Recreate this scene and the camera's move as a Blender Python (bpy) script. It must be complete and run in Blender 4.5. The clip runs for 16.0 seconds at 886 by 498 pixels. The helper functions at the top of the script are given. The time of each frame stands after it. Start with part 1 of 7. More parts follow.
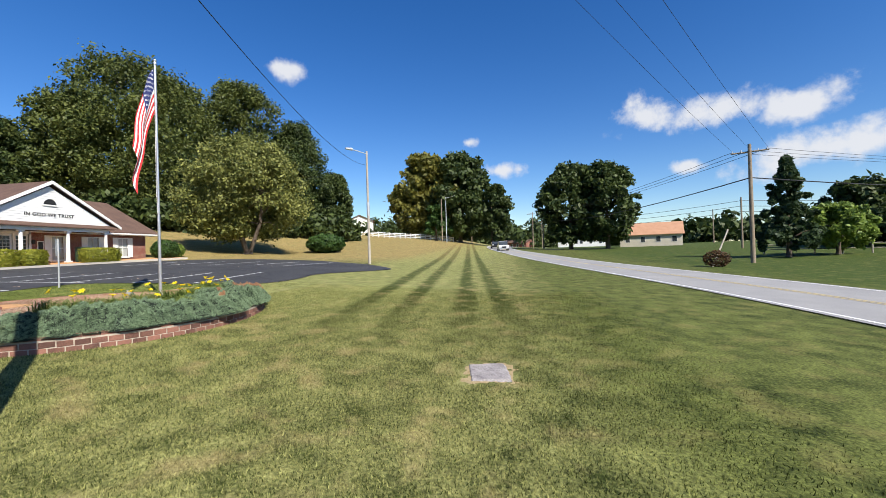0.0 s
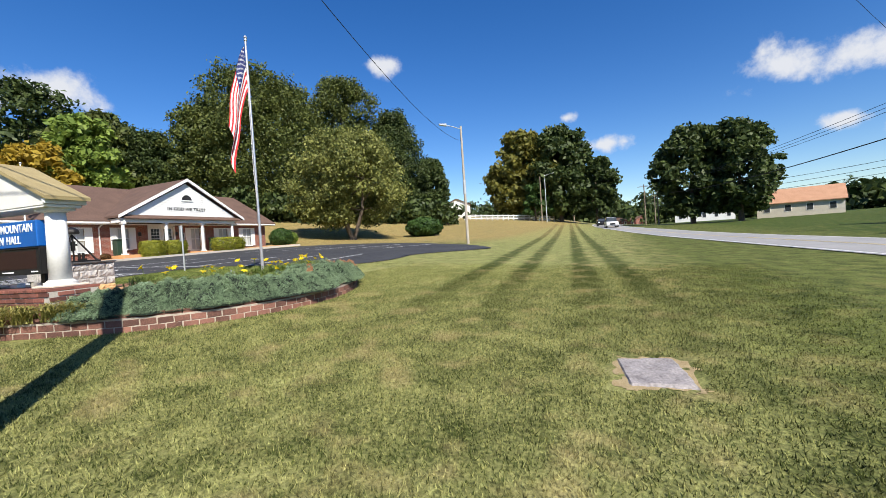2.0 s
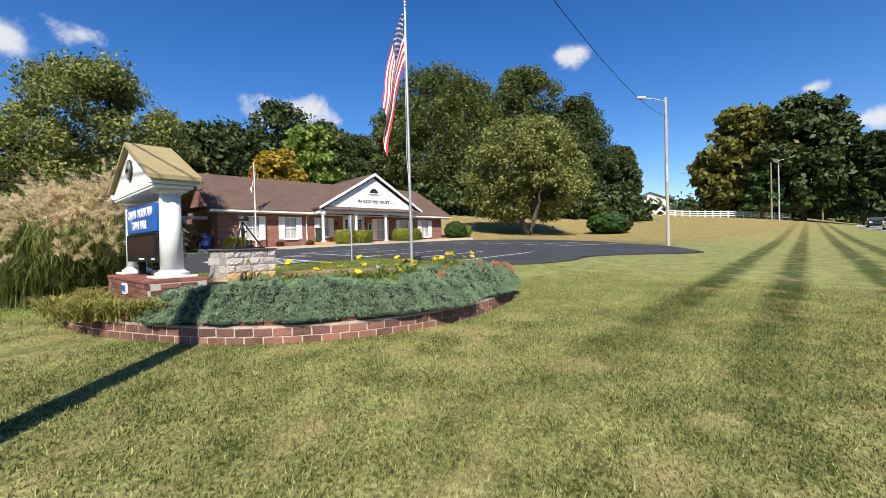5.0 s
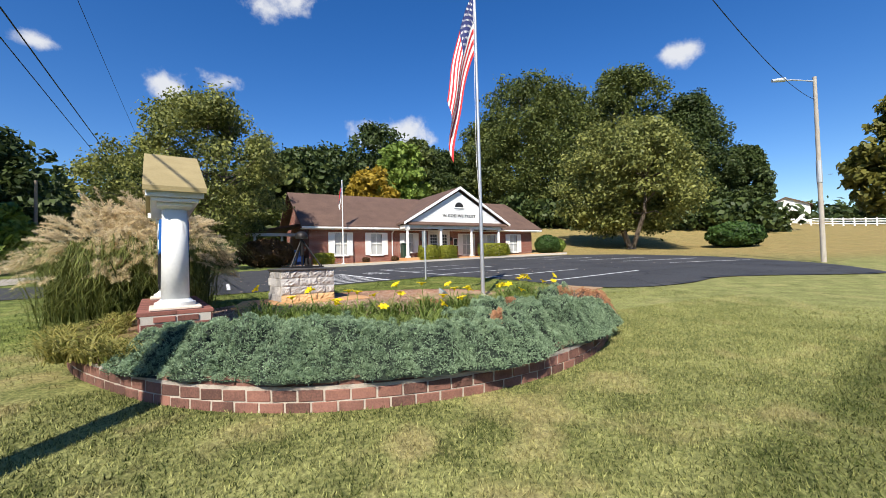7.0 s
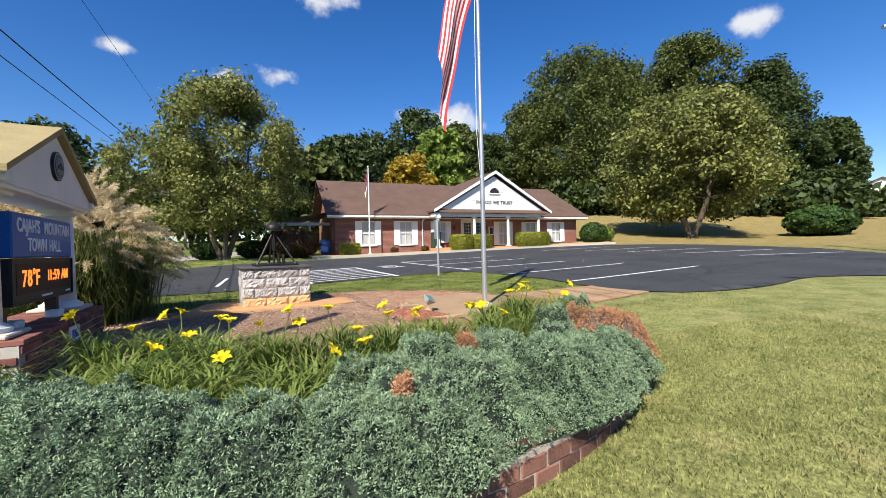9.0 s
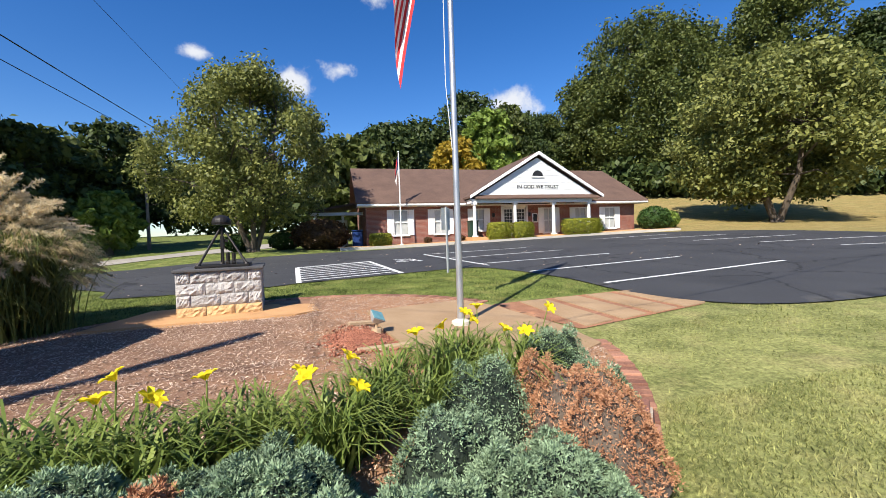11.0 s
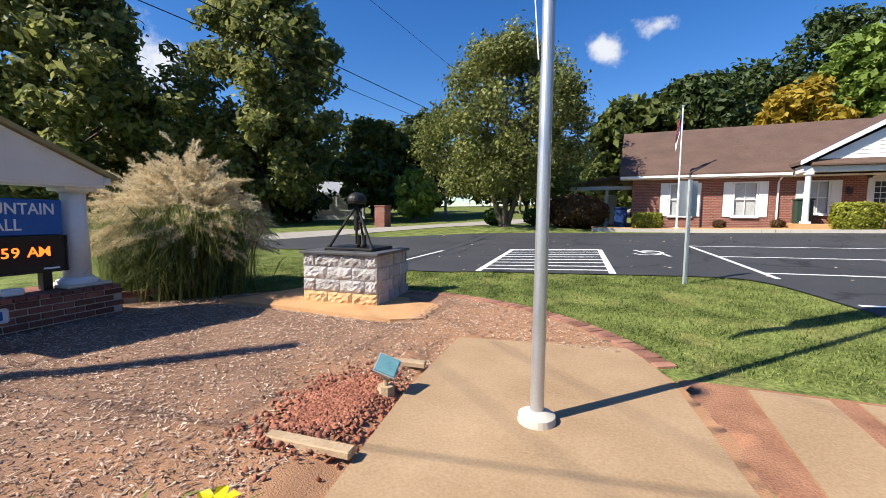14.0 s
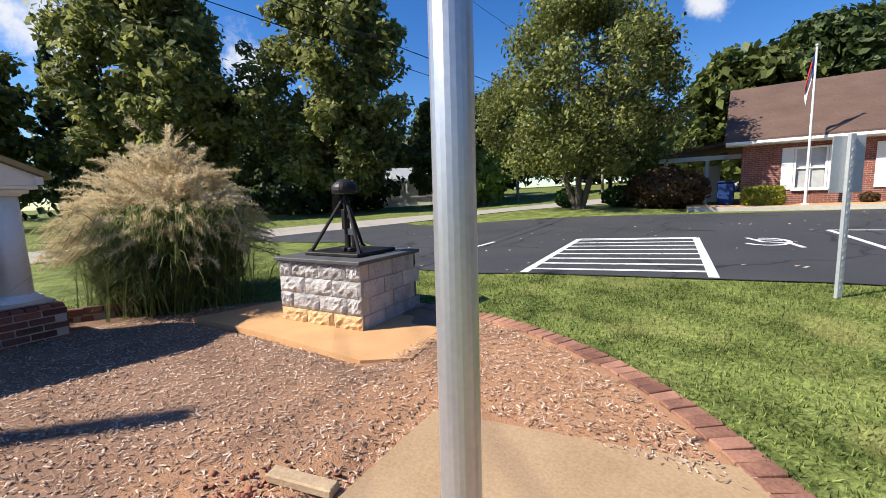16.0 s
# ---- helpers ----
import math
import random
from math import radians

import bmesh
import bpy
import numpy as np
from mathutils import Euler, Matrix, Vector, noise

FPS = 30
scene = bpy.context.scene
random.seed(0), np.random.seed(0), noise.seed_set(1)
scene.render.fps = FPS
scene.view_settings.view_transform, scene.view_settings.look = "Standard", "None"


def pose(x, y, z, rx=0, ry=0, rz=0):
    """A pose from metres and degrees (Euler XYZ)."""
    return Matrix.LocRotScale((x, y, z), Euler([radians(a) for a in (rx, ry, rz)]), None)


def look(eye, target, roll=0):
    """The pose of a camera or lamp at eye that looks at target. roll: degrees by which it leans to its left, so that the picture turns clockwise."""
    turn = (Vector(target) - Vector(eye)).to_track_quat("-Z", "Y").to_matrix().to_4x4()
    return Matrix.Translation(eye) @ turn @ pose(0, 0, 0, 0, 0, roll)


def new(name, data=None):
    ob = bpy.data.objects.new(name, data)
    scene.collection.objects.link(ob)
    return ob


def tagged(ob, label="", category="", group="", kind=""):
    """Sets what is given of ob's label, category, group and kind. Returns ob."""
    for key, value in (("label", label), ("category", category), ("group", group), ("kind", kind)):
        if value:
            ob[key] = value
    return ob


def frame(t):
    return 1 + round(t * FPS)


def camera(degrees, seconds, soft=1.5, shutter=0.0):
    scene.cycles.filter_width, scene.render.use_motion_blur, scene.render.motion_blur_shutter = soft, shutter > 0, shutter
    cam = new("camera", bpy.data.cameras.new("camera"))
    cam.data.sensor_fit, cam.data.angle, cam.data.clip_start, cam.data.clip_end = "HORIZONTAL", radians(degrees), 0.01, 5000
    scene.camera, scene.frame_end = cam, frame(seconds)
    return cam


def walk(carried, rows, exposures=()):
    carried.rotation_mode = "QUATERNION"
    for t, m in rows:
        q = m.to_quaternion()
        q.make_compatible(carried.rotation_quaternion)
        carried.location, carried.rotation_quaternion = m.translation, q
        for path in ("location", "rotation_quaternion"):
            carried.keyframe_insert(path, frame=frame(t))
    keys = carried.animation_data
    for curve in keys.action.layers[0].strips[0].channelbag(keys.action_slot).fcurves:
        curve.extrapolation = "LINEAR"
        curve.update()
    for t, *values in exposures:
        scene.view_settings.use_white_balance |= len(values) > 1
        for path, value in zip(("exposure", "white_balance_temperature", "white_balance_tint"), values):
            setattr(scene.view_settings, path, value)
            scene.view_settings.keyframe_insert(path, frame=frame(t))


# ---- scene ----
cam = camera(94.3, 16.0, 0.85)
PATH = [
    (0, (-6.797, -12.357, 1.071), (-4.824, -12.032, 1.084), -1.7),
    (0.5, (-6.529, -12.248, 0.984), (-4.568, -11.854, 0.957), -2.4),
    (1, (-6.116, -12.085, 0.937), (-4.195, -11.527, 0.907), -4.3),
    (1.5, (-5.665, -11.953, 0.791), (-3.794, -11.248, 0.745), -3.6),
    (2, (-5.216, -11.755, 0.707), (-3.376, -10.974, 0.665), -3.8),
    (2.5, (-4.749, -11.595, 0.632), (-2.966, -10.689, 0.6), -2.4),
    (3, (-4.302, -11.382, 0.594), (-2.588, -10.352, 0.569), -0.4),
    (3.5, (-3.871, -11.126, 0.658), (-2.243, -9.963, 0.652), -1.0),
    (4, (-3.447, -10.963, 0.701), (-1.913, -9.68, 0.678), -1.2),
    (4.2, (-3.301, -10.885, 0.704), (-1.809, -9.553, 0.679), -1.1),
    (6.3, (-1.862, -9.873, 0.874), (-0.718, -8.232, 0.886), -3.3),
    (6.5, (-1.703, -9.784, 0.882), (-0.606, -8.112, 0.907), -3.3),
    (7, (-1.352, -9.52, 0.856), (-0.363, -7.783, 0.911), -1.5),
    (7.5, (-0.895, -9.223, 0.949), (0.068, -7.471, 0.999), -1.4),
    (8, (-0.533, -8.882, 0.995), (0.38, -7.103, 1.019), 0.5),
    (8.5, (-0.005, -8.646, 0.99), (0.86, -6.843, 1.01), -0.2),
    (9, (0.466, -8.323, 1.011), (1.245, -6.481, 1.011), -1.4),
    (9.2, (0.588, -8.223, 1.014), (1.3, -6.354, 1.019), -0.9),
    (11.3, (2.648, -6.849, 1.176), (3.09, -4.9, 1.1), -1.9),
    (11.5, (2.833, -6.716, 1.225), (3.206, -4.753, 1.132), -1.5),
    (12, (3.251, -6.28, 1.227), (3.495, -4.298, 1.118), 0.2),
    (12.5, (3.577, -5.947, 1.22), (3.738, -3.955, 1.138), 0.1),
    (13, (3.919, -5.518, 1.253), (3.86, -3.522, 1.134), 0.5),
    (13.5, (4.171, -5.081, 1.325), (3.824, -3.117, 1.179), -0.2),
    (14, (4.364, -4.595, 1.301), (3.533, -2.783, 1.136), 0.6),
    (14.5, (4.42, -4.102, 1.314), (3.161, -2.561, 1.119), 0.9),
    (15, (4.412, -3.675, 1.299), (2.972, -2.305, 1.077), 0.7),
    (15.5, (4.321, -3.216, 1.281), (2.969, -1.761, 1.047), 0.1),
    (16, (4.292, -2.701, 1.372), (3.131, -1.09, 1.129), -1.6),
]
walk(cam, [(t, look(eye, target, roll)) for t, eye, target, roll in PATH], [(0, 0.65), (8, 0.66), (9.5, 0.76), (16, 0.80)])

# ---- world, sun, exposure ----
SHADOW = radians(48)            # direction in which shadows fall, from +x
SUN_ELEV = radians(43)
world = bpy.data.worlds.new("sky")
scene.world = world
world.use_nodes = True
wn, wl = world.node_tree.nodes, world.node_tree.links
bg = wn["Background"]
sky = wn.new("ShaderNodeTexSky")
sky.sky_type, sky.sun_disc = "NISHITA", False
sky.sun_elevation, sky.sun_rotation = SUN_ELEV, radians(90) - (SHADOW + math.pi)
sky.altitude, sky.air_density, sky.dust_density, sky.ozone_density = 300, 1.0, 0.3, 3.0
deep = wn.new("ShaderNodeHueSaturation")
deep.inputs["Saturation"].default_value, deep.inputs["Hue"].default_value = 1.34, 0.511
wl.new(sky.outputs[0], deep.inputs["Color"])
wl.new(deep.outputs[0], bg.inputs[0])
bg.inputs[1].default_value = 0.095

# fair-weather clouds: heading and height in degrees, half width, half height
CLOUDS = [(-17, 15.8, 5, 2.0), (-25, 15.2, 6, 2.3), (-32, 13.8, 4, 2.0), (-35, 9.3, 9, 2.6), (0.6, 10.8, 3.2, 1.1), (5.3, 14.7, 1.6, 0.9), (30.2, 23.3, 2.6, 1.6), (67, 17.6, 5.5, 2.2), (81, 30.8, 4, 2.2),
          (94, 20.4, 2.3, 1.9), (88.5, 21.8, 2.2, 1.4), (105, 22.0, 2.2, 0.9), (168, 17, 6, 5), (149.5, 15, 4, 6), (-22, 9.2, 2.2, 0.8), (-100, 22, 14, 5), (-150, 30, 10, 4), (-70, 14, 9, 3)]
coord = wn.new("ShaderNodeTexCoord")


def wmath(op, *vals):
    k = wn.new("ShaderNodeMath")
    k.operation = op
    for i, v in enumerate(vals):
        if isinstance(v, (int, float)):
            k.inputs[i].default_value = v
        else:
            wl.new(v, k.inputs[i])
    return k.outputs[0]


def wdot(v):
    k = wn.new("ShaderNodeVectorMath")
    k.operation, k.inputs[1].default_value = "DOT_PRODUCT", v
    wl.new(coord.outputs["Generated"], k.inputs[0])
    return k.outputs["Value"]


cover = None
for az, el, wide, high in CLOUDS:
    a, e = radians(az), radians(el)
    mid = Vector((math.cos(a) * math.cos(e), math.sin(a) * math.cos(e), math.sin(e)))
    side = Vector((-math.sin(a), math.cos(a), 0))
    rise = mid.cross(side)
    p, q = wmath("MULTIPLY", wdot(side), 1 / math.sin(radians(wide))), wmath("MULTIPLY", wdot(rise), 1 / math.sin(radians(high)))
    ring = wmath("SQRT", wmath("ADD", wmath("MULTIPLY", p, p), wmath("MULTIPLY", q, q)))
    one = wmath("SUBTRACT", wmath("SUBTRACT", 1.0, ring), wmath("MULTIPLY", wmath("LESS_THAN", wdot(mid), 0.2), 50.0))
    cover = one if cover is None else wmath("MAXIMUM", cover, one)
puff = wn.new("ShaderNodeTexNoise")
puff.inputs["Scale"].default_value, puff.inputs["Detail"].default_value, puff.inputs["Roughness"].default_value = 13, 7, 0.6
wl.new(coord.outputs["Generated"], puff.inputs["Vector"])
edge_ = wn.new("ShaderNodeMapRange")
edge_.interpolation_type = "SMOOTHSTEP"
edge_.inputs["From Min"].default_value, edge_.inputs["From Max"].default_value = 0.05, 1.05
wl.new(wmath("ADD", wmath("MAXIMUM", cover, -1.2), wmath("MULTIPLY", wmath("SUBTRACT", puff.outputs["Fac"], 0.47), 3.6)), edge_.inputs["Value"])
white = wn.new("ShaderNodeBackground")
white.inputs[0].default_value, white.inputs[1].default_value = (0.93, 0.95, 1.0, 1), 0.56
over = wn.new("ShaderNodeMixShader")
wl.new(wmath("MULTIPLY", edge_.outputs[0], 0.95), over.inputs[0])
wl.new(bg.outputs[0], over.inputs[1])
wl.new(white.outputs[0], over.inputs[2])
wl.new(over.outputs[0], wn["World Output"].inputs["Surface"])
sun = new("sun", bpy.data.lights.new("sun", "SUN"))
sun.data.energy, sun.data.angle, sun.data.color = 5.0, radians(0.5), (1.0, 0.935, 0.83)
toward = Vector((-math.cos(SHADOW) * math.cos(SUN_ELEV), -math.sin(SHADOW) * math.cos(SUN_ELEV), math.sin(SUN_ELEV)))
sun.matrix_world = look(toward * 60, (0, 0, 0))


# ---- materials ----
def mat(name, dark, light, rough=0.8, scale=8.0, fine=60.0, bump=0.15, metal=0.0, island=0.0, obj=0.0, spec=0.4, depth=0.01):
    """A two-scale noisy material between two colours; island or obj vary it from piece to piece."""
    m = bpy.data.materials.new(name)
    m.use_nodes = True
    n, l = m.node_tree.nodes, m.node_tree.links
    b = n["Principled BSDF"]
    b.inputs["Roughness"].default_value, b.inputs["Metallic"].default_value = rough, metal
    b.inputs["Specular IOR Level"].default_value = spec
    geo = n.new("ShaderNodeNewGeometry")
    big, small = n.new("ShaderNodeTexNoise"), n.new("ShaderNodeTexNoise")
    for t, s in ((big, scale), (small, fine)):
        t.inputs["Scale"].default_value, t.inputs["Detail"].default_value = s, 5
        l.new(geo.outputs["Position"], t.inputs["Vector"])
    add = n.new("ShaderNodeMath")
    add.operation = "ADD"
    l.new(big.outputs["Fac"], add.inputs[0])
    l.new(small.outputs["Fac"], add.inputs[1])
    last = add
    for amount, out in ((island, geo.outputs["Random Per Island"]), (obj, None)):
        if amount:
            if out is None:
                out = n.new("ShaderNodeObjectInfo").outputs["Random"]
            k = n.new("ShaderNodeMath")
            k.operation, k.inputs[1].default_value = "MULTIPLY_ADD", amount * 2
            l.new(out, k.inputs[0])
            l.new(last.outputs[0], k.inputs[2])
            k2 = n.new("ShaderNodeMath")
            k2.operation, k2.inputs[1].default_value = "SUBTRACT", amount
            l.new(k.outputs[0], k2.inputs[0])
            last = k2
    r = n.new("ShaderNodeMapRange")
    r.inputs["From Min"].default_value, r.inputs["From Max"].default_value = 0.55, 1.45
    l.new(last.outputs[0], r.inputs["Value"])
    mix = n.new("ShaderNodeMix")
    mix.data_type = "RGBA"
    mix.inputs["A"].default_value, mix.inputs["B"].default_value = (*dark, 1), (*light, 1)
    l.new(r.outputs[0], mix.inputs["Factor"])
    l.new(mix.outputs["Result"], b.inputs["Base Color"])
    if bump:
        k = n.new("ShaderNodeBump")
        k.inputs["Strength"].default_value, k.inputs["Distance"].default_value = bump, depth
        l.new(small.outputs["Fac"], k.inputs["Height"])
        l.new(k.outputs[0], b.inputs["Normal"])
    return m


def leaf_mat(name, dark, light, rough=0.55, through_light=0.35, scale=0.6, fine=5.0):
    m = mat(name, dark, light, rough, scale, fine, 0, island=0.35, spec=0.3)
    n, l = m.node_tree.nodes, m.node_tree.links
    b, out = n["Principled BSDF"], n["Material Output"]
    tr, mx = n.new("ShaderNodeBsdfTranslucent"), n.new("ShaderNodeMixShader")
    mx.inputs[0].default_value = through_light
    src = b.inputs["Base Color"].links[0].from_socket
    l.new(src, tr.inputs["Color"])
    l.new(b.outputs[0], mx.inputs[1])
    l.new(tr.outputs[0], mx.inputs[2])
    l.new(mx.outputs[0], out.inputs["Surface"])
    return m


def glow_mat(name, colour, strength):
    m = bpy.data.materials.new(name)
    m.use_nodes = True
    b = m.node_tree.nodes["Principled BSDF"]
    b.inputs["Base Color"].default_value = (*colour, 1)
    b.inputs["Emission Color"].default_value, b.inputs["Emission Strength"].default_value = (*colour, 1), strength
    return m


def brick_mat(name, a, b_, mortar, w=0.215, h=0.075):
    """Courses of brick by world position, for walls too far to show single bricks."""
    m = mat(name, a, b_, 0.85, 3, 40, 0.2)
    n, l = m.node_tree.nodes, m.node_tree.links
    bs = n["Principled BSDF"]
    src = bs.inputs["Base Color"].links[0].from_socket
    geo = n.new("ShaderNodeNewGeometry")
    sep, add, com = n.new("ShaderNodeSeparateXYZ"), n.new("ShaderNodeMath"), n.new("ShaderNodeCombineXYZ")
    l.new(geo.outputs["Position"], sep.inputs[0])
    l.new(sep.outputs[0], add.inputs[0])
    l.new(sep.outputs[1], add.inputs[1])
    l.new(add.outputs[0], com.inputs[0])
    l.new(sep.outputs[2], com.inputs[1])
    t = n.new("ShaderNodeTexBrick")
    t.inputs["Scale"].default_value = 1.0
    t.inputs["Brick Width"].default_value, t.inputs["Row Height"].default_value, t.inputs["Mortar Size"].default_value = w, h, 0.006
    t.inputs["Color1"].default_value, t.inputs["Color2"].default_value, t.inputs["Mortar"].default_value = (1, 1, 1, 1), (0.6, 0.6, 0.6, 1), (0, 0, 0, 1)
    l.new(com.outputs[0], t.inputs["Vector"])
    mul, mix = n.new("ShaderNodeMix"), n.new("ShaderNodeMix")
    mul.data_type = mix.data_type = "RGBA"
    mul.blend_type, mul.inputs["Factor"].default_value = "MULTIPLY", 0.7
    l.new(src, mul.inputs["A"])
    l.new(t.outputs["Color"], mul.inputs["B"])
    l.new(t.outputs["Fac"], mix.inputs["Factor"])
    l.new(mul.outputs["Result"], mix.inputs["A"])
    mix.inputs["B"].default_value = (*mortar, 1)
    l.new(mix.outputs["Result"], bs.inputs["Base Color"])
    return m


M = {}
M["white"] = mat("white_paint", (0.68, 0.68, 0.66), (0.82, 0.82, 0.80), 0.5, 2, 30, 0.03)
M["stucco"] = mat("white_stucco", (0.62, 0.61, 0.58), (0.80, 0.79, 0.76), 0.8, 3, 120, 0.25, depth=0.004)
M["brick"] = mat("red_brick", (0.085, 0.042, 0.032), (0.27, 0.125, 0.09), 0.85, 6, 70, 0.35, obj=0.45, depth=0.006)
M["brickdark"] = mat("dark_red_brick", (0.10, 0.040, 0.030), (0.26, 0.10, 0.075), 0.8, 6, 70, 0.3, obj=0.5, depth=0.006)
M["mortar"] = mat("mortar", (0.36, 0.33, 0.29), (0.52, 0.48, 0.42), 0.95, 10, 90, 0.3)
M["edgemortar"] = mat("weathered_mortar", (0.30, 0.25, 0.20), (0.52, 0.45, 0.37), 0.95, 10, 90, 0.3)
M["housebrick"] = brick_mat("house_brick", (0.17, 0.05, 0.035), (0.32, 0.11, 0.075), (0.33, 0.26, 0.22))
M["roof"] = mat("brown_shingle", (0.075, 0.045, 0.035), (0.155, 0.095, 0.07), 0.92, 1.2, 14, 0.3, depth=0.02)
M["tanroof"] = mat("tan_shingle", (0.24, 0.19, 0.09), (0.37, 0.30, 0.15), 0.9, 4, 60, 0.35)
M["asphalt"] = mat("asphalt", (0.025, 0.026, 0.029), (0.064, 0.065, 0.069), 0.8, 0.5, 120, 0.35)


def cracked(m, scale, dark):
    """Fine wandering cracks over a paved surface."""
    n, l = m.node_tree.nodes, m.node_tree.links
    b = n["Principled BSDF"]
    src = b.inputs["Base Color"].links[0].from_socket
    geo, vo, nz, add = n.new("ShaderNodeNewGeometry"), n.new("ShaderNodeTexVoronoi"), n.new("ShaderNodeTexNoise"), n.new("ShaderNodeVectorMath")
    vo.feature, vo.inputs["Scale"].default_value = "DISTANCE_TO_EDGE", scale
    nz.inputs["Scale"].default_value, nz.inputs["Detail"].default_value = 1.3, 6
    l.new(geo.outputs["Position"], nz.inputs["Vector"])
    add.operation = "ADD"
    l.new(geo.outputs["Position"], add.inputs[0])
    l.new(nz.outputs["Color"], add.inputs[1])
    l.new(add.outputs[0], vo.inputs["Vector"])
    r_ = n.new("ShaderNodeMapRange")
    r_.inputs["From Min"].default_value, r_.inputs["From Max"].default_value = 0.004, 0.014
    r_.inputs["To Min"].default_value, r_.inputs["To Max"].default_value = 0.75, 0.0
    l.new(vo.outputs["Distance"], r_.inputs["Value"])
    mx = n.new("ShaderNodeMix")
    mx.data_type = "RGBA"
    l.new(r_.outputs[0], mx.inputs["Factor"])
    l.new(src, mx.inputs["A"])
    mx.inputs["B"].default_value = (*dark, 1)
    l.new(mx.outputs["Result"], b.inputs["Base Color"])


cracked(M["asphalt"], 0.28, (0.010, 0.010, 0.011))
M["road"] = mat("worn_asphalt_road", (0.22, 0.22, 0.22), (0.34, 0.335, 0.325), 0.85, 0.7, 90, 0.3)
M["gravelroad"] = mat("pale_drive", (0.25, 0.23, 0.20), (0.40, 0.36, 0.31), 0.9, 0.8, 60, 0.3)
M["line"] = mat("white_line_paint", (0.55, 0.55, 0.54), (0.82, 0.82, 0.80), 0.6, 4, 80, 0.1)
M["yline"] = mat("faded_yellow_paint", (0.40, 0.32, 0.17), (0.55, 0.45, 0.24), 0.7, 4, 80, 0.1)
M["slab"] = mat("stained_concrete", (0.25, 0.155, 0.078), (0.44, 0.305, 0.18), 0.85, 1.6, 60, 0.2)
M["slabred"] = mat("clay_stained_concrete", (0.42, 0.22, 0.09), (0.62, 0.36, 0.17), 0.85, 2.2, 60, 0.2)
M["mulch"] = mat("wood_mulch", (0.10, 0.050, 0.030), (0.36, 0.21, 0.13), 0.95, 1.5, 90, 0.6, depth=0.015)
M["chip"] = mat("wood_chips", (0.16, 0.09, 0.055), (0.64, 0.48, 0.36), 0.9, 2, 40, 0.1, island=0.45)
M["redgravel"] = mat("red_brown_gravel", (0.20, 0.085, 0.045), (0.42, 0.21, 0.12), 0.95, 4, 70, 0.6, depth=0.02)
M["redrock"] = mat("red_lava_rock", (0.19, 0.062, 0.036), (0.42, 0.17, 0.10), 0.9, 4, 60, 0.3, island=0.4)
M["block"] = mat("split_face_block", (0.26, 0.245, 0.235), (0.60, 0.575, 0.55), 0.9, 6, 45, 0.9, obj=0.25, depth=0.02)
M["blockstain"] = mat("clay_stained_block", (0.46, 0.26, 0.10), (0.66, 0.46, 0.25), 0.9, 6, 45, 0.9, obj=0.2, depth=0.02)
M["cap"] = mat("dark_stone_cap", (0.05, 0.05, 0.052), (0.12, 0.115, 0.115), 0.55, 6, 80, 0.1)
M["bronze"] = mat("dark_bronze", (0.008, 0.007, 0.006), (0.022, 0.018, 0.016), 0.5, 8, 60, 0.1, metal=0.1)
M["alu"] = mat("brushed_aluminium", (0.50, 0.51, 0.53), (0.64, 0.65, 0.67), 0.38, 3, 60, 0.05, metal=0.75)
M["galv"] = mat("galvanised_steel", (0.42, 0.44, 0.45), (0.58, 0.60, 0.60), 0.5, 6, 60, 0.05, metal=0.5)
M["wood"] = mat("weathered_pole_wood", (0.16, 0.12, 0.085), (0.33, 0.27, 0.20), 0.9, 3, 40, 0.4)
M["palewood"] = mat("grey_pole_wood", (0.30, 0.26, 0.21), (0.46, 0.42, 0.36), 0.9, 3, 40, 0.4)
M["creosote"] = mat("dark_treated_wood", (0.05, 0.028, 0.018), (0.12, 0.07, 0.045), 0.85, 3, 40, 0.4)
M["timber"] = mat("old_timber", (0.30, 0.20, 0.11), (0.52, 0.39, 0.25), 0.9, 8, 50, 0.4)
M["bark"] = mat("bark", (0.055, 0.042, 0.032), (0.16, 0.125, 0.095), 0.95, 3, 30, 0.7, depth=0.03)
M["wire"] = mat("black_cable", (0.012, 0.012, 0.013), (0.02, 0.02, 0.022), 0.6, 5, 20, 0)
M["blue"] = mat("blue_sign_face", (0.008, 0.085, 0.34), (0.012, 0.12, 0.42), 0.35, 1, 20, 0.0)
M["black"] = mat("black_housing", (0.008, 0.008, 0.009), (0.02, 0.02, 0.021), 0.5, 4, 40, 0.02)
M["letter"] = mat("white_letter", (0.72, 0.74, 0.78), (0.85, 0.86, 0.88), 0.5, 4, 40, 0)
M["darkletter"] = mat("dark_letter", (0.01, 0.01, 0.011), (0.03, 0.03, 0.03), 0.5, 4, 40, 0)
M["led"] = glow_mat("amber_led", (1.0, 0.20, 0.025), 1.2)
M["glass"] = mat("window_glass", (0.03, 0.035, 0.04), (0.07, 0.08, 0.085), 0.06, 0.4, 2, 0, spec=0.9)
M["blind"] = mat("window_blind", (0.33, 0.34, 0.33), (0.52, 0.53, 0.51), 0.3, 1, 6, 0, spec=0.8)
M["green"] = mat("dark_green_bin", (0.015, 0.035, 0.022), (0.03, 0.06, 0.04), 0.5, 4, 40, 0)
M["bluebin"] = mat("blue_bin", (0.01, 0.03, 0.12), (0.02, 0.05, 0.18), 0.4, 4, 40, 0)
M["red_cloth"] = mat("red_cloth", (0.42, 0.015, 0.02), (0.62, 0.035, 0.04), 0.75, 3, 90, 0.1)
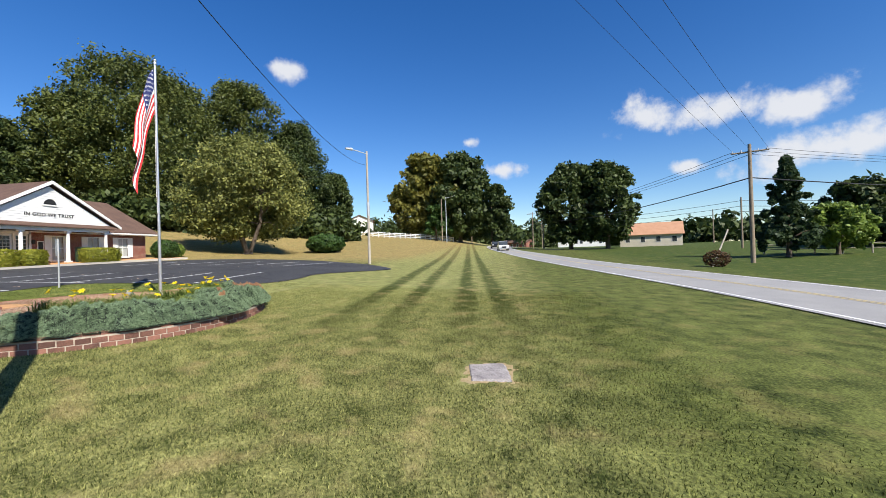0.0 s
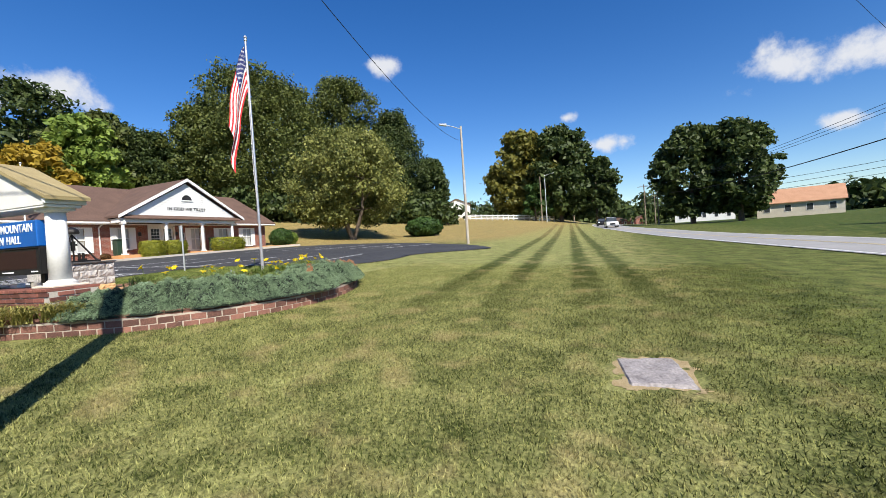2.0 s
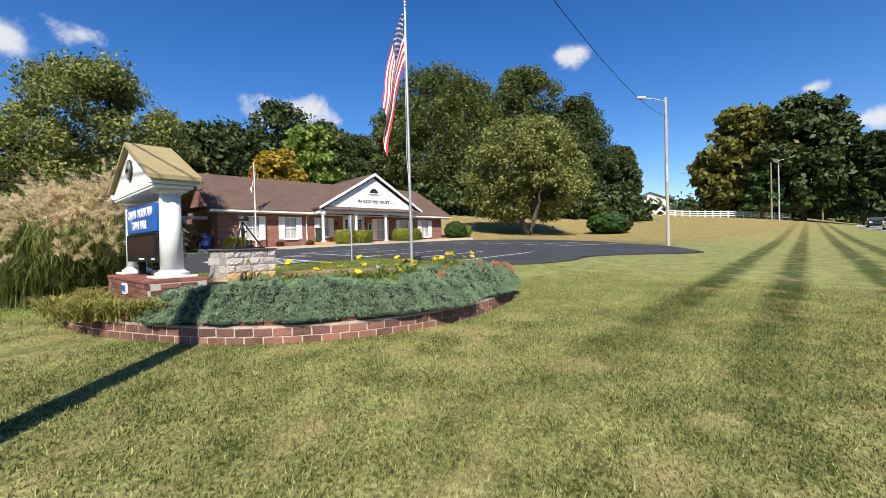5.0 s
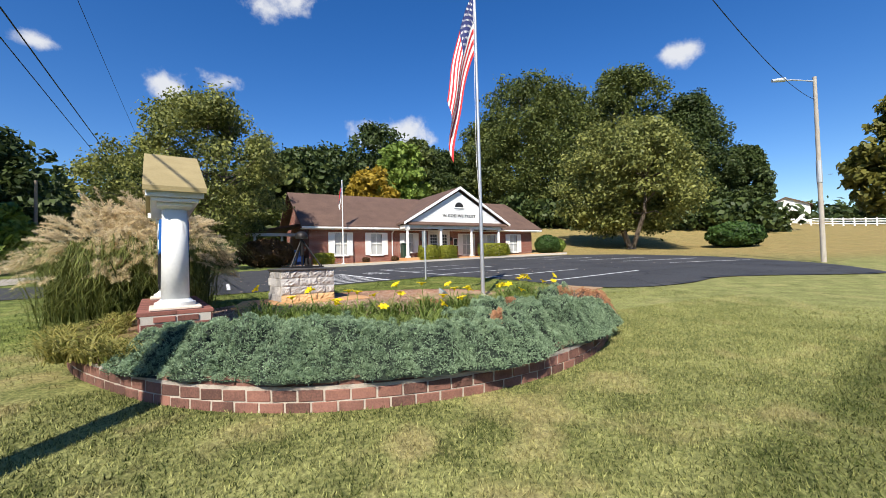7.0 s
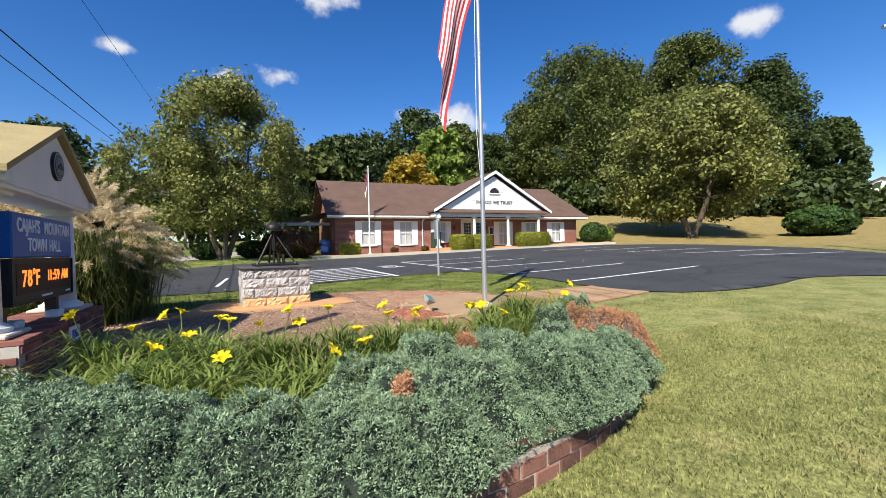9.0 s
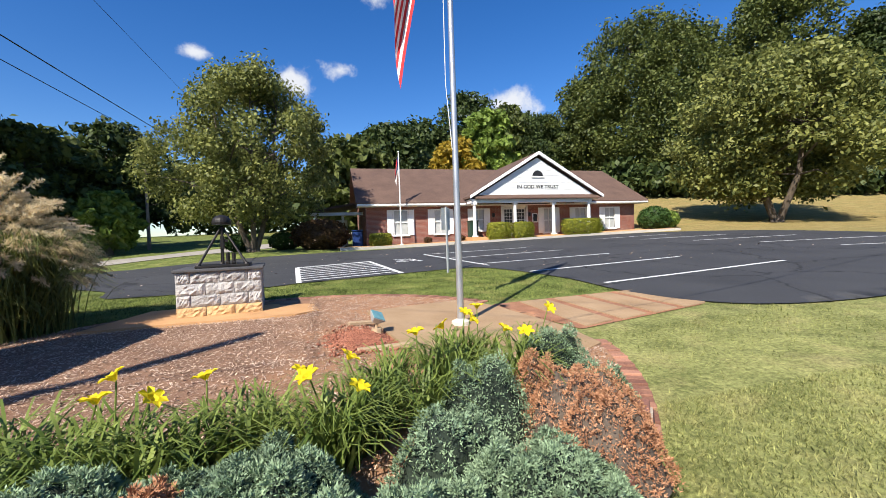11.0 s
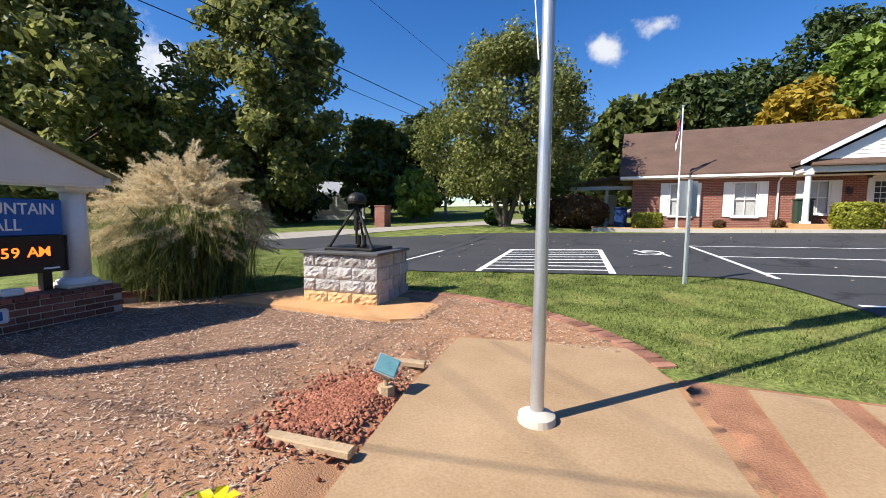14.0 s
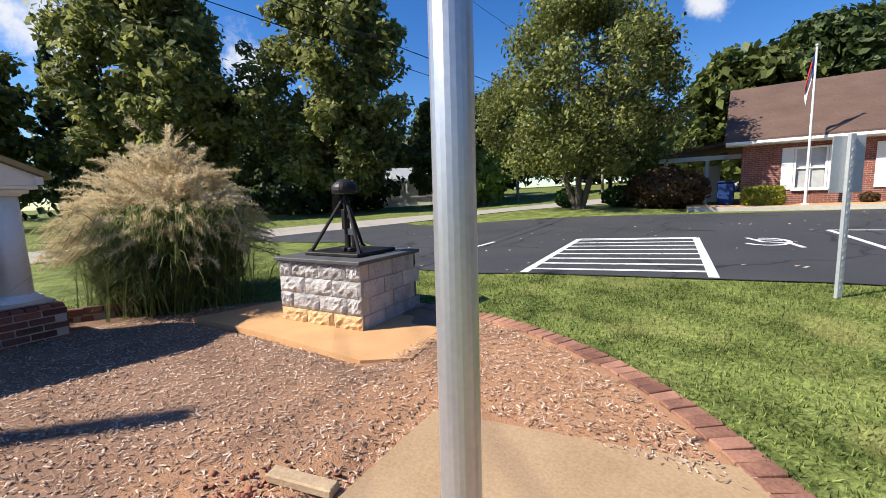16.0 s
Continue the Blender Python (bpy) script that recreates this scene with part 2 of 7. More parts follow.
M["white_cloth"] = mat("white_cloth", (0.66, 0.65, 0.64), (0.80, 0.79, 0.78), 0.75, 3, 90, 0.1)
M["blue_cloth"] = mat("navy_cloth", (0.015, 0.022, 0.10), (0.03, 0.045, 0.17), 0.75, 3, 90, 0.1)
M["lampglass"] = mat("pale_blue_lens", (0.10, 0.25, 0.27), (0.22, 0.42, 0.43), 0.08, 3, 20, 0, spec=0.9)
M["stone"] = mat("grey_marker_stone", (0.12, 0.105, 0.105), (0.42, 0.39, 0.38), 0.8, 7, 40, 0.6, depth=0.015)
M["carwhite"] = mat("white_car_paint", (0.66, 0.67, 0.68), (0.74, 0.75, 0.76), 0.2, 1, 10, 0, spec=0.7)
M["cardark"] = mat("black_car_paint", (0.012, 0.013, 0.016), (0.02, 0.022, 0.026), 0.18, 1, 10, 0, spec=0.7)
M["tyre"] = mat("tyre_rubber", (0.012, 0.012, 0.012), (0.025, 0.025, 0.025), 0.8, 5, 40, 0.1)
M["rooftan"] = mat("orange_brown_roof", (0.36, 0.19, 0.11), (0.50, 0.29, 0.18), 0.9, 1, 8, 0.2)
M["wallcream"] = mat("cream_wall", (0.52, 0.47, 0.38), (0.66, 0.61, 0.50), 0.8, 1, 8, 0.1)
M["claywall"] = mat("red_clay_bank", (0.26, 0.13, 0.07), (0.42, 0.24, 0.14), 0.95, 1, 12, 0.4)
# foliage
M["oak"] = leaf_mat("oak_leaf", (0.032, 0.052, 0.012), (0.150, 0.172, 0.040), 0.55, 0.25, 0.5, 3.0)
M["oakdark"] = leaf_mat("dark_oak_leaf", (0.018, 0.036, 0.011), (0.090, 0.122, 0.032), 0.55, 0.25, 0.5, 3.0)
M["birch"] = leaf_mat("birch_leaf", (0.088, 0.108, 0.026), (0.32, 0.31, 0.09))
M["streetoak"] = leaf_mat("browning_oak_leaf", (0.078, 0.104, 0.032), (0.34, 0.34, 0.11), 0.55, 0.5)
M["maple"] = leaf_mat("yellowing_leaf", (0.050, 0.070, 0.014), (0.34, 0.35, 0.10))
M["bright"] = leaf_mat("light_green_leaf", (0.10, 0.16, 0.028), (0.27, 0.36, 0.07))
M["yellow"] = leaf_mat("yellow_leaf", (0.24, 0.17, 0.02), (0.48, 0.34, 0.04))
M["olive"] = leaf_mat("olive_yellow_leaf", (0.09, 0.10, 0.018), (0.22, 0.20, 0.04))
M["pine"] = leaf_mat("pine_needle", (0.024, 0.050, 0.020), (0.075, 0.115, 0.042))
M["shrub"] = leaf_mat("shrub_leaf", (0.022, 0.055, 0.012), (0.075, 0.14, 0.030))
M["hedge"] = leaf_mat("golden_hedge_leaf", (0.14, 0.16, 0.014), (0.40, 0.40, 0.05))
M["redbush"] = leaf_mat("bronze_maple_leaf", (0.060, 0.032, 0.016), (0.15, 0.085, 0.035))
M["juniper"] = leaf_mat("blue_juniper", (0.034, 0.064, 0.032), (0.37, 0.50, 0.30), 0.7, 0.10, 6.0, 22.0)
# near-black green: paints the shade seen in gaps between juniper sprays
M["junipershade"] = mat("juniper_gap_shade", (0.006, 0.012, 0.008), (0.030, 0.046, 0.028), 0.9, 12, 60, 0.8, depth=0.02)
M["deadjuniper"] = leaf_mat("dead_juniper", (0.28, 0.12, 0.055), (0.62, 0.34, 0.19), 0.8, 0.1)
M["daylily"] = leaf_mat("daylily_leaf", (0.055, 0.10, 0.014), (0.26, 0.32, 0.075), 0.5, 0.3)
M["liriope"] = leaf_mat("straw_green_blade", (0.10, 0.12, 0.018), (0.48, 0.42, 0.13), 0.5, 0.3, 3.0, 20.0)
M["petal"] = leaf_mat("yellow_petal", (0.72, 0.50, 0.01), (0.85, 0.68, 0.02), 0.5, 0.3)
M["plume"] = leaf_mat("grass_plume", (0.56, 0.44, 0.25), (0.86, 0.75, 0.52), 0.85, 0.4)
M["blade"] = leaf_mat("pampas_blade", (0.050, 0.074, 0.016), (0.25, 0.27, 0.075), 0.6, 0.3)


# ---- building blocks ----
def link(name, bm, material, parent=None, label="", smooth=False):
    me = bpy.data.meshes.new(name)
    bm.to_mesh(me)
    bm.free()
    if smooth:
        for p in me.polygons:
            p.use_smooth = True
    me.materials.append(material)
    ob = new(name, me)
    if parent is not None:
        ob.parent = parent
    if label:
        tagged(ob, label)
    return ob


def part(name, bm, material, parent, label="", smooth=False):
    return link(name, bm, material, parent, label, smooth)


def raw(name, verts, faces, material, parent=None, smooth=False):
    """A mesh from arrays of vertices and equal-sided faces."""
    me = bpy.data.meshes.new(name)
    verts, faces = np.asarray(verts, np.float32), np.asarray(faces, np.int32)
    k = faces.shape[1]
    me.vertices.add(len(verts))
    me.vertices.foreach_set("co", verts.ravel())
    me.loops.add(faces.size)
    me.loops.foreach_set("vertex_index", faces.ravel())
    me.polygons.add(len(faces))
    me.polygons.foreach_set("loop_start", np.arange(0, faces.size, k, dtype=np.int32))
    if smooth:
        me.polygons.foreach_set("use_smooth", np.ones(len(faces), bool))
    me.update(calc_edges=True)
    me.materials.append(material)
    ob = new(name, me)
    if parent is not None:
        ob.parent = parent
    return ob


def empty(name, m=None, label="", category="", group="", kind=""):
    ob = new(name)
    ob.empty_display_size = 0.1
    if m is not None:
        ob.matrix_basis = m
    return tagged(ob, label, category, group, kind)


def box(bm, x0, x1, y0, y1, z0, z1, bevel=0.0, m=None):
    b = bmesh.new()
    bmesh.ops.create_cube(b, size=1)
    for v in b.verts:
        v.co = Vector(((x0 + x1) / 2 + v.co.x * (x1 - x0), (y0 + y1) / 2 + v.co.y * (y1 - y0), (z0 + z1) / 2 + v.co.z * (z1 - z0)))
    if bevel:
        bmesh.ops.bevel(b, geom=b.edges[:], offset=bevel, segments=1, affect="EDGES")
    return join(bm, b, m)


def join(bm, b, m=None):
    if m is not None:
        b.transform(m)
    me = bpy.data.meshes.new("tmp")
    b.to_mesh(me)
    b.free()
    bm.from_mesh(me)
    bpy.data.meshes.remove(me)
    return bm


def rod(bm, p0, p1, r0, r1=None, n=10, caps=True):
    p0, p1 = Vector(p0), Vector(p1)
    r1 = r0 if r1 is None else r1
    d = p1 - p0
    b = bmesh.new()
    bmesh.ops.create_cone(b, cap_ends=caps, segments=n, radius1=r0, radius2=r1, depth=d.length)
    return join(bm, b, Matrix.Translation((p0 + p1) / 2) @ d.to_track_quat("Z", "Y").to_matrix().to_4x4())


def prism(bm, outline, y0, y1):
    """An outline in x and z, drawn out from y0 to y1."""
    a = [bm.verts.new((x, y0, z)) for x, z in outline]
    b = [bm.verts.new((x, y1, z)) for x, z in outline]
    bm.faces.new(a)
    bm.faces.new(b[::-1])
    for i in range(len(a)):
        j = (i + 1) % len(a)
        bm.faces.new((a[j], a[i], b[i], b[j]))
    bmesh.ops.recalc_face_normals(bm, faces=bm.faces[:])
    return bm


def B():
    return bmesh.new()


def words(name, text, size, material, parent, m, depth=0.01, align="CENTER", width=1.0):
    c = bpy.data.curves.new(name, "FONT")
    c.body, c.size, c.extrude, c.align_x, c.align_y = text, size, depth, align, "CENTER"
    c.space_character, c.offset = width, size * 0.012
    c.resolution_u = 3
    t = new("text_source", c)
    dg = bpy.context.evaluated_depsgraph_get()
    me = bpy.data.meshes.new_from_object(t.evaluated_get(dg))
    bpy.data.objects.remove(t)
    bpy.data.curves.remove(c)
    me.materials.clear()
    me.materials.append(material)
    ob = new(name, me)
    ob.parent, ob.matrix_basis = parent, m
    return ob


# ---- the lie of the land ----
def soft(d, s=4.0):
    return s * np.logaddexp(0, np.asarray(d, float) / s)


def sig(d):
    return 1 / (1 + np.exp(-np.clip(d, -40, 40)))


def ground(x, y):
    x, y = np.asarray(x, float), np.asarray(y, float)
    u, v = 40 * np.tanh(x / 40), 30 * np.tanh(y / 30)
    z = -0.0382 + 0.0183 * u + 0.0413 * v + (0.0158 * u * u + 0.0341 * u * v - 0.0388 * v * v) / 100
    z = z - 0.10 * np.exp(-((x + 1) ** 2 + (y + 12) ** 2) / 9) + 0.03 * np.exp(-((x - 4) ** 2 + (y + 2) ** 2) / 9)
    z = z + 0.25 * np.exp(-((x + 2) ** 2 + (y - 17) ** 2) / 20)
    reach = 1 - sig((np.hypot(x, y) - 190) / 25)
    hill = soft(x - 35) * (0.018 + 0.042 * sig((y - 2) / 5)) + 0.03 * soft(-y - 20)
    hill = hill + 0.19 * soft(y - 17, 2) * sig((x - 25) / 3) + 0.05 * soft(y - 24) * sig((2 - x) / 3) + 0.10 * soft(y - 32) * sig((x - 4) / 3) * sig((24 - x) / 3)
    return z + 9 * np.tanh(hill / 9) * reach


def gz(x, y):
    return float(ground(x, y))


def sheet(name, inside, res, lift, material, parent=None, x0=0, x1=1, y0=0, y1=1):
    """A patch of surfacing laid on the ground where inside(x, y) < 0, its rim dropped into the soil."""
    xs, ys = np.arange(x0, x1 + res, res), np.arange(y0, y1 + res, res)
    X, Y = np.meshgrid(xs, ys, indexing="ij")
    # pull the grid's points onto the rim
    d = inside(X, Y)
    e = res * 0.5
    gx, gy = (inside(X + e, Y) - d) / e, (inside(X, Y + e) - d) / e
    g = np.maximum(gx * gx + gy * gy, 0.25)
    near = np.abs(d) < res * 0.75
    X, Y = np.where(near, X - d * gx / g, X), np.where(near, Y - d * gy / g, Y)
    d = inside(X, Y)
    Z = ground(X, Y) + lift
    V = np.stack([X, Y, Z], -1).reshape(-1, 3)
    n, m = X.shape
    idx = np.arange(n * m).reshape(n, m)
    q = np.stack([idx[:-1, :-1], idx[1:, :-1], idx[1:, 1:], idx[:-1, 1:]], -1).reshape(-1, 4)
    keep = (d.reshape(-1)[q] < res * 0.05).all(1)
    q = q[keep]
    used = np.unique(q)
    remap = np.zeros(n * m, int)
    remap[used] = np.arange(len(used))
    return raw(name, V[used], remap[q], material, parent, smooth=True)


# ---- ground, lawn, road, parking ----
def poly_sdf(pts):
    P = np.array(pts, float)

    def f(x, y):
        x, y = np.asarray(x, float), np.asarray(y, float)
        d = np.full(x.shape, 1e9)
        ins = np.zeros(x.shape, bool)
        for (ax, ay), (bx, by) in zip(P, np.roll(P, -1, 0)):
            ex, ey = bx - ax, by - ay
            t = np.clip(((x - ax) * ex + (y - ay) * ey) / (ex * ex + ey * ey + 1e-12), 0, 1)
            d = np.minimum(d, np.hypot(x - ax - t * ex, y - ay - t * ey))
            cross = (ay > y) != (by > y)
            ins ^= cross & (x < (bx - ax) * (y - ay) / (by - ay + 1e-12) + ax)
        return np.where(ins, -d, d)
    return f


def smooth_line(pts, n=12):
    """Catmull-Rom through the given points."""
    P = [np.array(p, float) for p in pts]
    P = [2 * P[0] - P[1], *P, 2 * P[-1] - P[-2]]
    out = []
    for i in range(1, len(P) - 2):
        for k in range(n):
            t = k / n
            a, b, c, d = P[i - 1], P[i], P[i + 1], P[i + 2]
            out.append(0.5 * (2 * b + (c - a) * t + (2 * a - 5 * b + 4 * c - d) * t * t + (3 * b - a - 3 * c + d) * t ** 3))
    out.append(P[-2])
    return np.array(out)


def ribbon(name, line, half, lift, material, parent=None, off=0.0, across=2, hang=0.0):
    """A strip of given half width along a line, laid on the ground."""
    L = np.asarray(line)
    t = np.gradient(L, axis=0)
    t /= np.linalg.norm(t, axis=1)[:, None]
    nrm = np.stack([-t[:, 1], t[:, 0]], -1)
    ks = np.linspace(-half, half, across + 1) + off
    pts = L[:, None, :] + nrm[:, None, :] * ks[None, :, None]
    z = ground(pts[..., 0], pts[..., 1]) + lift
    V = np.concatenate([pts, z[..., None]], -1)
    n, m = z.shape
    idx = np.arange(n * m).reshape(n, m)
    q = np.stack([idx[:-1, :-1], idx[:-1, 1:], idx[1:, 1:], idx[1:, :-1]], -1).reshape(-1, 4)[:, ::-1]
    return raw(name, V.reshape(-1, 3), q, material, parent, smooth=True)


def lawn_material(name, blade=0.0):
    m = mat(name, (0.044, 0.058, 0.012), (0.310, 0.310, 0.112), 0.9, 2.2, 30, 0.0 if blade else 0.6, spec=0.15, depth=0.025, island=blade)
    n, l = m.node_tree.nodes, m.node_tree.links
    for nd in n:
        if nd.type == "MAP_RANGE":
            nd.inputs["From Min"].default_value, nd.inputs["From Max"].default_value = 0.70, 1.32
    b = n["Principled BSDF"]
    src = b.inputs["Base Color"].links[0].from_socket
    geo = n.new("ShaderNodeNewGeometry")
    sep = n.new("ShaderNodeSeparateXYZ")
    l.new(geo.outputs["Position"], sep.inputs[0])

    def math_(op, a, b_, c=None):
        k = n.new("ShaderNodeMath")
        k.operation = op
        for i, v in enumerate((a, b_, c)):
            if v is None:
                continue
            if isinstance(v, (int, float)):
                k.inputs[i].default_value = v
            else:
                l.new(v, k.inputs[i])
        return k.outputs[0]
    wob = n.new("ShaderNodeTexNoise")
    wob.inputs["Scale"].default_value = 0.9
    l.new(geo.outputs["Position"], wob.inputs["Vector"])
    s = math_("MULTIPLY_ADD", sep.outputs[0], -0.1, sep.outputs[1])
    s = math_("MULTIPLY_ADD", wob.outputs["Fac"], 0.22, s)
    fac = math_("MULTIPLY_ADD", s, 1 / 7.0, 14.2 / 7.0)
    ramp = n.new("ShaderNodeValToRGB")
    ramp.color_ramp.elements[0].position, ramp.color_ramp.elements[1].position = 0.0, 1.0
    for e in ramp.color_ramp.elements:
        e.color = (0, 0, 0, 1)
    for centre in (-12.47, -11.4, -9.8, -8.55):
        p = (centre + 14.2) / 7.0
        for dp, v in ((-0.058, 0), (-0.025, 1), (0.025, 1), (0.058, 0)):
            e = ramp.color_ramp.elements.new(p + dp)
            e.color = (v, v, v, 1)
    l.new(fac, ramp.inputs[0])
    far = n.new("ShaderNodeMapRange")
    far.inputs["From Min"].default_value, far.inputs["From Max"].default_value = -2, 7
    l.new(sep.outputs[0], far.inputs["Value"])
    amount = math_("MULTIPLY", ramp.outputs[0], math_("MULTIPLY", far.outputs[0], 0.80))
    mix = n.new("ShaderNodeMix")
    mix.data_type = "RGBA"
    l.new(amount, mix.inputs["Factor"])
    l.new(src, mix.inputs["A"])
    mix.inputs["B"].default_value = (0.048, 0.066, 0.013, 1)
    # drier grass up the slope, greener in the field over the road
    dry = n.new("ShaderNodeMapRange")
    dry.inputs["From Min"].default_value, dry.inputs["From Max"].default_value = 20, 34
    l.new(math_("MULTIPLY_ADD", sep.outputs[1], 0.55, sep.outputs[0]), dry.inputs["Value"])
    up = n.new("ShaderNodeMapRange")
    up.inputs["From Min"].default_value, up.inputs["From Max"].default_value = -9, 0
    l.new(sep.outputs[1], up.inputs["Value"])
    mix2 = n.new("ShaderNodeMix")
    mix2.data_type = "RGBA"
    l.new(math_("MULTIPLY", math_("MULTIPLY", dry.outputs[0], up.outputs[0]), math_("ADD", wob.outputs["Fac"], 0.15)), mix2.inputs["Factor"])
    l.new(mix.outputs["Result"], mix2.inputs["A"])
    mix2.inputs["B"].default_value = (0.34, 0.24, 0.095, 1)
    field = n.new("ShaderNodeMapRange")
    field.inputs["From Min"].default_value, field.inputs["From Max"].default_value = -23, -27
    l.new(sep.outputs[1], field.inputs["Value"])
    mix3 = n.new("ShaderNodeMix")
    mix3.data_type = "RGBA"
    l.new(math_("MULTIPLY", field.outputs[0], 0.8), mix3.inputs["Factor"])
    l.new(mix2.outputs["Result"], mix3.inputs["A"])
    mix3.inputs["B"].default_value = (0.080, 0.118, 0.026, 1)
    # worn straw-coloured patches
    patch = n.new("ShaderNodeTexNoise")
    patch.inputs["Scale"].default_value, patch.inputs["Detail"].default_value = 1.7, 8
    l.new(geo.outputs["Position"], patch.inputs["Vector"])
    thr = n.new("ShaderNodeMapRange")
    thr.inputs["From Min"].default_value, thr.inputs["From Max"].default_value = 0.53, 0.68
    l.new(patch.outputs["Fac"], thr.inputs["Value"])
    mix4 = n.new("ShaderNodeMix")
    mix4.data_type = "RGBA"
    l.new(math_("MULTIPLY", thr.outputs[0], 0.45), mix4.inputs["Factor"])
    l.new(mix3.outputs["Result"], mix4.inputs["A"])
    mix4.inputs["B"].default_value = (0.40, 0.315, 0.15, 1)
    lush = n.new("ShaderNodeMapRange")
    lush.inputs["From Min"].default_value, lush.inputs["From Max"].default_value = -2.6, -1.4
    l.new(sep.outputs[1], lush.inputs["Value"])
    near_ = n.new("ShaderNodeMapRange")
    near_.inputs["From Min"].default_value, near_.inputs["From Max"].default_value = 9.5, 8.0
    l.new(sep.outputs[0], near_.inputs["Value"])
    mix5 = n.new("ShaderNodeMix")
    mix5.data_type, mix5.blend_type = "RGBA", "MULTIPLY"
    l.new(math_("MULTIPLY", lush.outputs[0], near_.outputs[0]), mix5.inputs["Factor"])
    l.new(mix4.outputs["Result"], mix5.inputs["A"])
    mix5.inputs["B"].default_value = (0.80, 0.94, 0.72, 1)
    # drier, paler sward between bed and lamp; greener towards the road
    east = n.new("ShaderNodeMapRange")
    east.inputs["From Min"].default_value, east.inputs["From Max"].default_value = 0.0, 5.0
    l.new(sep.outputs[0], east.inputs["Value"])
    inland = n.new("ShaderNodeMapRange")
    inland.inputs["From Min"].default_value, inland.inputs["From Max"].default_value = -12.5, -9.0
    l.new(sep.outputs[1], inland.inputs["Value"])
    short = n.new("ShaderNodeMapRange")
    short.inputs["From Min"].default_value, short.inputs["From Max"].default_value = -1.0, -3.0
    l.new(sep.outputs[1], short.inputs["Value"])
    mix7 = n.new("ShaderNodeMix")
    mix7.data_type = "RGBA"
    bare = math_("SUBTRACT", 1.0, ramp.outputs[0])
    l.new(math_("MULTIPLY", math_("MULTIPLY", math_("MULTIPLY", east.outputs[0], inland.outputs[0]), math_("MULTIPLY", bare, short.outputs[0])), 0.30), mix7.inputs["Factor"])
    l.new(mix5.outputs["Result"], mix7.inputs["A"])
    mix7.inputs["B"].default_value = (0.34, 0.355, 0.125, 1)
    verge = n.new("ShaderNodeMapRange")
    verge.inputs["From Min"].default_value, verge.inputs["From Max"].default_value = -12.2, -14.2
    l.new(sep.outputs[1], verge.inputs["Value"])
    mix8 = n.new("ShaderNodeMix")
    mix8.data_type, mix8.blend_type = "RGBA", "MULTIPLY"
    l.new(math_("MULTIPLY", verge.outputs[0], 0.95), mix8.inputs["Factor"])
    l.new(mix7.outputs["Result"], mix8.inputs["A"])
    mix8.inputs["B"].default_value = (0.52, 0.60, 0.42, 1)
    # tufted fine grain of the sward
    tuft = n.new("ShaderNodeTexNoise")
    tuft.inputs["Scale"].default_value, tuft.inputs["Detail"].default_value, tuft.inputs["Roughness"].default_value = 22, 8, 0.85
    l.new(geo.outputs["Position"], tuft.inputs["Vector"])
    grain = n.new("ShaderNodeMapRange")
    grain.inputs["From Min"].default_value, grain.inputs["From Max"].default_value = 0.34, 0.66
    grain.inputs["To Min"].default_value, grain.inputs["To Max"].default_value = 0.38, 1.44
    l.new(tuft.outputs["Fac"], grain.inputs["Value"])
    mix6 = n.new("ShaderNodeMix")
    mix6.data_type, mix6.blend_type = "RGBA", "MULTIPLY"
    mix6.inputs["Factor"].default_value = 1.0
    l.new(mix8.outputs["Result"], mix6.inputs["A"])
    l.new(grain.outputs[0], mix6.inputs["B"])
    l.new(mix6.outputs["Result"], b.inputs["Base Color"])
    return m


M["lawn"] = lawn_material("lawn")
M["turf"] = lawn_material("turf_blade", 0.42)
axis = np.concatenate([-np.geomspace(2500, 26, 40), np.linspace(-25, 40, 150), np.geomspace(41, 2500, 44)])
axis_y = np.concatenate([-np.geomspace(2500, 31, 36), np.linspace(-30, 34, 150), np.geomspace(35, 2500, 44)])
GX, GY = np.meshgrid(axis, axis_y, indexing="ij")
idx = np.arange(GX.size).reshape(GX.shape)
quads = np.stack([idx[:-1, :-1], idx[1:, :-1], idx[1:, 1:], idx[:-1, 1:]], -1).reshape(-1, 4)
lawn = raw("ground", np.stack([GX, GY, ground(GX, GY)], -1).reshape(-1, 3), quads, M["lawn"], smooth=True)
tagged(lawn, "mown autumn lawn with mowing stripes and dry patches", "lawn", kind="structure")

ROAD = smooth_line([(-90, -26), (-40, -24), (-5, -23.0), (8, -22.3), (20, -20.4), (33, -18.0), (52, -14.6), (75, -11.0), (100, -9.5), (130, -12), (170, -22)], 10)
road = ribbon("road", ROAD, 2.9, 0.03, M["road"], across=4)
tagged(road, "worn grey two-lane asphalt road beside the lawn", "road", kind="structure")
for k, off in enumerate((2.65, -2.65)):
    tagged(ribbon("road_edge_line", ROAD, 0.06, 0.036, M["line"], None, off), "white painted road edge line", "road marking", kind="structure")
for off in (-0.10, 0.10):
    tagged(ribbon("road_centre_line", ROAD, 0.05, 0.036, M["yline"], None, off), "faded yellow road centre line", "road marking", kind="structure")

STREET = smooth_line([(-26, -30), (-20, -14), (-15.5, 0), (-12.5, 10), (-8.5, 20), (-3.5, 29), (3, 38), (8, 52)], 12)
street = ribbon("side_street", STREET, 2.6, 0.03, M["gravelroad"], across=4)
tagged(street, "pale worn side street going uphill", "street", kind="structure")

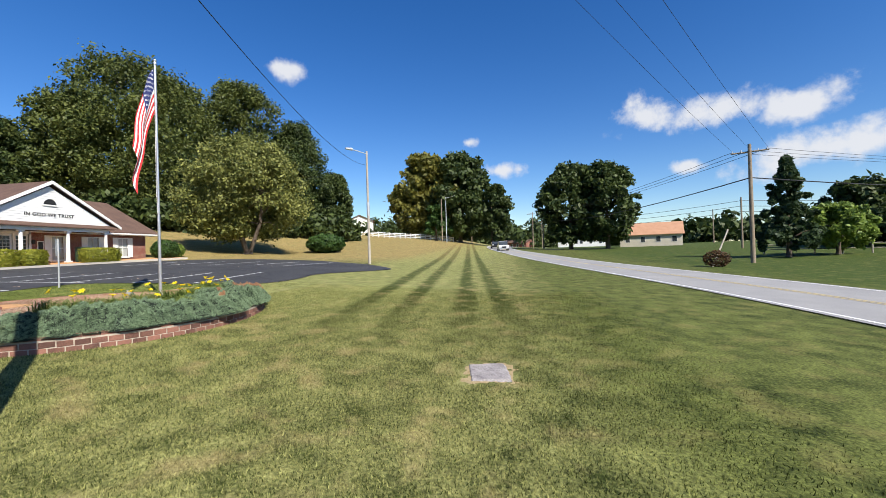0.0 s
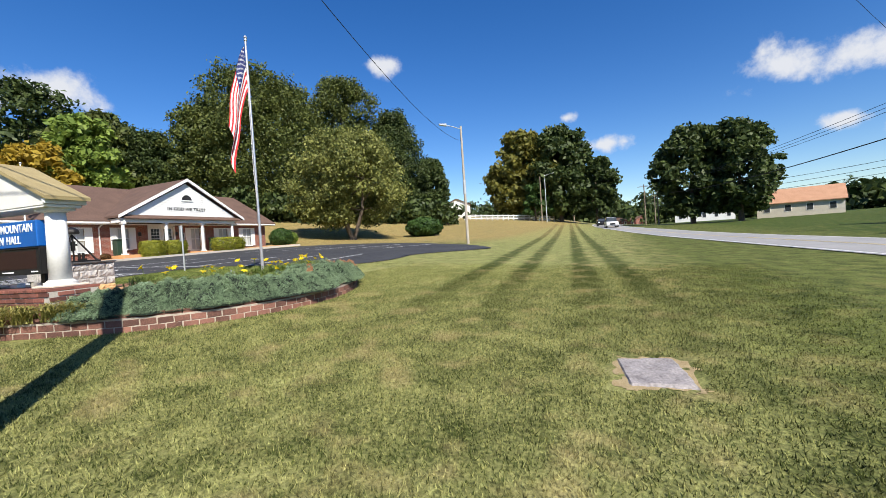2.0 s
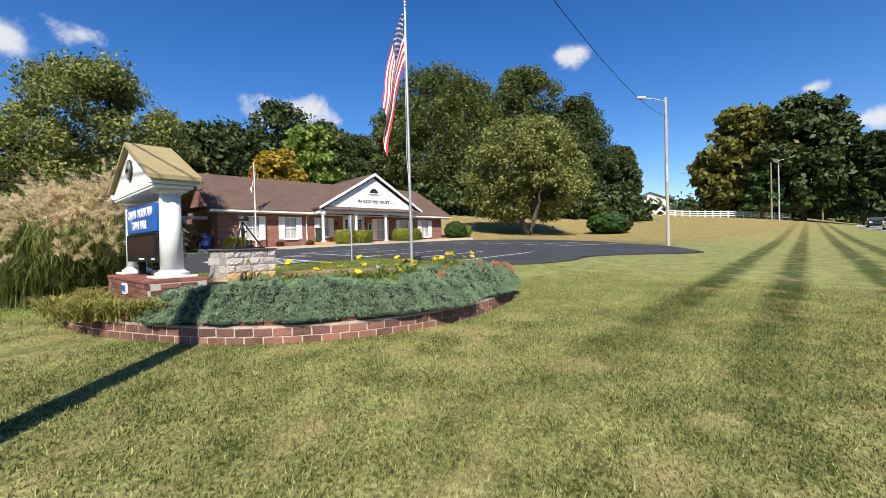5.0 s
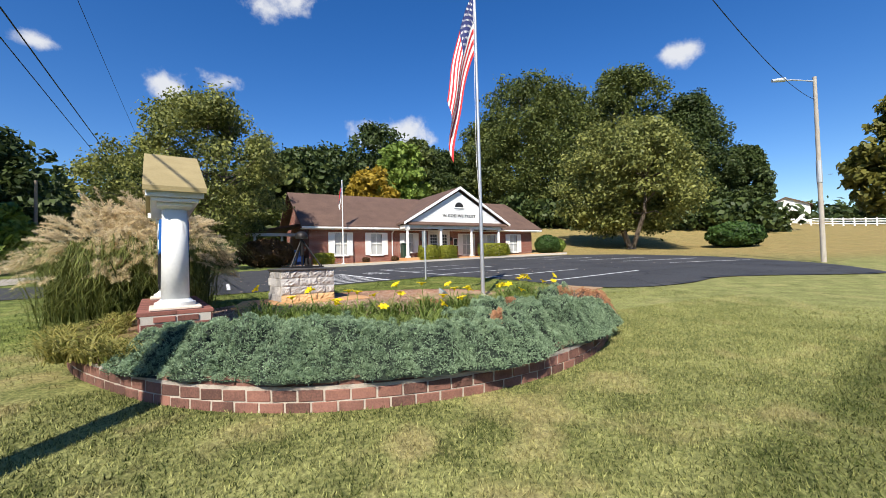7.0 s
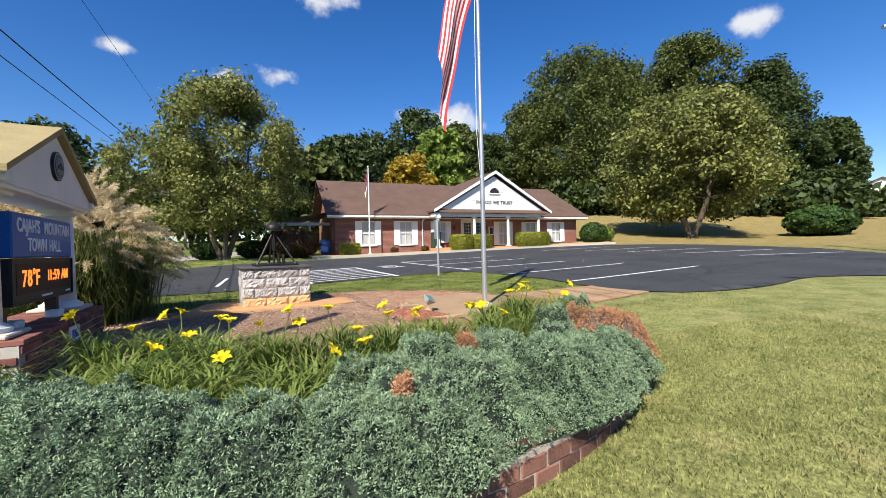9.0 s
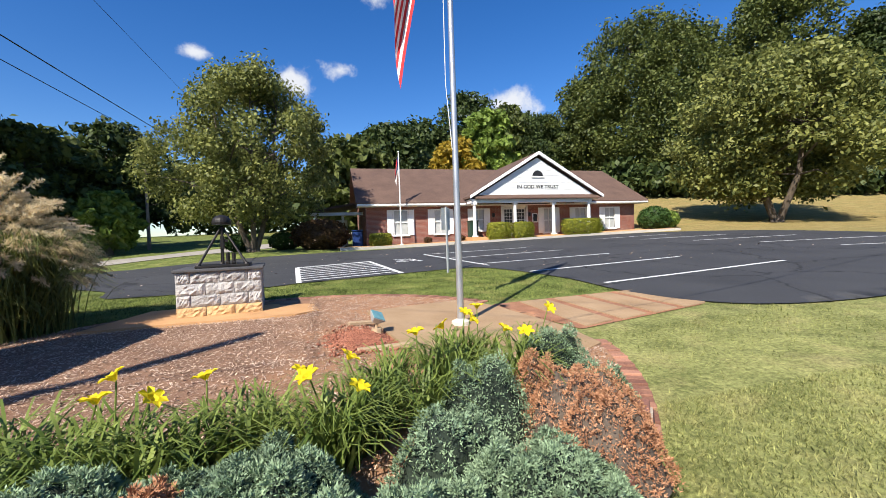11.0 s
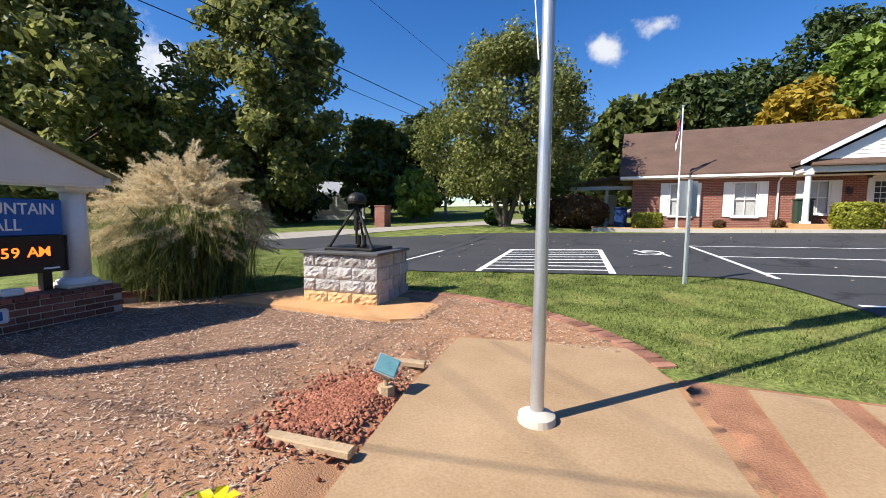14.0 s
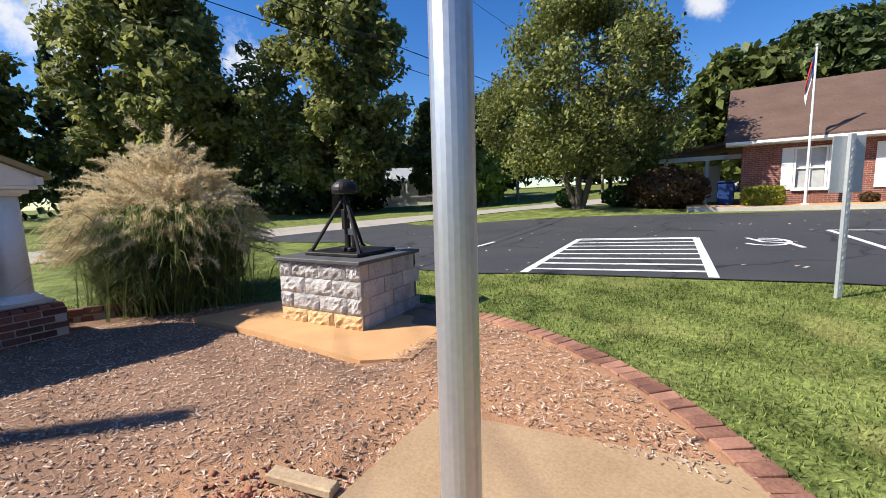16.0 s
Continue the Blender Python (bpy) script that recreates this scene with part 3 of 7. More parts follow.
LOT = [(-13, 5.2), (-8, 5.6), (-5.2, 6.0), (-4.0, 5.4), (-2.9, 4.4), (-2.3, 3.2), (0.6, 3.1), (1.5, 3.35), (4.1, 3.75), (5.6, 3.95), (6.35, 3.7), (6.9, 2.2), (7.2, 0.6), (7.2, -0.9), (7.6, -2.1),
       (8.6, -2.75), (10.5, -2.9), (12.7, -2.6), (14.8, -3.6), (16.6, -4.75), (18.2, -4.9), (21.6, -2.3), (23.2, 0.4), (24.6, 2.6), (25.3, 6), (25.2, 10.4), (22.5, 13.8), (18, 15.3), (9, 15.5),
       (5, 14.8), (1.0, 13.7), (-3, 12.3), (-6.2, 11.0), (-9.5, 12.6), (-12, 13.5)]
LOT = [tuple(p) for p in smooth_line(LOT + LOT[:1], 3)]
lot_sdf = poly_sdf(LOT)
lot = sheet("parking_lot", lot_sdf, 0.3, 0.022, M["asphalt"], None, -14, 26, -6, 17)
tagged(lot, "black resealed asphalt parking lot", "parking lot", kind="structure")


def stripe(name, a, b, w, lift=0.028, n=10, label="white painted parking line", category="parking line", group="parking lines"):
    line = np.linspace(np.array(a, float), np.array(b, float), n)
    return tagged(ribbon(name, line, w / 2, lift, M["line"], None, 0, 1), label, category, group, "structure")


for a, b in (((5.9, 9.4), (10.5, 9.45)), ((6.2, 6.95), (10.9, 7.1)), ((6.6, 4.6), (11.2, 4.75)), ((7.0, 2.2), (12.0, 2.7)), ((7.45, -0.1), (13.1, 0.6)), ((-0.86, 4.3), (-0.8, 6.65)),
             ((5.9, 9.4), (6.65, 4.0)), ((15.5, 11.9), (20.5, 11.9)), ((16.6, 9.6), (21.4, 9.2)), ((17.2, 7.2), (22.1, 6.5)), ((17.8, 4.8), (22.8, 3.7)), ((18.1, 2.4), (22.6, 1.0))):
    stripe("parking_line", a, b, 0.1)
HB, HT, HTR, HBR = np.array((1.5, 3.4)), np.array((1.15, 7.4)), np.array((3.55, 7.9)), np.array((4.07, 3.8))
for a, b in ((HB, HT), (HT, HTR), (HTR, HBR)):
    stripe("hatch_border", a, b, 0.13)
for k in range(8):
    f = (k + 0.6) / 8
    a, b = HB + (HT - HB) * f, HBR + (HTR - HBR) * min(1.0, f + 0.02)
    stripe("hatch_bar", a, b, 0.11)
# the wheelchair mark
symbol = empty("parking_symbol", None, "white painted wheelchair parking symbol", "parking symbol", kind="structure")
arc = [(4.75 + 0.36 * math.cos(-2.6 + k * 0.3), 7.4 + 0.5 * math.sin(-2.6 + k * 0.3)) for k in range(16)]
for stroke in (arc, [(4.45, 7.95), (4.7, 7.35), (4.72, 7.3)], [(4.7, 7.35), (5.1, 7.25), (5.25, 6.7)], [(4.6, 7.65), (5.0, 7.6), (5.02, 7.6)]):
    ribbon("symbol_stroke", np.array(stroke, float), 0.045, 0.029, M["line"], symbol, 0, 1)

# pavement in front of the hall, with its kerb
walk_line = smooth_line([(2.6, 16.2), (6, 16.55), (10, 16.3), (15, 16.2), (20, 16.1), (24.2, 15.4)], 10)
pav = ribbon("pavement", walk_line, 0.75, 0.14, M["slabred"], None, 0.2, 2)
tagged(pav, "clay-stained concrete pavement along the hall", "pavement", kind="structure")
kerb = ribbon("kerb", walk_line, 0.09, 0.15, M["mortar"], None, -0.63, 1)
tagged(kerb, "pale concrete kerb of the parking lot", "kerb", kind="structure")
kface = B()
for (ax, ay), (bx, by) in zip(walk_line[:-1], walk_line[1:]):
    d = np.array((bx - ax, by - ay)); d /= np.linalg.norm(d); nn = np.array((-d[1], d[0])) * -0.72
    q = [kface.verts.new((ax + nn[0], ay + nn[1], gz(ax + nn[0], ay + nn[1]) + h)) for h in (0.0, 0.15)]
    r = [kface.verts.new((bx + nn[0], by + nn[1], gz(bx + nn[0], by + nn[1]) + h)) for h in (0.15, 0.0)]
    kface.faces.new(q + r)
part("kerb_face", kface, M["mortar"], kerb)

# ---- the flower bed ----
BED = np.array((1.3, -2.65))
BR = 3.87


def bed_sdf(x, y):
    th = np.degrees(np.arctan2(y - BED[1], x - BED[0]))
    a = np.hypot(x - BED[0], y - BED[1]) - BR + 0.22 * np.exp(-((th + 47) / 36) ** 2) - 0.12 * np.exp(-((th + 128) / 30) ** 2)
    b = np.hypot((x + 1.5) / 1.0, (y + 2.7) / 1.32) - 1.22
    h = np.clip(0.5 + 0.5 * (b - a) / 0.5, 0, 1)
    return b * (1 - h) + a * h - 0.5 * h * (1 - h)


SLAB = [(2.8, -0.78), (4.4, -0.42), (4.62, -0.9), (4.72, -1.2), (5.02, -2.6), (5.0, -3.35), (4.6, -3.58), (3.15, -3.38), (2.9, -2.0)]
PAD = [(-1.0, -0.55), (0.2, -0.45), (1.75, -0.42), (2.08, -0.15), (1.85, 1.38), (0.3, 1.25), (-0.7, 1.0)]


def bed_z(x, y):
    d = bed_sdf(x, y)
    z = ground(x, y) * 0.25 + 0.0 + 0.04 * np.clip(-d, 0, 1) + np.where(np.asarray(y) < -3, 0.02, 0)
    hard = np.minimum(poly_sdf(SLAB)(x, y), poly_sdf(PAD)(x, y))
    return np.minimum(z, -0.04 + 0.35 * np.clip(hard, 0, 1))


def mulch_sheet():
    xs, ys = np.arange(-4, 6, 0.08), np.arange(-7, 2, 0.08)
    X, Y = np.meshgrid(xs, ys, indexing="ij")
    d = bed_sdf(X, Y) + 0.1
    for _ in range(2):
        e = 0.02
        gx, gy = (bed_sdf(X + e, Y) + 0.1 - d) / e, (bed_sdf(X, Y + e) + 0.1 - d) / e
        near = np.abs(d) < 0.06
        X, Y = np.where(near, X - d * gx, X), np.where(near, Y - d * gy, Y)
        d = bed_sdf(X, Y) + 0.1
    Z = np.maximum(bed_z(X, Y), ground(X, Y) + 0.008)
    Z = Z + 0.012 * np.array([noise.noise((x * 3, y * 3, 0)) for x, y in zip(X.ravel(), Y.ravel())]).reshape(X.shape)
    ii = np.arange(X.size).reshape(X.shape)
    q = np.stack([ii[:-1, :-1], ii[1:, :-1], ii[1:, 1:], ii[:-1, 1:]], -1).reshape(-1, 4)
    q = q[(d.ravel()[q] < 0.01).all(1)]
    used = np.unique(q)
    rm = np.zeros(X.size, int)
    rm[used] = np.arange(len(used))
    return raw("mulch_bed", np.stack([X, Y, Z], -1).reshape(-1, 3)[used], rm[q], M["mulch"], smooth=True)


def clay_patch(m):
    """Bare orange clay shows through the mulch towards the slab."""
    n, l = m.node_tree.nodes, m.node_tree.links
    b = n["Principled BSDF"]
    src = b.inputs["Base Color"].links[0].from_socket
    geo, sep, nz = n.new("ShaderNodeNewGeometry"), n.new("ShaderNodeSeparateXYZ"), n.new("ShaderNodeTexNoise")
    nz.inputs["Scale"].default_value, nz.inputs["Detail"].default_value = 1.8, 5
    l.new(geo.outputs["Position"], sep.inputs[0])
    l.new(geo.outputs["Position"], nz.inputs["Vector"])
    k = n.new("ShaderNodeMath")
    k.operation, k.inputs[1].default_value = "MULTIPLY_ADD", 2.6
    l.new(nz.outputs["Fac"], k.inputs[0])
    l.new(sep.outputs[0], k.inputs[2])
    r_ = n.new("ShaderNodeMapRange")
    r_.inputs["From Min"].default_value, r_.inputs["From Max"].default_value = 2.9, 3.9
    l.new(k.outputs[0], r_.inputs["Value"])
    mx = n.new("ShaderNodeMix")
    mx.data_type = "RGBA"
    l.new(r_.outputs[0], mx.inputs["Factor"])
    l.new(src, mx.inputs["A"])
    mx.inputs["B"].default_value = (0.36, 0.19, 0.10, 1)
    l.new(mx.outputs["Result"], b.inputs["Base Color"])


clay_patch(M["mulch"])
mulch = tagged(mulch_sheet(), "brown wood-chip mulch of the round flower bed", "mulch bed", kind="structure")


def mz(x, y):
    return float(max(bed_z(x, y), ground(x, y) + 0.008))


def flat_slab(name, pts, z0, material, label, category="slab", thick=0.1, tilt=None):
    bm = B()
    vs = [bm.verts.new((x, y, (z0 if tilt is None else tilt(x, y)))) for x, y in pts]
    f = bm.faces.new(vs)
    if f.normal.z < 0:
        f.normal_flip()
    f.normal_update()
    r = bmesh.ops.extrude_face_region(bm, geom=[f])
    for v in r["geom"]:
        if isinstance(v, bmesh.types.BMVert):
            v.co.z -= thick
    bmesh.ops.recalc_face_normals(bm, faces=bm.faces[:])
    return tagged(link(name, bm, material), label, category, kind="structure")


slab = flat_slab("flagpole_slab", SLAB, 0.045, M["slab"], "tan stained concrete slab under the flagpole", tilt=lambda x, y: 0.05 + 0.032 * (y + 1.0))
pad = flat_slab("monument_pad", PAD, 0.034, M["slabred"], "orange clay-stained concrete pad of the monument")
# stepping slabs towards the parking lot, with gravel joints
for k in range(4):
    x0 = 5.18 + k * 0.62
    a = [(x0, -1.04 + 0.03 * k), (x0 + 0.46, -1.02 + 0.03 * k), (x0 + 0.58, -2.55 + 0.12 * k), (x0 + 0.10, -2.68 + 0.12 * k)]
    st = flat_slab("path_slab", a, 0.06, M["slab"], "tan concrete stepping slab of the path", "path slab", 0.09, lambda x, y: gz(x, y) + 0.022)
    tagged(st, group="path slabs")
joint = sheet("path_gravel", poly_sdf([(4.72, -1.0), (7.6, -0.85), (7.75, -2.2), (5.15, -2.75)]), 0.12, 0.010, M["redgravel"], None, 4.5, 8, -3, -0.5)
tagged(joint, "red gravel joints between the path slabs", "gravel", kind="structure")


# ---- trees and shrubs ----
def leaves(rng, centres, radii, n, size, squash=0.85, shell=0.55, droop=0.0, aspect=1.0):
    """Small bent leaf sprays in and on a set of ball-shaped clumps; returns vertices and faces (quads)."""
    w = radii ** 2
    k = rng.choice(len(centres), n, p=w / w.sum())
    d = rng.normal(size=(n, 3))
    d /= np.linalg.norm(d, axis=1)[:, None]
    rad = radii[k] * (shell + (1 - shell) * rng.random(n) ** 0.6) * (1 + 0.22 * rng.normal(size=n))
    c = centres[k] + d * rad[:, None] * np.array((1, 1, squash))
    up = d * 0.6 + rng.normal(size=(n, 3)) * 0.6 + np.array((0, 0, 0.3))
    up /= np.linalg.norm(up, axis=1)[:, None]
    a = np.cross(up, rng.normal(size=(n, 3)))
    a /= np.linalg.norm(a, axis=1)[:, None]
    b = np.cross(up, a)
    s = size * (0.55 + 0.9 * rng.random(n))[:, None]
    a, b = a * s * aspect, b * s * 0.62
    lift = up * s * 0.25
    V = np.stack([c - a, c - b * 0.9 + lift, c + a, c + b * 0.9 + lift * 0.4], 1)
    V[..., 2] -= droop * size
    return V.reshape(-1, 3), np.arange(4 * n).reshape(n, 4)


def crown_clumps(rng, h, r, bottom, count, lean=(0, 0), cone=False, lobes=3):
    """Clump centres and radii filling an uneven crown."""
    C, R = [], []
    ph = rng.random(4) * 6.3
    for _ in range(count):
        t = rng.random()
        z = bottom + (h - bottom) * (0.04 + 0.92 * t)
        prof = (1 - t) ** 0.85 * 0.95 + 0.04 if cone else math.sin(math.pi * min(1, 0.12 + 0.80 * t ** 0.85)) ** 0.6
        ang = rng.random() * 6.283
        prof *= 1 + 0.13 * math.sin(lobes * ang + ph[0]) + 0.10 * math.sin(2 * ang + 5 * t + ph[1])
        q = rng.random() ** 0.45
        cr = r * (0.10 + 0.10 * rng.random()) * (0.6 if cone else 1)
        rr = max(0, r * prof - cr * 0.7) * q
        C.append((rr * math.cos(ang) + lean[0] * t, rr * math.sin(ang) + lean[1] * t, z))
        R.append(cr)
    return np.array(C), np.array(R)


def tree(name, x, y, h, r, material, seed, n=9000, size=0.35, bottom=0.25, trunk=0.25, clumps=70, cone=False, stems=1, label="", category="tree", group="", limbs=9, shell=0.5, aspect=1.0):
    rng = np.random.default_rng(seed)
    z = gz(x, y)
    top = empty(name, pose(x, y, z), label, category, group)
    C, R = crown_clumps(rng, h, r, h * bottom, clumps, cone=cone)
    bm = B()
    for s in range(stems):
        a = rng.random() * 6.28 + s * 2.1
        lean = 0.0 if stems == 1 else r * 0.20
        foot = Vector((0.18 * math.cos(a) * (stems > 1), 0.18 * math.sin(a) * (stems > 1), -0.15))
        mid = Vector((lean * math.cos(a), lean * math.sin(a), h * (bottom + 0.12)))
        tip = Vector((lean * 1.6 * math.cos(a), lean * 1.6 * math.sin(a), h * 0.82))
        rod(bm, foot, foot + Vector((0, 0, 0.3)), trunk * 1.45, trunk * 1.05, 9, False)
        rod(bm, foot + Vector((0, 0, 0.28)), mid, trunk, trunk * 0.72, 9, False)
        rod(bm, mid, tip, trunk * 0.72, trunk * 0.12, 7, False)
        for i in rng.choice(len(C), min(limbs, len(C)), replace=False):
            c = Vector(C[i])
            f = min(0.95, max(0.0, (c.z - mid.z) / max(0.1, tip.z - mid.z) - 0.25))
            start = mid.lerp(tip, f)
            bend = start.lerp(c, 0.5) + Vector((0, 0, 0.06 * h * rng.random()))
            rod(bm, start, bend, trunk * 0.34 * (1 - 0.5 * f), trunk * 0.2, 5, False)
            rod(bm, bend, c, trunk * 0.2, trunk * 0.05, 5, False)
    part("trunk", bm, M["bark"], top)
    V, F = leaves(rng, C, R, n, size, shell=shell, aspect=aspect)
    raw("crown", V, F, material, top)
    return top


def shrub(name, x, y, rx, ry, h, material, seed, n=3500, size=0.07, label="", category="shrub", group="", boxy=0.0, z=None):
    rng = np.random.default_rng(seed)
    z = gz(x, y) if z is None else z
    top = empty(name, pose(x, y, z), label, category, group)
    d = rng.normal(size=(n, 3))
    d /= np.linalg.norm(d, axis=1)[:, None]
    if boxy:
        m = np.abs(d).max(1)[:, None]
        d = d * (1 - boxy) + d / m * boxy
    ang = np.arctan2(d[:, 1], d[:, 0])
    bumps = 1 + (0.05 if boxy else 0.10) * np.sin(5 * ang + seed) * np.sin(4 * d[:, 2] * 2 + seed * 2) + rng.normal(size=n) * 0.035
    k = bumps * (0.80 + 0.2 * rng.random(n) ** 0.5)
    c = d * k[:, None] * np.array((rx, ry, h * 0.52)) + np.array((0, 0, h * 0.5))
    c[:, 2] = np.maximum(c[:, 2], 0.03)
    up = d + rng.normal(size=(n, 3)) * 0.6
    up /= np.linalg.norm(up, axis=1)[:, None]
    a = np.cross(up, rng.normal(size=(n, 3)))
    a /= np.linalg.norm(a, axis=1)[:, None]
    b = np.cross(up, a)
    s = size * (0.6 + 0.8 * rng.random(n))[:, None]
    V = np.stack([c - a * s, c - b * s * 0.6 + up * s * 0.3, c + a * s, c + b * s * 0.6 + up * s * 0.2], 1)
    raw("foliage", V.reshape(-1, 3), np.arange(4 * n).reshape(n, 4), material, top)
    bm = B()
    for _ in range(7):
        a = rng.random() * 6.28
        rod(bm, (0.1 * math.cos(a), 0.1 * math.sin(a), -0.05), (0.6 * rx * math.cos(a), 0.6 * ry * math.sin(a), h * (0.5 + 0.3 * rng.random())), 0.022, 0.008, 5)
    part("stems", bm, M["bark"], top)
    return top


# ---- the town sign ----
SIGN = pose(-1.79, -2.862, 0.0, 0, 0, 95.5)      # its x runs along the sign from the road end inwards, -y faces the bed
M["signpad"] = mat("pale_mortar_pad", (0.50, 0.42, 0.33), (0.68, 0.60, 0.50), 0.9, 5, 60, 0.25)
M["maroon"] = mat("unlit_led_field", (0.016, 0.007, 0.006), (0.035, 0.014, 0.011), 0.6, 3, 160, 0.1)


def town_sign():
    top = empty("town_sign", SIGN, "white gabled town hall sign on dark red brick base", "sign")
    LB, TB, ZB = 1.27, 0.33, 0.335
    base = B()
    box(base, -LB, LB, -TB, TB, -0.30, ZB)
    core = part("base_core", base, M["mortar"], top)
    for s in (-0.985, 0.985):
        pad_ = B()
        box(pad_, s - 0.24, s + 0.24, -0.25, 0.25, ZB + 0.045, ZB + 0.085, 0.012)
        part("column_pad", pad_, M["signpad"], top, "pale mortar pad under a column")
        c = B()
        rod(c, (s, 0, ZB + 0.16), (s, 0, 1.52), 0.142, 0.124, 32)
        col = part("column", c, M["white"], top, "round white column")
        foot = B()
        rod(foot, (s, 0, ZB + 0.085), (s, 0, ZB + 0.125), 0.205, 0.205, 28)
        rod(foot, (s, 0, ZB + 0.125), (s, 0, ZB + 0.16), 0.185, 0.15, 28)
        part("column_base", foot, M["white"], col)
        head = B()
        rod(head, (s, 0, 1.52), (s, 0, 1.545), 0.14, 0.165, 28)
        box(head, s - 0.175, s + 0.175, -0.175, 0.175, 1.545, 1.59, 0.008)
        part("capital", head, M["white"], col)
        for p in col.data.polygons:
            p.use_smooth = len(p.vertices) == 4 and abs(p.normal.z) < 0.5
    g = B()
    prism(g, [(-1.19, 1.625), (1.19, 1.625), (1.23, 1.72), (0, 2.305), (-1.23, 1.72)], -0.235, 0.235)
    part("gable", g, M["stucco"], top, "pale stucco gable")
    f = B()
    box(f, -1.22, 1.22, -0.225, 0.225, 1.588, 1.628, 0.006)
    part("soffit", f, M["white"], top)
    for s in (-1, 1):
        e = B()
        box(e, min(s * 1.19, s * 1.255), max(s * 1.19, s * 1.255), -0.275, 0.275, 1.635, 1.715, 0.006)
        part("fascia", e, M["white"], top, "white end fascia")
        r = B()
        prism(r, [(0, 2.315), (0, 2.375), (s * 1.315, 1.745), (s * 1.315, 1.69)], -0.30, 0.30)
        part("roof_slope", r, M["tanroof"], top, "tan shingled roof slope")
    for face in (-1, 1):
        m = Matrix.Identity(4) if face == -1 else pose(0, 0, 0, 0, 0, 180)
        seal = B()
        rod(seal, (0, -0.262, 1.965), (0, -0.225, 1.965), 0.150, 0.150, 36)
        o = part("seal", seal, M["darkletter"], top, "round dark town seal")
        o.matrix_basis = m
        ring = B()
        rod(ring, (0, -0.268, 1.965), (0, -0.23, 1.965), 0.138, 0.138, 36)
        part("ring", ring, M["galv"], o)
        inner = B()
        rod(inner, (0, -0.271, 1.965), (0, -0.23, 1.965), 0.130, 0.130, 36)
        part("lettered_band", inner, M["darkletter"], o)
        for k in range(22):
            t = 2 * math.pi * (k + 0.5) / 22
            bar = B()
            box(bar, -0.006, 0.006, -0.275, -0.265, 0.108, 0.124)
            q = part("bar", bar, M["galv"], o)
            q.matrix_basis = pose(0, 0, 1.965, 0, math.degrees(t), 0)
        disc = B()
        rod(disc, (0, -0.275, 1.965), (0, -0.23, 1.965), 0.096, 0.096, 32)
        part("disc", disc, M["stone"], o)
        hill = B()
        prism(hill, [(-0.088, 1.935), (0.088, 1.935), (0.055, 1.975), (0.02, 1.985), (0.0, 2.005), (-0.03, 1.975), (-0.055, 1.98)], -0.281, -0.274)
        part("emblem", hill, M["darkletter"], o)
    pan = B()
    box(pan, -0.79, 0.79, -0.15, 0.15, 1.025, 1.43, 0.012)
    panel = part("name_panel", pan, M["blue"], top, "bright blue name panel")
    led = B()
    box(led, -0.81, 0.81, -0.14, 0.14, 0.60, 1.02, 0.012)
    board = part("message_board", led, M["black"], top, "black electronic message board")
    for face, rz in ((-1, 0), (1, 180)):
        turn = pose(0, 0, 0, 0, 0, rz)
        for word, u, z in (("CAJAH'S", -0.435, 1.315), ("MOUNTAIN", 0.325, 1.315), ("TOWN", -0.235, 1.14), ("HALL", 0.235, 1.14)):
            words("word", word, 0.158, M["letter"], panel, turn @ pose(u, -0.153, z, 90) @ Matrix.Diagonal((0.90, 1.12, 1, 1)), 0.004, width=1.02)
        field = B()
        box(field, -0.70, 0.72, -0.144, -0.13, 0.69, 0.97)
        o = part("led_field", field, M["maroon"], board, "unlit dark maroon display field")
        o.matrix_basis = turn
        if face == -1:
            for sign_, u, z_, size in (("7", -0.535, 0.825, 0.215), ("8", -0.415, 0.825, 0.215), ("\u00b0", -0.315, 0.835, 0.20), ("F", -0.225, 0.825, 0.215), ("1", 0.06, 0.835, 0.155), ("1", 0.125, 0.835, 0.155),
                                      (":", 0.19, 0.835, 0.155), ("5", 0.26, 0.835, 0.155), ("9", 0.345, 0.835, 0.155), ("A", 0.495, 0.835, 0.155), ("M", 0.60, 0.835, 0.155)):
                words("digit", sign_, size, M["led"], board, turn @ pose(u, -0.146, z_, 90), 0.002)
        for u, w in ((0.02, 0.28), (0.66, 0.15)):
            b = B()
            box(b, u - w / 2, u + w / 2, -0.147, -0.13, 0.635, 0.655)
            o = part("maker_mark", b, M["letter"], board)
            o.matrix_basis = turn
        for z0, z1 in ((0.60, 0.615), (1.005, 1.02)):
            rail = B()
            box(rail, -0.815, 0.815, -0.155, -0.135, z0, z1)
            o = part("board_rail", rail, M["black"], board)
            o.matrix_basis = turn
        for u in (-0.815, 0.80):
            stile = B()
            box(stile, u, u + 0.015, -0.155, -0.135, 0.615, 1.005)
            o = part("board_stile", stile, M["black"], board)
            o.matrix_basis = turn
        num = B()
        box(num, -0.16, 0.16, -TB - 0.035, -TB - 0.012, 0.145, 0.30, 0.02)
        plate = part("number_plate", num, M["white"], top, "white plaque with dark blue bars")
        plate.matrix_basis = turn
        for k in range(4):
            nb = B()
            box(nb, -0.115 + k * 0.062, -0.08 + k * 0.062, -TB - 0.040, -TB - 0.03, 0.18, 0.268)
            part("bar", nb, M["blue"], plate)
    for s in (-0.66, 0.66):
        leg = B()
        box(leg, s - 0.045, s + 0.045, -0.05, 0.05, ZB + 0.05, 0.60)
        part("leg", leg, M["black"], top)
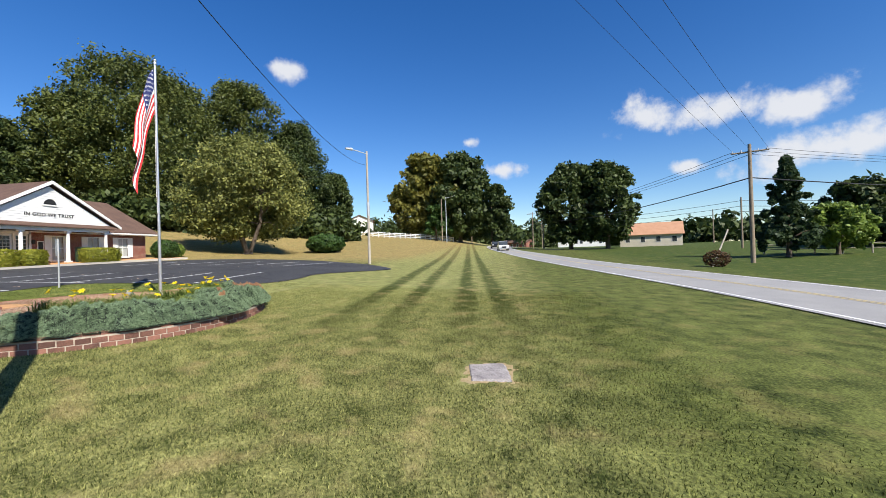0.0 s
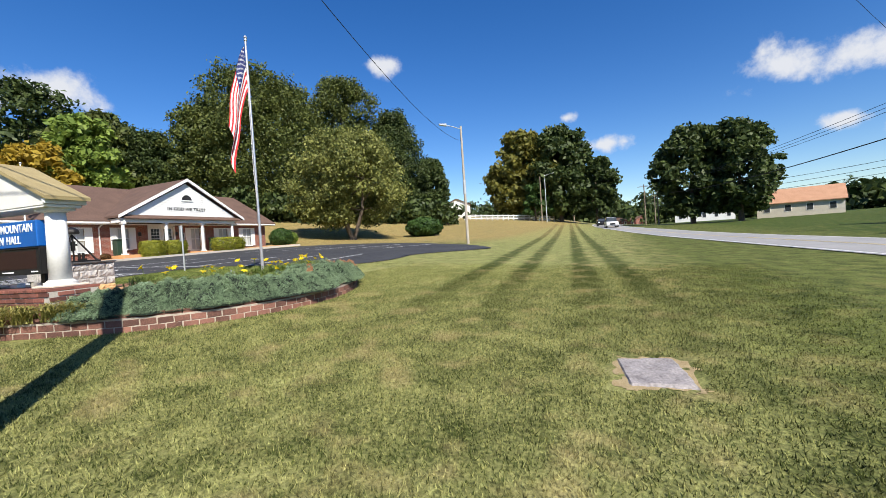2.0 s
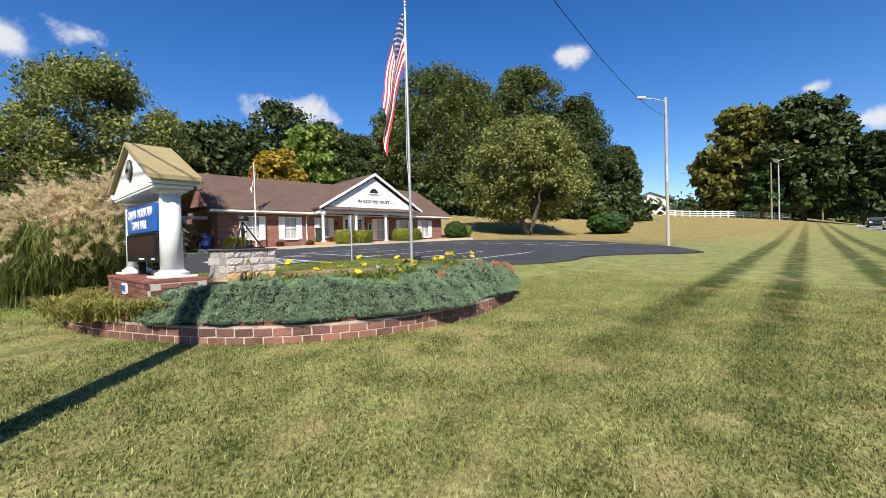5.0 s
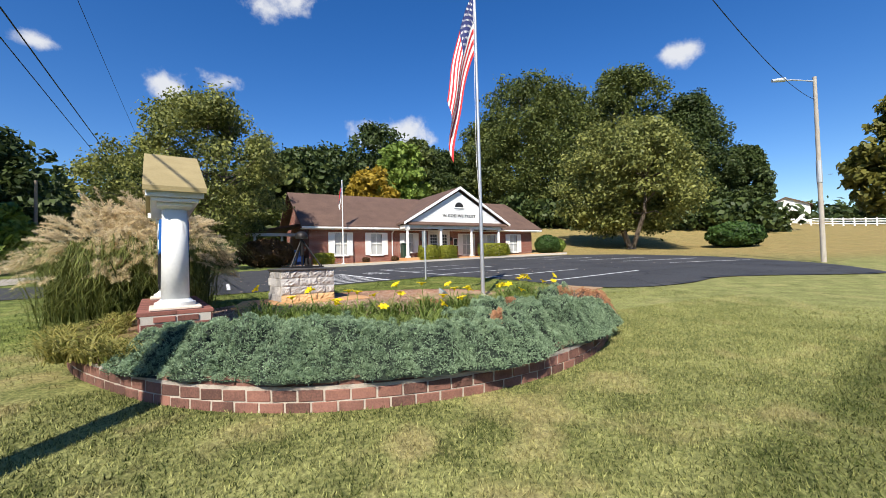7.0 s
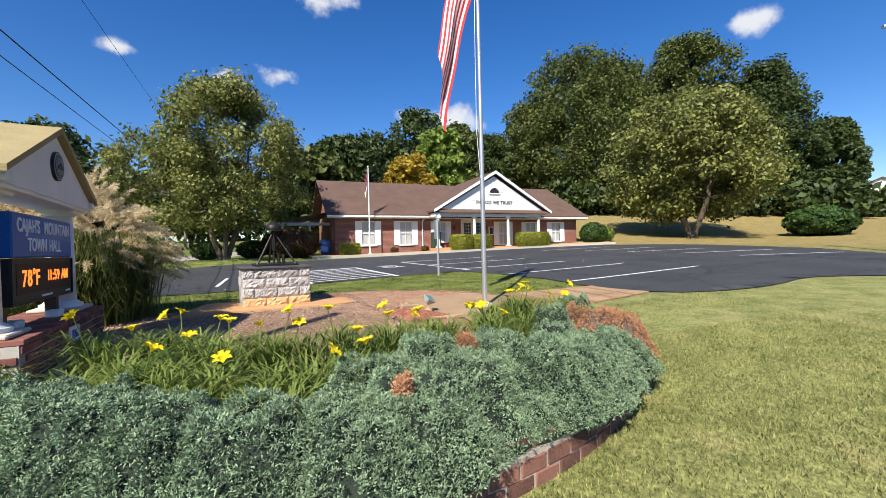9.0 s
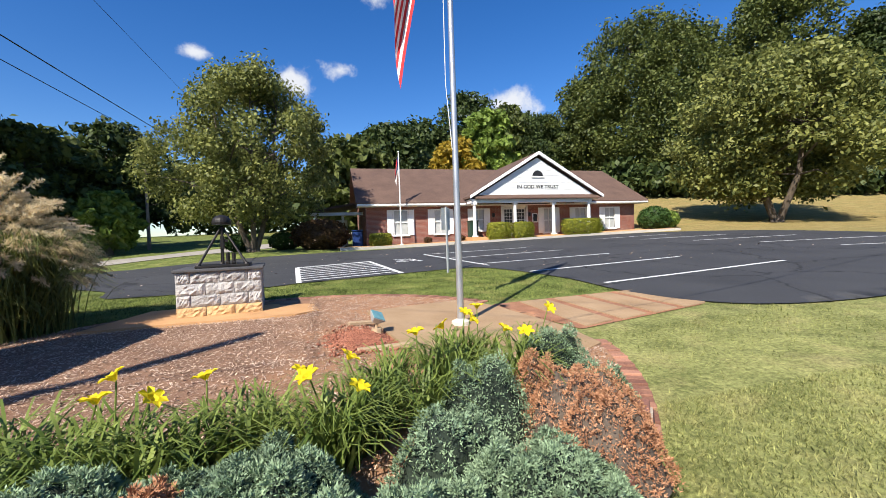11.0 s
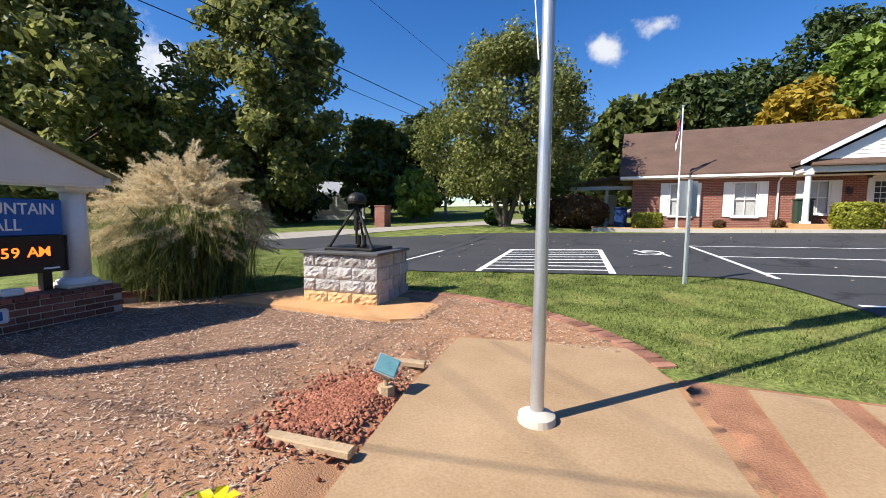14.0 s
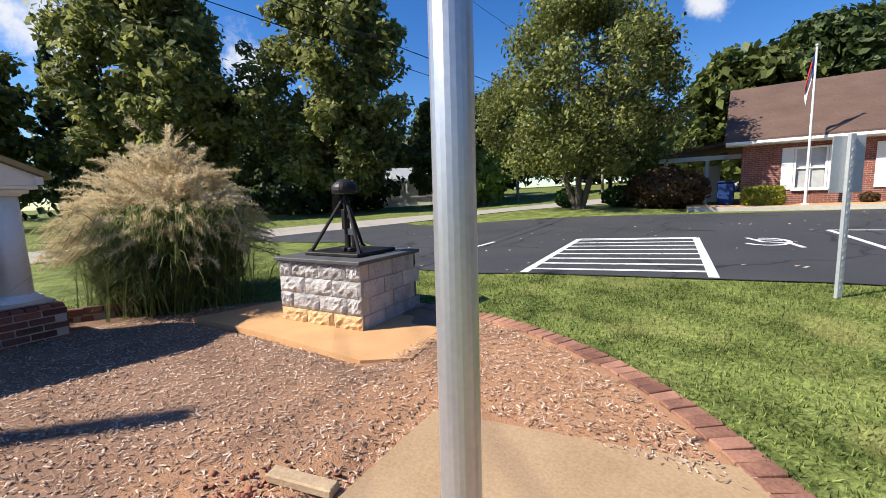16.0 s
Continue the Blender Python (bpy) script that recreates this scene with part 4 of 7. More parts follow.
    # the two cable boxes on the cap
    for u, v in ((-0.52, -0.05), (0.30, -0.12)):
        jb = B()
        box(jb, u - 0.09, u + 0.09, v - 0.06, v + 0.06, ZB + 0.045, ZB + 0.12, 0.012)
        part("junction_box", jb, M["white"], top, "small white junction box")
    # bricks of the base, one by one: running courses and a rowlock cap
    bw, bh = 0.205, 0.067

    def piece(L, H, D):
        b = B()
        box(b, -L / 2 + 0.004, L / 2 - 0.004, -D / 2, D / 2, -H / 2 + 0.004, H / 2 - 0.004, 0.004)
        mm = bpy.data.meshes.new("brick")
        b.to_mesh(mm)
        b.free()
        mm.materials.append(M["brickdark"])
        return mm
    run, end, rowlock = piece(bw, bh, 0.024), piece(0.21, bh, 0.024), piece(0.102, 0.05, TB + 0.03)
    for row in range(8):
        z = ZB - 0.04 - row * 0.075
        for face in (0, 1):
            u = -LB + (0.105 if row % 2 else 0.0)
            while u < LB - 0.10:
                o = new("brick", run)
                o.parent = core
                o.matrix_basis = (pose(0, 0, 0, 0, 0, 180) if face else Matrix.Identity(4)) @ pose(u + 0.105, -TB - 0.003 - 0.004 * random.random(), z)
                u += 0.213
        for side in (-1, 1):
            for v in (-0.22, 0.0, 0.22) if row % 2 else (-0.11, 0.11):
                o = new("brick", end)
                o.parent = core
                o.matrix_basis = pose(side * (LB + 0.004), v, z, 0, 0, 90)
    u = -LB + 0.05
    while u < LB:
        for side in (-1, 1):
            o = new("brick", rowlock)
            o.parent = core
            o.matrix_basis = pose(u, side * (TB / 2 + 0.014), ZB + 0.024, random.uniform(-0.6, 0.6), 0, random.uniform(-0.5, 0.5))
        u += 0.1055
    return top


town_sign()

# ---- the soldier monument ----


def monument():
    turn = math.degrees(math.atan2(0.146, 1.201))
    seat_ = pose(0.0, 0.0, 0.0, 0, 0, turn) @ Matrix.Diagonal((0.99, 1.0, 0.915, 1))
    top = empty("monument_base", seat_, "split-face concrete block plinth with a dark stone cap", "plinth")
    core = B()
    box(core, 0.02, 1.20, 0.02, 1.02, -0.1, 0.80)
    body = part("core", core, M["mortar"], top)

    def block(L):
        b = B()
        bmesh.ops.create_grid(b, x_segments=9, y_segments=5, size=0.5)
        for v in b.verts:
            x, z = v.co.x * (L - 0.008), v.co.y * 0.191
            edge = abs(v.co.x) > 0.49 or abs(v.co.y) > 0.49
            v.co = Vector((x, 0.004 if edge else -0.004 - 0.026 * random.random() ** 1.5, z))
        for f in b.faces:
            f.normal_flip()
        mm = bpy.data.meshes.new("block")
        b.to_mesh(mm)
        b.free()
        mm.materials.append(M["block"])
        return mm
    fulls, halves = [block(0.405) for _ in range(5)], [block(0.2025) for _ in range(3)]
    smooth_b = B()
    box(smooth_b, -0.2, 0.2, -0.006, 0.01, -0.095, 0.095, 0.004)
    flat = bpy.data.meshes.new("block")
    smooth_b.to_mesh(flat)
    smooth_b.free()
    flat.materials.append(M["block"])
    stain = {}
    for row in range(4):
        z = 0.10 + row * 0.198
        lens = [0.405] * 3 if row % 2 == 0 else [0.2025, 0.405, 0.405, 0.2025]
        x = 0.0
        for L in lens:
            src = random.choice(fulls if L > 0.3 else halves)
            if row == 0:
                if src not in stain:
                    stain[src] = src.copy()
                    stain[src].materials.clear()
                    stain[src].materials.append(M["blockstain"])
                src = stain[src]
            for back in (0, 1):
                o = new("block", src)
                o.parent = body
                o.matrix_basis = pose(x + L / 2, 0.0, z) if not back else pose(1.22 - x - L / 2, 1.04, z, 0, 0, 180)
            x += L
        for side in (0, 1):
            for k in range(3 if row % 2 == 0 else 2):
                o = new("block", flat)
                o.parent = body
                o.matrix_basis = pose(1.21 if side else 0.01, 0.22 + k * 0.36 if row % 2 == 0 else 0.32 + k * 0.42, z, 0, 0, 90 if side else -90)
                o.scale = (0.87, 1, 1)
    cap = B()
    box(cap, -0.03, 1.25, -0.05, 1.09, 0.79, 0.835, 0.008)
    part("cap", cap, M["cap"], top, "dark stone cap slab")
    # helmet, rifle and boots as one dark cast
    c = B()
    box(c, 0.24, 1.04, 0.18, 0.88, 0.835, 0.88, 0.01)
    peak = (0.62, 0.50, 1.64)
    for foot in ((0.29, 0.24, 0.88), (0.99, 0.27, 0.88), (0.56, 0.84, 0.88)):
        rod(c, foot, (peak[0], peak[1], 1.58), 0.022, 0.018, 8)
        rod(c, foot, Vector(foot) + Vector((0, 0, 0.03)), 0.04, 0.03, 8)
    rod(c, (0.62, 0.48, 0.88), (0.62, 0.48, 1.56), 0.02, 0.02, 8)
    box(c, 0.59, 0.65, 0.44, 0.53, 1.15, 1.40, 0.008)
    box(c, 0.65, 0.71, 0.46, 0.51, 1.28, 1.33, 0.005)
    for dx in (0.0, 0.09):
        rod(c, (0.70 + dx, 0.42, 0.88), (0.70 + dx, 0.42, 1.08), 0.028, 0.03, 8)
        box(c, 0.67 + dx, 0.73 + dx, 0.32, 0.45, 0.88, 0.93, 0.01)
    h = B()
    bmesh.ops.create_uvsphere(h, u_segments=20, v_segments=12, radius=0.15)
    for v in h.verts:
        if v.co.z < -0.04:
            v.co.z = -0.04
            v.co.x *= 1.12
            v.co.y *= 1.12
    join(c, h, pose(peak[0], peak[1], peak[2]) @ Matrix.Diagonal((1, 1.12, 0.95, 1)))
    st = link("battlefield_cross", c, M["bronze"])
    st.matrix_basis = seat_
    tagged(st, "dark bronze battlefield cross of helmet, rifle and boots", "memorial")


monument()


# ---- flagpole and flag ----
def flag_mesh(length, drop, top_z, seed, wide=1.0):
    """A flag hanging limp along its pole; returns a function from (u along fly, v down hoist) to a place."""
    def place(u, v):
        # fly side sags: the cloth swings down from the hoist
        out = wide * 1.12 * u ** 0.85 * (1 - 0.25 * v)
        z = -v * drop * 0.78 - (u ** 1.15) * length * 0.95 + 0.10 * math.sin(3 * v)
        fold = 0.10 * u * math.sin(7.5 * v + 1.2 * u + seed) + 0.05 * math.sin(11 * u + 4 * v + seed) * u
        return Vector((-out * (1 - 0.5 * u * (1 - v) * 0.3), fold, top_z + z))
    return place


def flag():
    z0 = 0.012
    top = empty("flagpole", pose(3.87, -2.075, z0), "tall tapered aluminium flagpole on a round collar", "flagpole")
    p = B()
    rod(p, (0, 0, 0), (0, 0, 6.9), 0.043, 0.028, 24)
    part("pole", p, M["alu"], top)
    c = B()
    rod(c, (0, 0, 0), (0, 0, 0.045), 0.12, 0.115, 24)
    rod(c, (0, 0, 0.045), (0, 0, 0.075), 0.115, 0.05, 24)
    part("collar", c, M["wallcream"], top, "cream round base collar")
    t = B()
    rod(t, (0, 0, 6.9), (0, 0, 6.96), 0.05, 0.03, 12)
    bmesh.ops.create_icosphere(t, subdivisions=2, radius=0.05, matrix=Matrix.Translation((0, 0, 7.0)))
    part("finial", t, M["alu"], top)
    h = B()
    pts = [(-0.05, -0.03, 6.85), (-0.10, -0.05, 4.6), (-0.11, -0.05, 3.0), (-0.045, -0.03, 2.2)]
    for a, b in zip(pts[:-1], pts[1:]):
        rod(h, a, b, 0.005, n=5)
    part("halyard", h, M["white_cloth"], top, "thin white halyard")
    fl = empty("flag", pose(3.833, -2.06, z0), "limp red, white and blue striped flag", "flag")
    place = flag_mesh(2.6, 1.75, 6.75, 0.7, 0.74)
    for s in range(13):
        bm = B()
        n = 26
        u0 = 0.40 if s < 7 else 0.0
        rows = []
        for i in range(n + 1):
            u = u0 + (1 - u0) * i / n
            rows.append([bm.verts.new(place(u, (s + k) / 13)) for k in (0, 0.5, 1)])
        for a, b in zip(rows[:-1], rows[1:]):
            for j in range(2):
                bm.faces.new((a[j], a[j + 1], b[j + 1], b[j]))
        part("stripe", bm, M["red_cloth"] if s % 2 == 0 else M["white_cloth"], fl, "", True)
    bm = B()
    rows = [[bm.verts.new(place(0.40 * i / 12, 7 / 13 * j / 10)) for j in range(11)] for i in range(13)]
    for a, b in zip(rows[:-1], rows[1:]):
        for j in range(10):
            bm.faces.new((a[j], a[j + 1], b[j + 1], b[j]))
    canton = part("canton", bm, M["blue_cloth"], fl, "navy canton with white stars", True)
    st = B()
    for r in range(9):
        for q in range(6 if r % 2 == 0 else 5):
            u, v = 0.40 * (q + (0.5 if r % 2 == 0 else 1.0)) / 6.1, 7 / 13 * (r + 0.6) / 9.3
            c0, du, dv = place(u, v), place(u + 0.012, v), place(u, v + 0.02)
            nn = (du - c0).cross(dv - c0).normalized() * 0.008
            for sgn in (-1, 1):
                ring = []
                for q5 in range(10):
                    rr = 0.034 if q5 % 2 == 0 else 0.015
                    a = q5 * math.pi / 5
                    ring.append(st.verts.new(c0 + sgn * nn + (du - c0).normalized() * rr * math.cos(a) + (dv - c0).normalized() * rr * math.sin(a)))
                st.faces.new(ring)
    part("stars", st, M["white_cloth"], canton)


flag()

# ---- the town hall ----
FZ = 1.10                                  # floor of the porch


def window(parent, x0, x1, z0, z1, y, shutters=True, name="window_1"):
    w = empty(name)
    w.parent = parent
    fr = B()
    t = 0.07
    for a in ((x0 - t, x1 + t, z1, z1 + t), (x0 - t, x1 + t, z0 - t, z0), (x0 - t, x0, z0, z1), (x1, x1 + t, z0, z1)):
        box(fr, a[0], a[1], y - 0.05, y + 0.10, a[2], a[3], 0.005)
    box(fr, x0, x1, y - 0.01, y + 0.06, (z0 + z1) / 2 - 0.025, (z0 + z1) / 2 + 0.025)
    box(fr, (x0 + x1) / 2 - 0.012, (x0 + x1) / 2 + 0.012, y + 0.0, y + 0.05, z0, z1)
    part("window_frame", fr, M["white"], w)
    for za, zb, m_ in ((z0, (z0 + z1) / 2, M["blind"]), ((z0 + z1) / 2, z1, M["blind"])):
        p = B()
        box(p, x0, x1, y + 0.055, y + 0.07, za, zb)
        part("pane", p, m_, w)
    sl = B()
    box(sl, x0 - 0.12, x1 + 0.12, y - 0.10, y + 0.05, z0 - t - 0.05, z0 - t, 0.005)
    part("window_sill", sl, M["white"], w)
    if shutters:
        for a, b in ((x0 - t - 0.36, x0 - t - 0.01), (x1 + t + 0.01, x1 + t + 0.36)):
            s = B()
            box(s, a, b, y - 0.045, y - 0.003, z0 - t, z1 + t, 0.005)
            for k in range(16):
                zz = z0 + 0.02 + k * (z1 - z0 - 0.04) / 16
                box(s, a + 0.05, b - 0.05, y - 0.055, y - 0.04, zz, zz + (z1 - z0) / 32)
            part("shutter", s, M["white"], w, "white louvred shutter")
    return w


def hall():
    top = empty("town_hall", None, "single-storey red brick town hall with brown roof and white gabled porch", "building")
    X0, X1, Y0, Y1, ZT = 4.3, 23.3, 18.0, 27.0, 3.16
    holes = [(5.98, 6.80, 1.42, 2.86), (8.53, 9.33, 1.42, 2.86), (11.15, 11.8, 1.55, 2.86), (13.15, 14.80, FZ, 2.98), (16.12, 16.85, 1.30, 2.86), (18.5, 19.3, 1.45, 2.84), (20.85, 21.65, 1.45, 2.84)]
    wall = B()
    x = X0
    for a, b, z0, z1 in holes:
        box(wall, x, a, Y0, Y0 + 0.25, 0.3, ZT)
        box(wall, a, b, Y0, Y0 + 0.25, 0.3, z0)
        box(wall, a, b, Y0, Y0 + 0.25, z1, ZT)
        x = b
    box(wall, x, X1, Y0, Y0 + 0.25, 0.3, ZT)
    part("front_wall", wall, M["housebrick"], top, "red brick front wall")
    rest = B()
    prism(rest, [(0, 0)] * 0 or [(Y0 + 0.25, 0.3), (Y1, 0.3), (Y1, ZT), (22.5, 6.0), (Y0 + 0.25, ZT)], 0, 0.25)
    rest.transform(Matrix(((0, 1, 0, X0), (1, 0, 0, 0), (0, 0, 1, 0), (0, 0, 0, 1))))
    part("side_wall", rest, M["housebrick"], top)
    rest = B()
    prism(rest, [(Y0 + 0.25, 0.3), (Y1, 0.3), (Y1, ZT), (22.5, 6.0), (Y0 + 0.25, ZT)], 0, 0.25)
    rest.transform(Matrix(((0, 1, 0, X1 - 0.25), (1, 0, 0, 0), (0, 0, 1, 0), (0, 0, 0, 1))))
    part("side_wall", rest, M["housebrick"], top)
    rest = B()
    box(rest, X0, X1, Y1 - 0.25, Y1, 0.3, ZT)
    part("back_wall", rest, M["housebrick"], top)
    inner = B()
    box(inner, X0 + 0.3, X1 - 0.3, Y0 + 0.6, Y0 + 0.65, 0.5, ZT)
    part("inner_wall", inner, M["glass"], top, "dark room behind the windows")
    # main roof: two slopes with thickness
    for s in (0, 1):
        r = B()
        ye, yr = (17.35, 22.5) if s == 0 else (27.65, 22.5)
        vs = [(3.7, ye, 3.20), (24.0, ye, 3.20), (24.0, yr, 6.08), (3.7, yr, 6.08)]
        prism(r, [(ye, 3.20), (yr, 6.08), (yr, 6.20), (ye, 3.32)], 3.7, 24.0)
        r.transform(Matrix(((0, 1, 0, 0), (1, 0, 0, 0), (0, 0, 1, 0), (0, 0, 0, 1))))
        bmesh.ops.recalc_face_normals(r, faces=r.faces[:])
        part("roof_slope", r, M["roof"], top, "brown shingled roof slope")
    ea = B()
    box(ea, 3.75, 10.4, 17.33, 17.42, 3.13, 3.24, 0.01)
    box(ea, 19.3, 23.95, 17.33, 17.42, 3.13, 3.24, 0.01)
    box(ea, 3.75, 23.95, 17.42, 18.0, 3.10, 3.14)
    part("eaves_board", ea, M["white"], top)
    gut = B()
    rod(gut, (10.1, 17.5, 3.1), (10.1, 17.95, 2.9), 0.04, n=8)
    rod(gut, (10.1, 17.95, 2.9), (10.1, 17.95, 1.2), 0.04, n=8)
    part("downpipe", gut, M["white"], top)
    # porch gable
    XA, XC, XB, ZE, ZA = 10.35, 14.9, 19.45, 3.45, 6.17
    ped = B()
    prism(ped, [(XA + 0.55, ZE + 0.18), (XB - 0.55, ZE + 0.18), (XC, ZA - 0.22)], 16.45, 16.55)
    pd = part("pediment", ped, M["white"], top, "white boarded pediment")
    for k in range(14):
        z = ZE + 0.35 + k * 0.15
        f = (z - ZE) / (ZA - ZE)
        hw = (XB - XA) / 2 * (1 - f) - 0.6
        if hw > 0.1:
            b = B()
            box(b, XC - hw, XC + hw, 16.436, 16.45, z, z + 0.012)
            part("board_joint", b, M["white"], pd)
    for s in (-1, 1):
        r = B()
        prism(r, [(XC, ZA), (XC, ZA + 0.13), (XC + s * (XB - XC), ZE + 0.13), (XC + s * (XB - XC), ZE)], 16.22, 22.6)
        part("porch_roof_slope", r, M["roof"], top, "brown shingled porch roof slope")
        rk = B()
        prism(rk, [(XC, ZA - 0.06), (XC, ZA + 0.14), (XC + s * (XB - XC + 0.04), ZE + 0.14), (XC + s * (XB - XC + 0.04), ZE - 0.04)], 16.16, 16.26)
        part("rake_board", rk, M["white"], top, "white rake board")
    pent = B()
    prism(pent, [(16.1, ZE - 0.02), (16.46, ZE + 0.20), (16.46, ZE - 0.08), (16.1, ZE - 0.08)], XA + 0.3, XB - 0.3)
    pent.transform(Matrix(((0, 1, 0, 0), (1, 0, 0, 0), (0, 0, 1, 0), (0, 0, 0, 1))))
    bmesh.ops.recalc_face_normals(pent, faces=pent.faces[:])
    part("pent_roof", pent, M["roof"], top)
    beam = B()
    box(beam, XA + 0.12, XB - 0.75, 16.35, 16.65, 3.14, 3.37, 0.01)
    box(beam, XA + 0.12, XA + 0.37, 16.65, 18.0, 3.14, 3.37, 0.01)
    box(beam, XB - 1.0, XB - 0.75, 16.65, 18.0, 3.14, 3.37, 0.01)
    part("porch_beam", beam, M["white"], top)
    ceil = B()
    box(ceil, XA + 0.1, XB - 0.1, 16.4, 18.0, 3.37, 3.40)
    part("porch_ceiling", ceil, M["white"], top)
    fl = B()
    box(fl, XA, XB - 0.5, 16.05, 18.0, 0.6, FZ, 0.01)
    part("porch_floor", fl, M["slabred"], top, "clay-stained porch floor")
    for x in (10.66, 13.32, 15.98, 18.55):
        c = B()
        box(c, x - 0.15, x + 0.15, 16.35, 16.65, FZ, FZ + 0.09, 0.01)
        rod(c, (x, 16.5, FZ + 0.09), (x, 16.5, 3.04), 0.115, 0.095, 18)
        box(c, x - 0.14, x + 0.14, 16.36, 16.64, 3.04, 3.14, 0.01)
        part("porch_column", c, M["white"], top, "round white porch column")
    vent = B()
    prism(vent, [(XC + 0.36 * math.cos(a), 4.78 + 0.36 * math.sin(a)) for a in [math.pi * k / 14 for k in range(15)]], 16.40, 16.44)
    vt = part("fan_vent", vent, M["darkletter"], pd, "dark half-round vent")
    vf = B()
    box(vf, XC - 0.42, XC + 0.42, 16.38, 16.44, 4.70, 4.78)
    part("vent_sill", vf, M["white"], vt)
    words("motto", "IN GOD WE TRUST", 0.31, M["darkletter"], pd, pose(XC, 16.43, 4.12, 90), 0.01, width=1.08)
    for k, (a, b, z0, z1) in enumerate(holes):
        if k == 3:
            continue
        window(top, a, b, z0, z1, Y0, True, "window_%d" % (k + 1))
    # double door
    d = empty("door_1")
    d.parent = top
    fr = B()
    for a in ((13.02, 13.15, FZ, 3.1), (14.80, 14.93, FZ, 3.1), (13.02, 14.93, 2.98, 3.1), (13.93, 14.02, FZ, 2.98)):
        box(fr, a[0], a[1], Y0 - 0.04, Y0 + 0.12, a[2], a[3], 0.005)
    part("door_frame", fr, M["white"], d)
    for a in (13.15, 14.02):
        lf = B()
        box(lf, a, a + 0.78, Y0 + 0.05, Y0 + 0.09, FZ, 2.98)
        leaf = part("door_leaf", lf, M["white"], d)
        for i in range(3):
            for j in range(4):
                g = B()
                box(g, a + 0.12 + i * 0.19, a + 0.28 + i * 0.19, Y0 + 0.035, Y0 + 0.052, 1.95 + j * 0.23, 2.15 + j * 0.23)
                part("pane", g, M["glass"], leaf)
    nb = B()
    box(nb, 15.25, 15.62, Y0 - 0.05, Y0 - 0.003, 1.95, 2.55, 0.01)
    notice = part("notice_board", nb, M["white"], top)
    g = B()
    box(g, 15.30, 15.57, Y0 - 0.06, Y0 - 0.05, 2.0, 2.5)
    part("pane", g, M["glass"], notice)
    for x in (12.45, 15.0):
        ln = B()
        box(ln, x - 0.08, x + 0.08, Y0 - 0.16, Y0 - 0.02, 2.35, 2.62, 0.02)
        part("wall_lantern", ln, M["darkletter"], top)
    # lean-to at the west end
    lean = B()
    prism(lean, [(0.9, 2.95), (4.28, 3.55), (4.28, 3.68), (0.9, 3.08)], 20.0, 24.5)
    part("lean_to_roof", lean, M["roof"], top)
    for x in (1.3, 3.0):
        p = B()
        rod(p, (x, 20.4, 0.5), (x, 20.4, 3.0), 0.09, 0.08, 14)
        part("lean_to_post", p, M["white"], top)
    lb = B()
    box(lb, 1.0, 4.28, 20.15, 20.3, 2.78, 2.98, 0.01)
    part("lean_to_beam", lb, M["white"], top)
    ld = B()
    box(ld, 2.6, 3.4, 24.0, 24.1, 0.6, 2.7, 0.01)
    part("side_door", ld, M["white"], top)
    return top


hall()


def state_flag():
    z = gz(6.2, 16.8) + 0.14
    t = empty("wall_flagpole", pose(6.2, 16.8, z), "slim white flagpole in front of the hall", "flagpole")
    p = B()
    rod(p, (0, 0, 0), (0, 0, 5.35), 0.045, 0.03, 12)
    rod(p, (0, 0, 0), (0, 0, 0.04), 0.12, 0.1, 14)
    part("pole", p, M["white"], t)
    b = B()
    bmesh.ops.create_icosphere(b, subdivisions=2, radius=0.06, matrix=Matrix.Translation((0, 0, 5.4)))
    part("finial", b, M["alu"], t)
    f = empty("state_flag", pose(6.2, 16.8, z), "limp red, white and navy flag", "flag")
    place = flag_mesh(1.25, 0.85, 5.25, 2.0, 0.25)
    for name, a, b_, c, d, m in (("red_band", 0.33, 1, 0, 0.5, "red_cloth"), ("white_band", 0.33, 1, 0.5, 1, "white_cloth"), ("navy_band", 0, 0.33, 0, 1, "blue_cloth")):
        bm = B()
        rows = [[bm.verts.new(place(a + (b_ - a) * i / 14, c + (d - c) * j / 8) * 1.0) for j in range(9)] for i in range(15)]
        for r0, r1 in zip(rows[:-1], rows[1:]):
            for j in range(8):
                bm.faces.new((r0[j], r0[j + 1], r1[j + 1], r1[j]))
        part(name, bm, M[m], f, "", True)


state_flag()


# ---- posts, poles and cables ----
def sign_post():
    z = gz(5.2, 3.25)
    t = empty("parking_sign", pose(5.2, 3.25, z, 0, 0, 35), "galvanised parking sign post seen from the back", "sign post")
    p = B()
    box(p, -0.03, 0.03, -0.02, 0.02, -0.1, 1.72, 0.004)
    for k in range(20):
        box(p, -0.008, 0.008, -0.024, 0.024, 0.1 + k * 0.08, 0.13 + k * 0.08)
    part("post", p, M["galv"], t)
    s = B()
    box(s, -0.17, 0.17, 0.022, 0.028, 1.12, 1.70, 0.002)
    part("plate", s, M["galv"], t, "bare metal back of a sign plate")


sign_post()


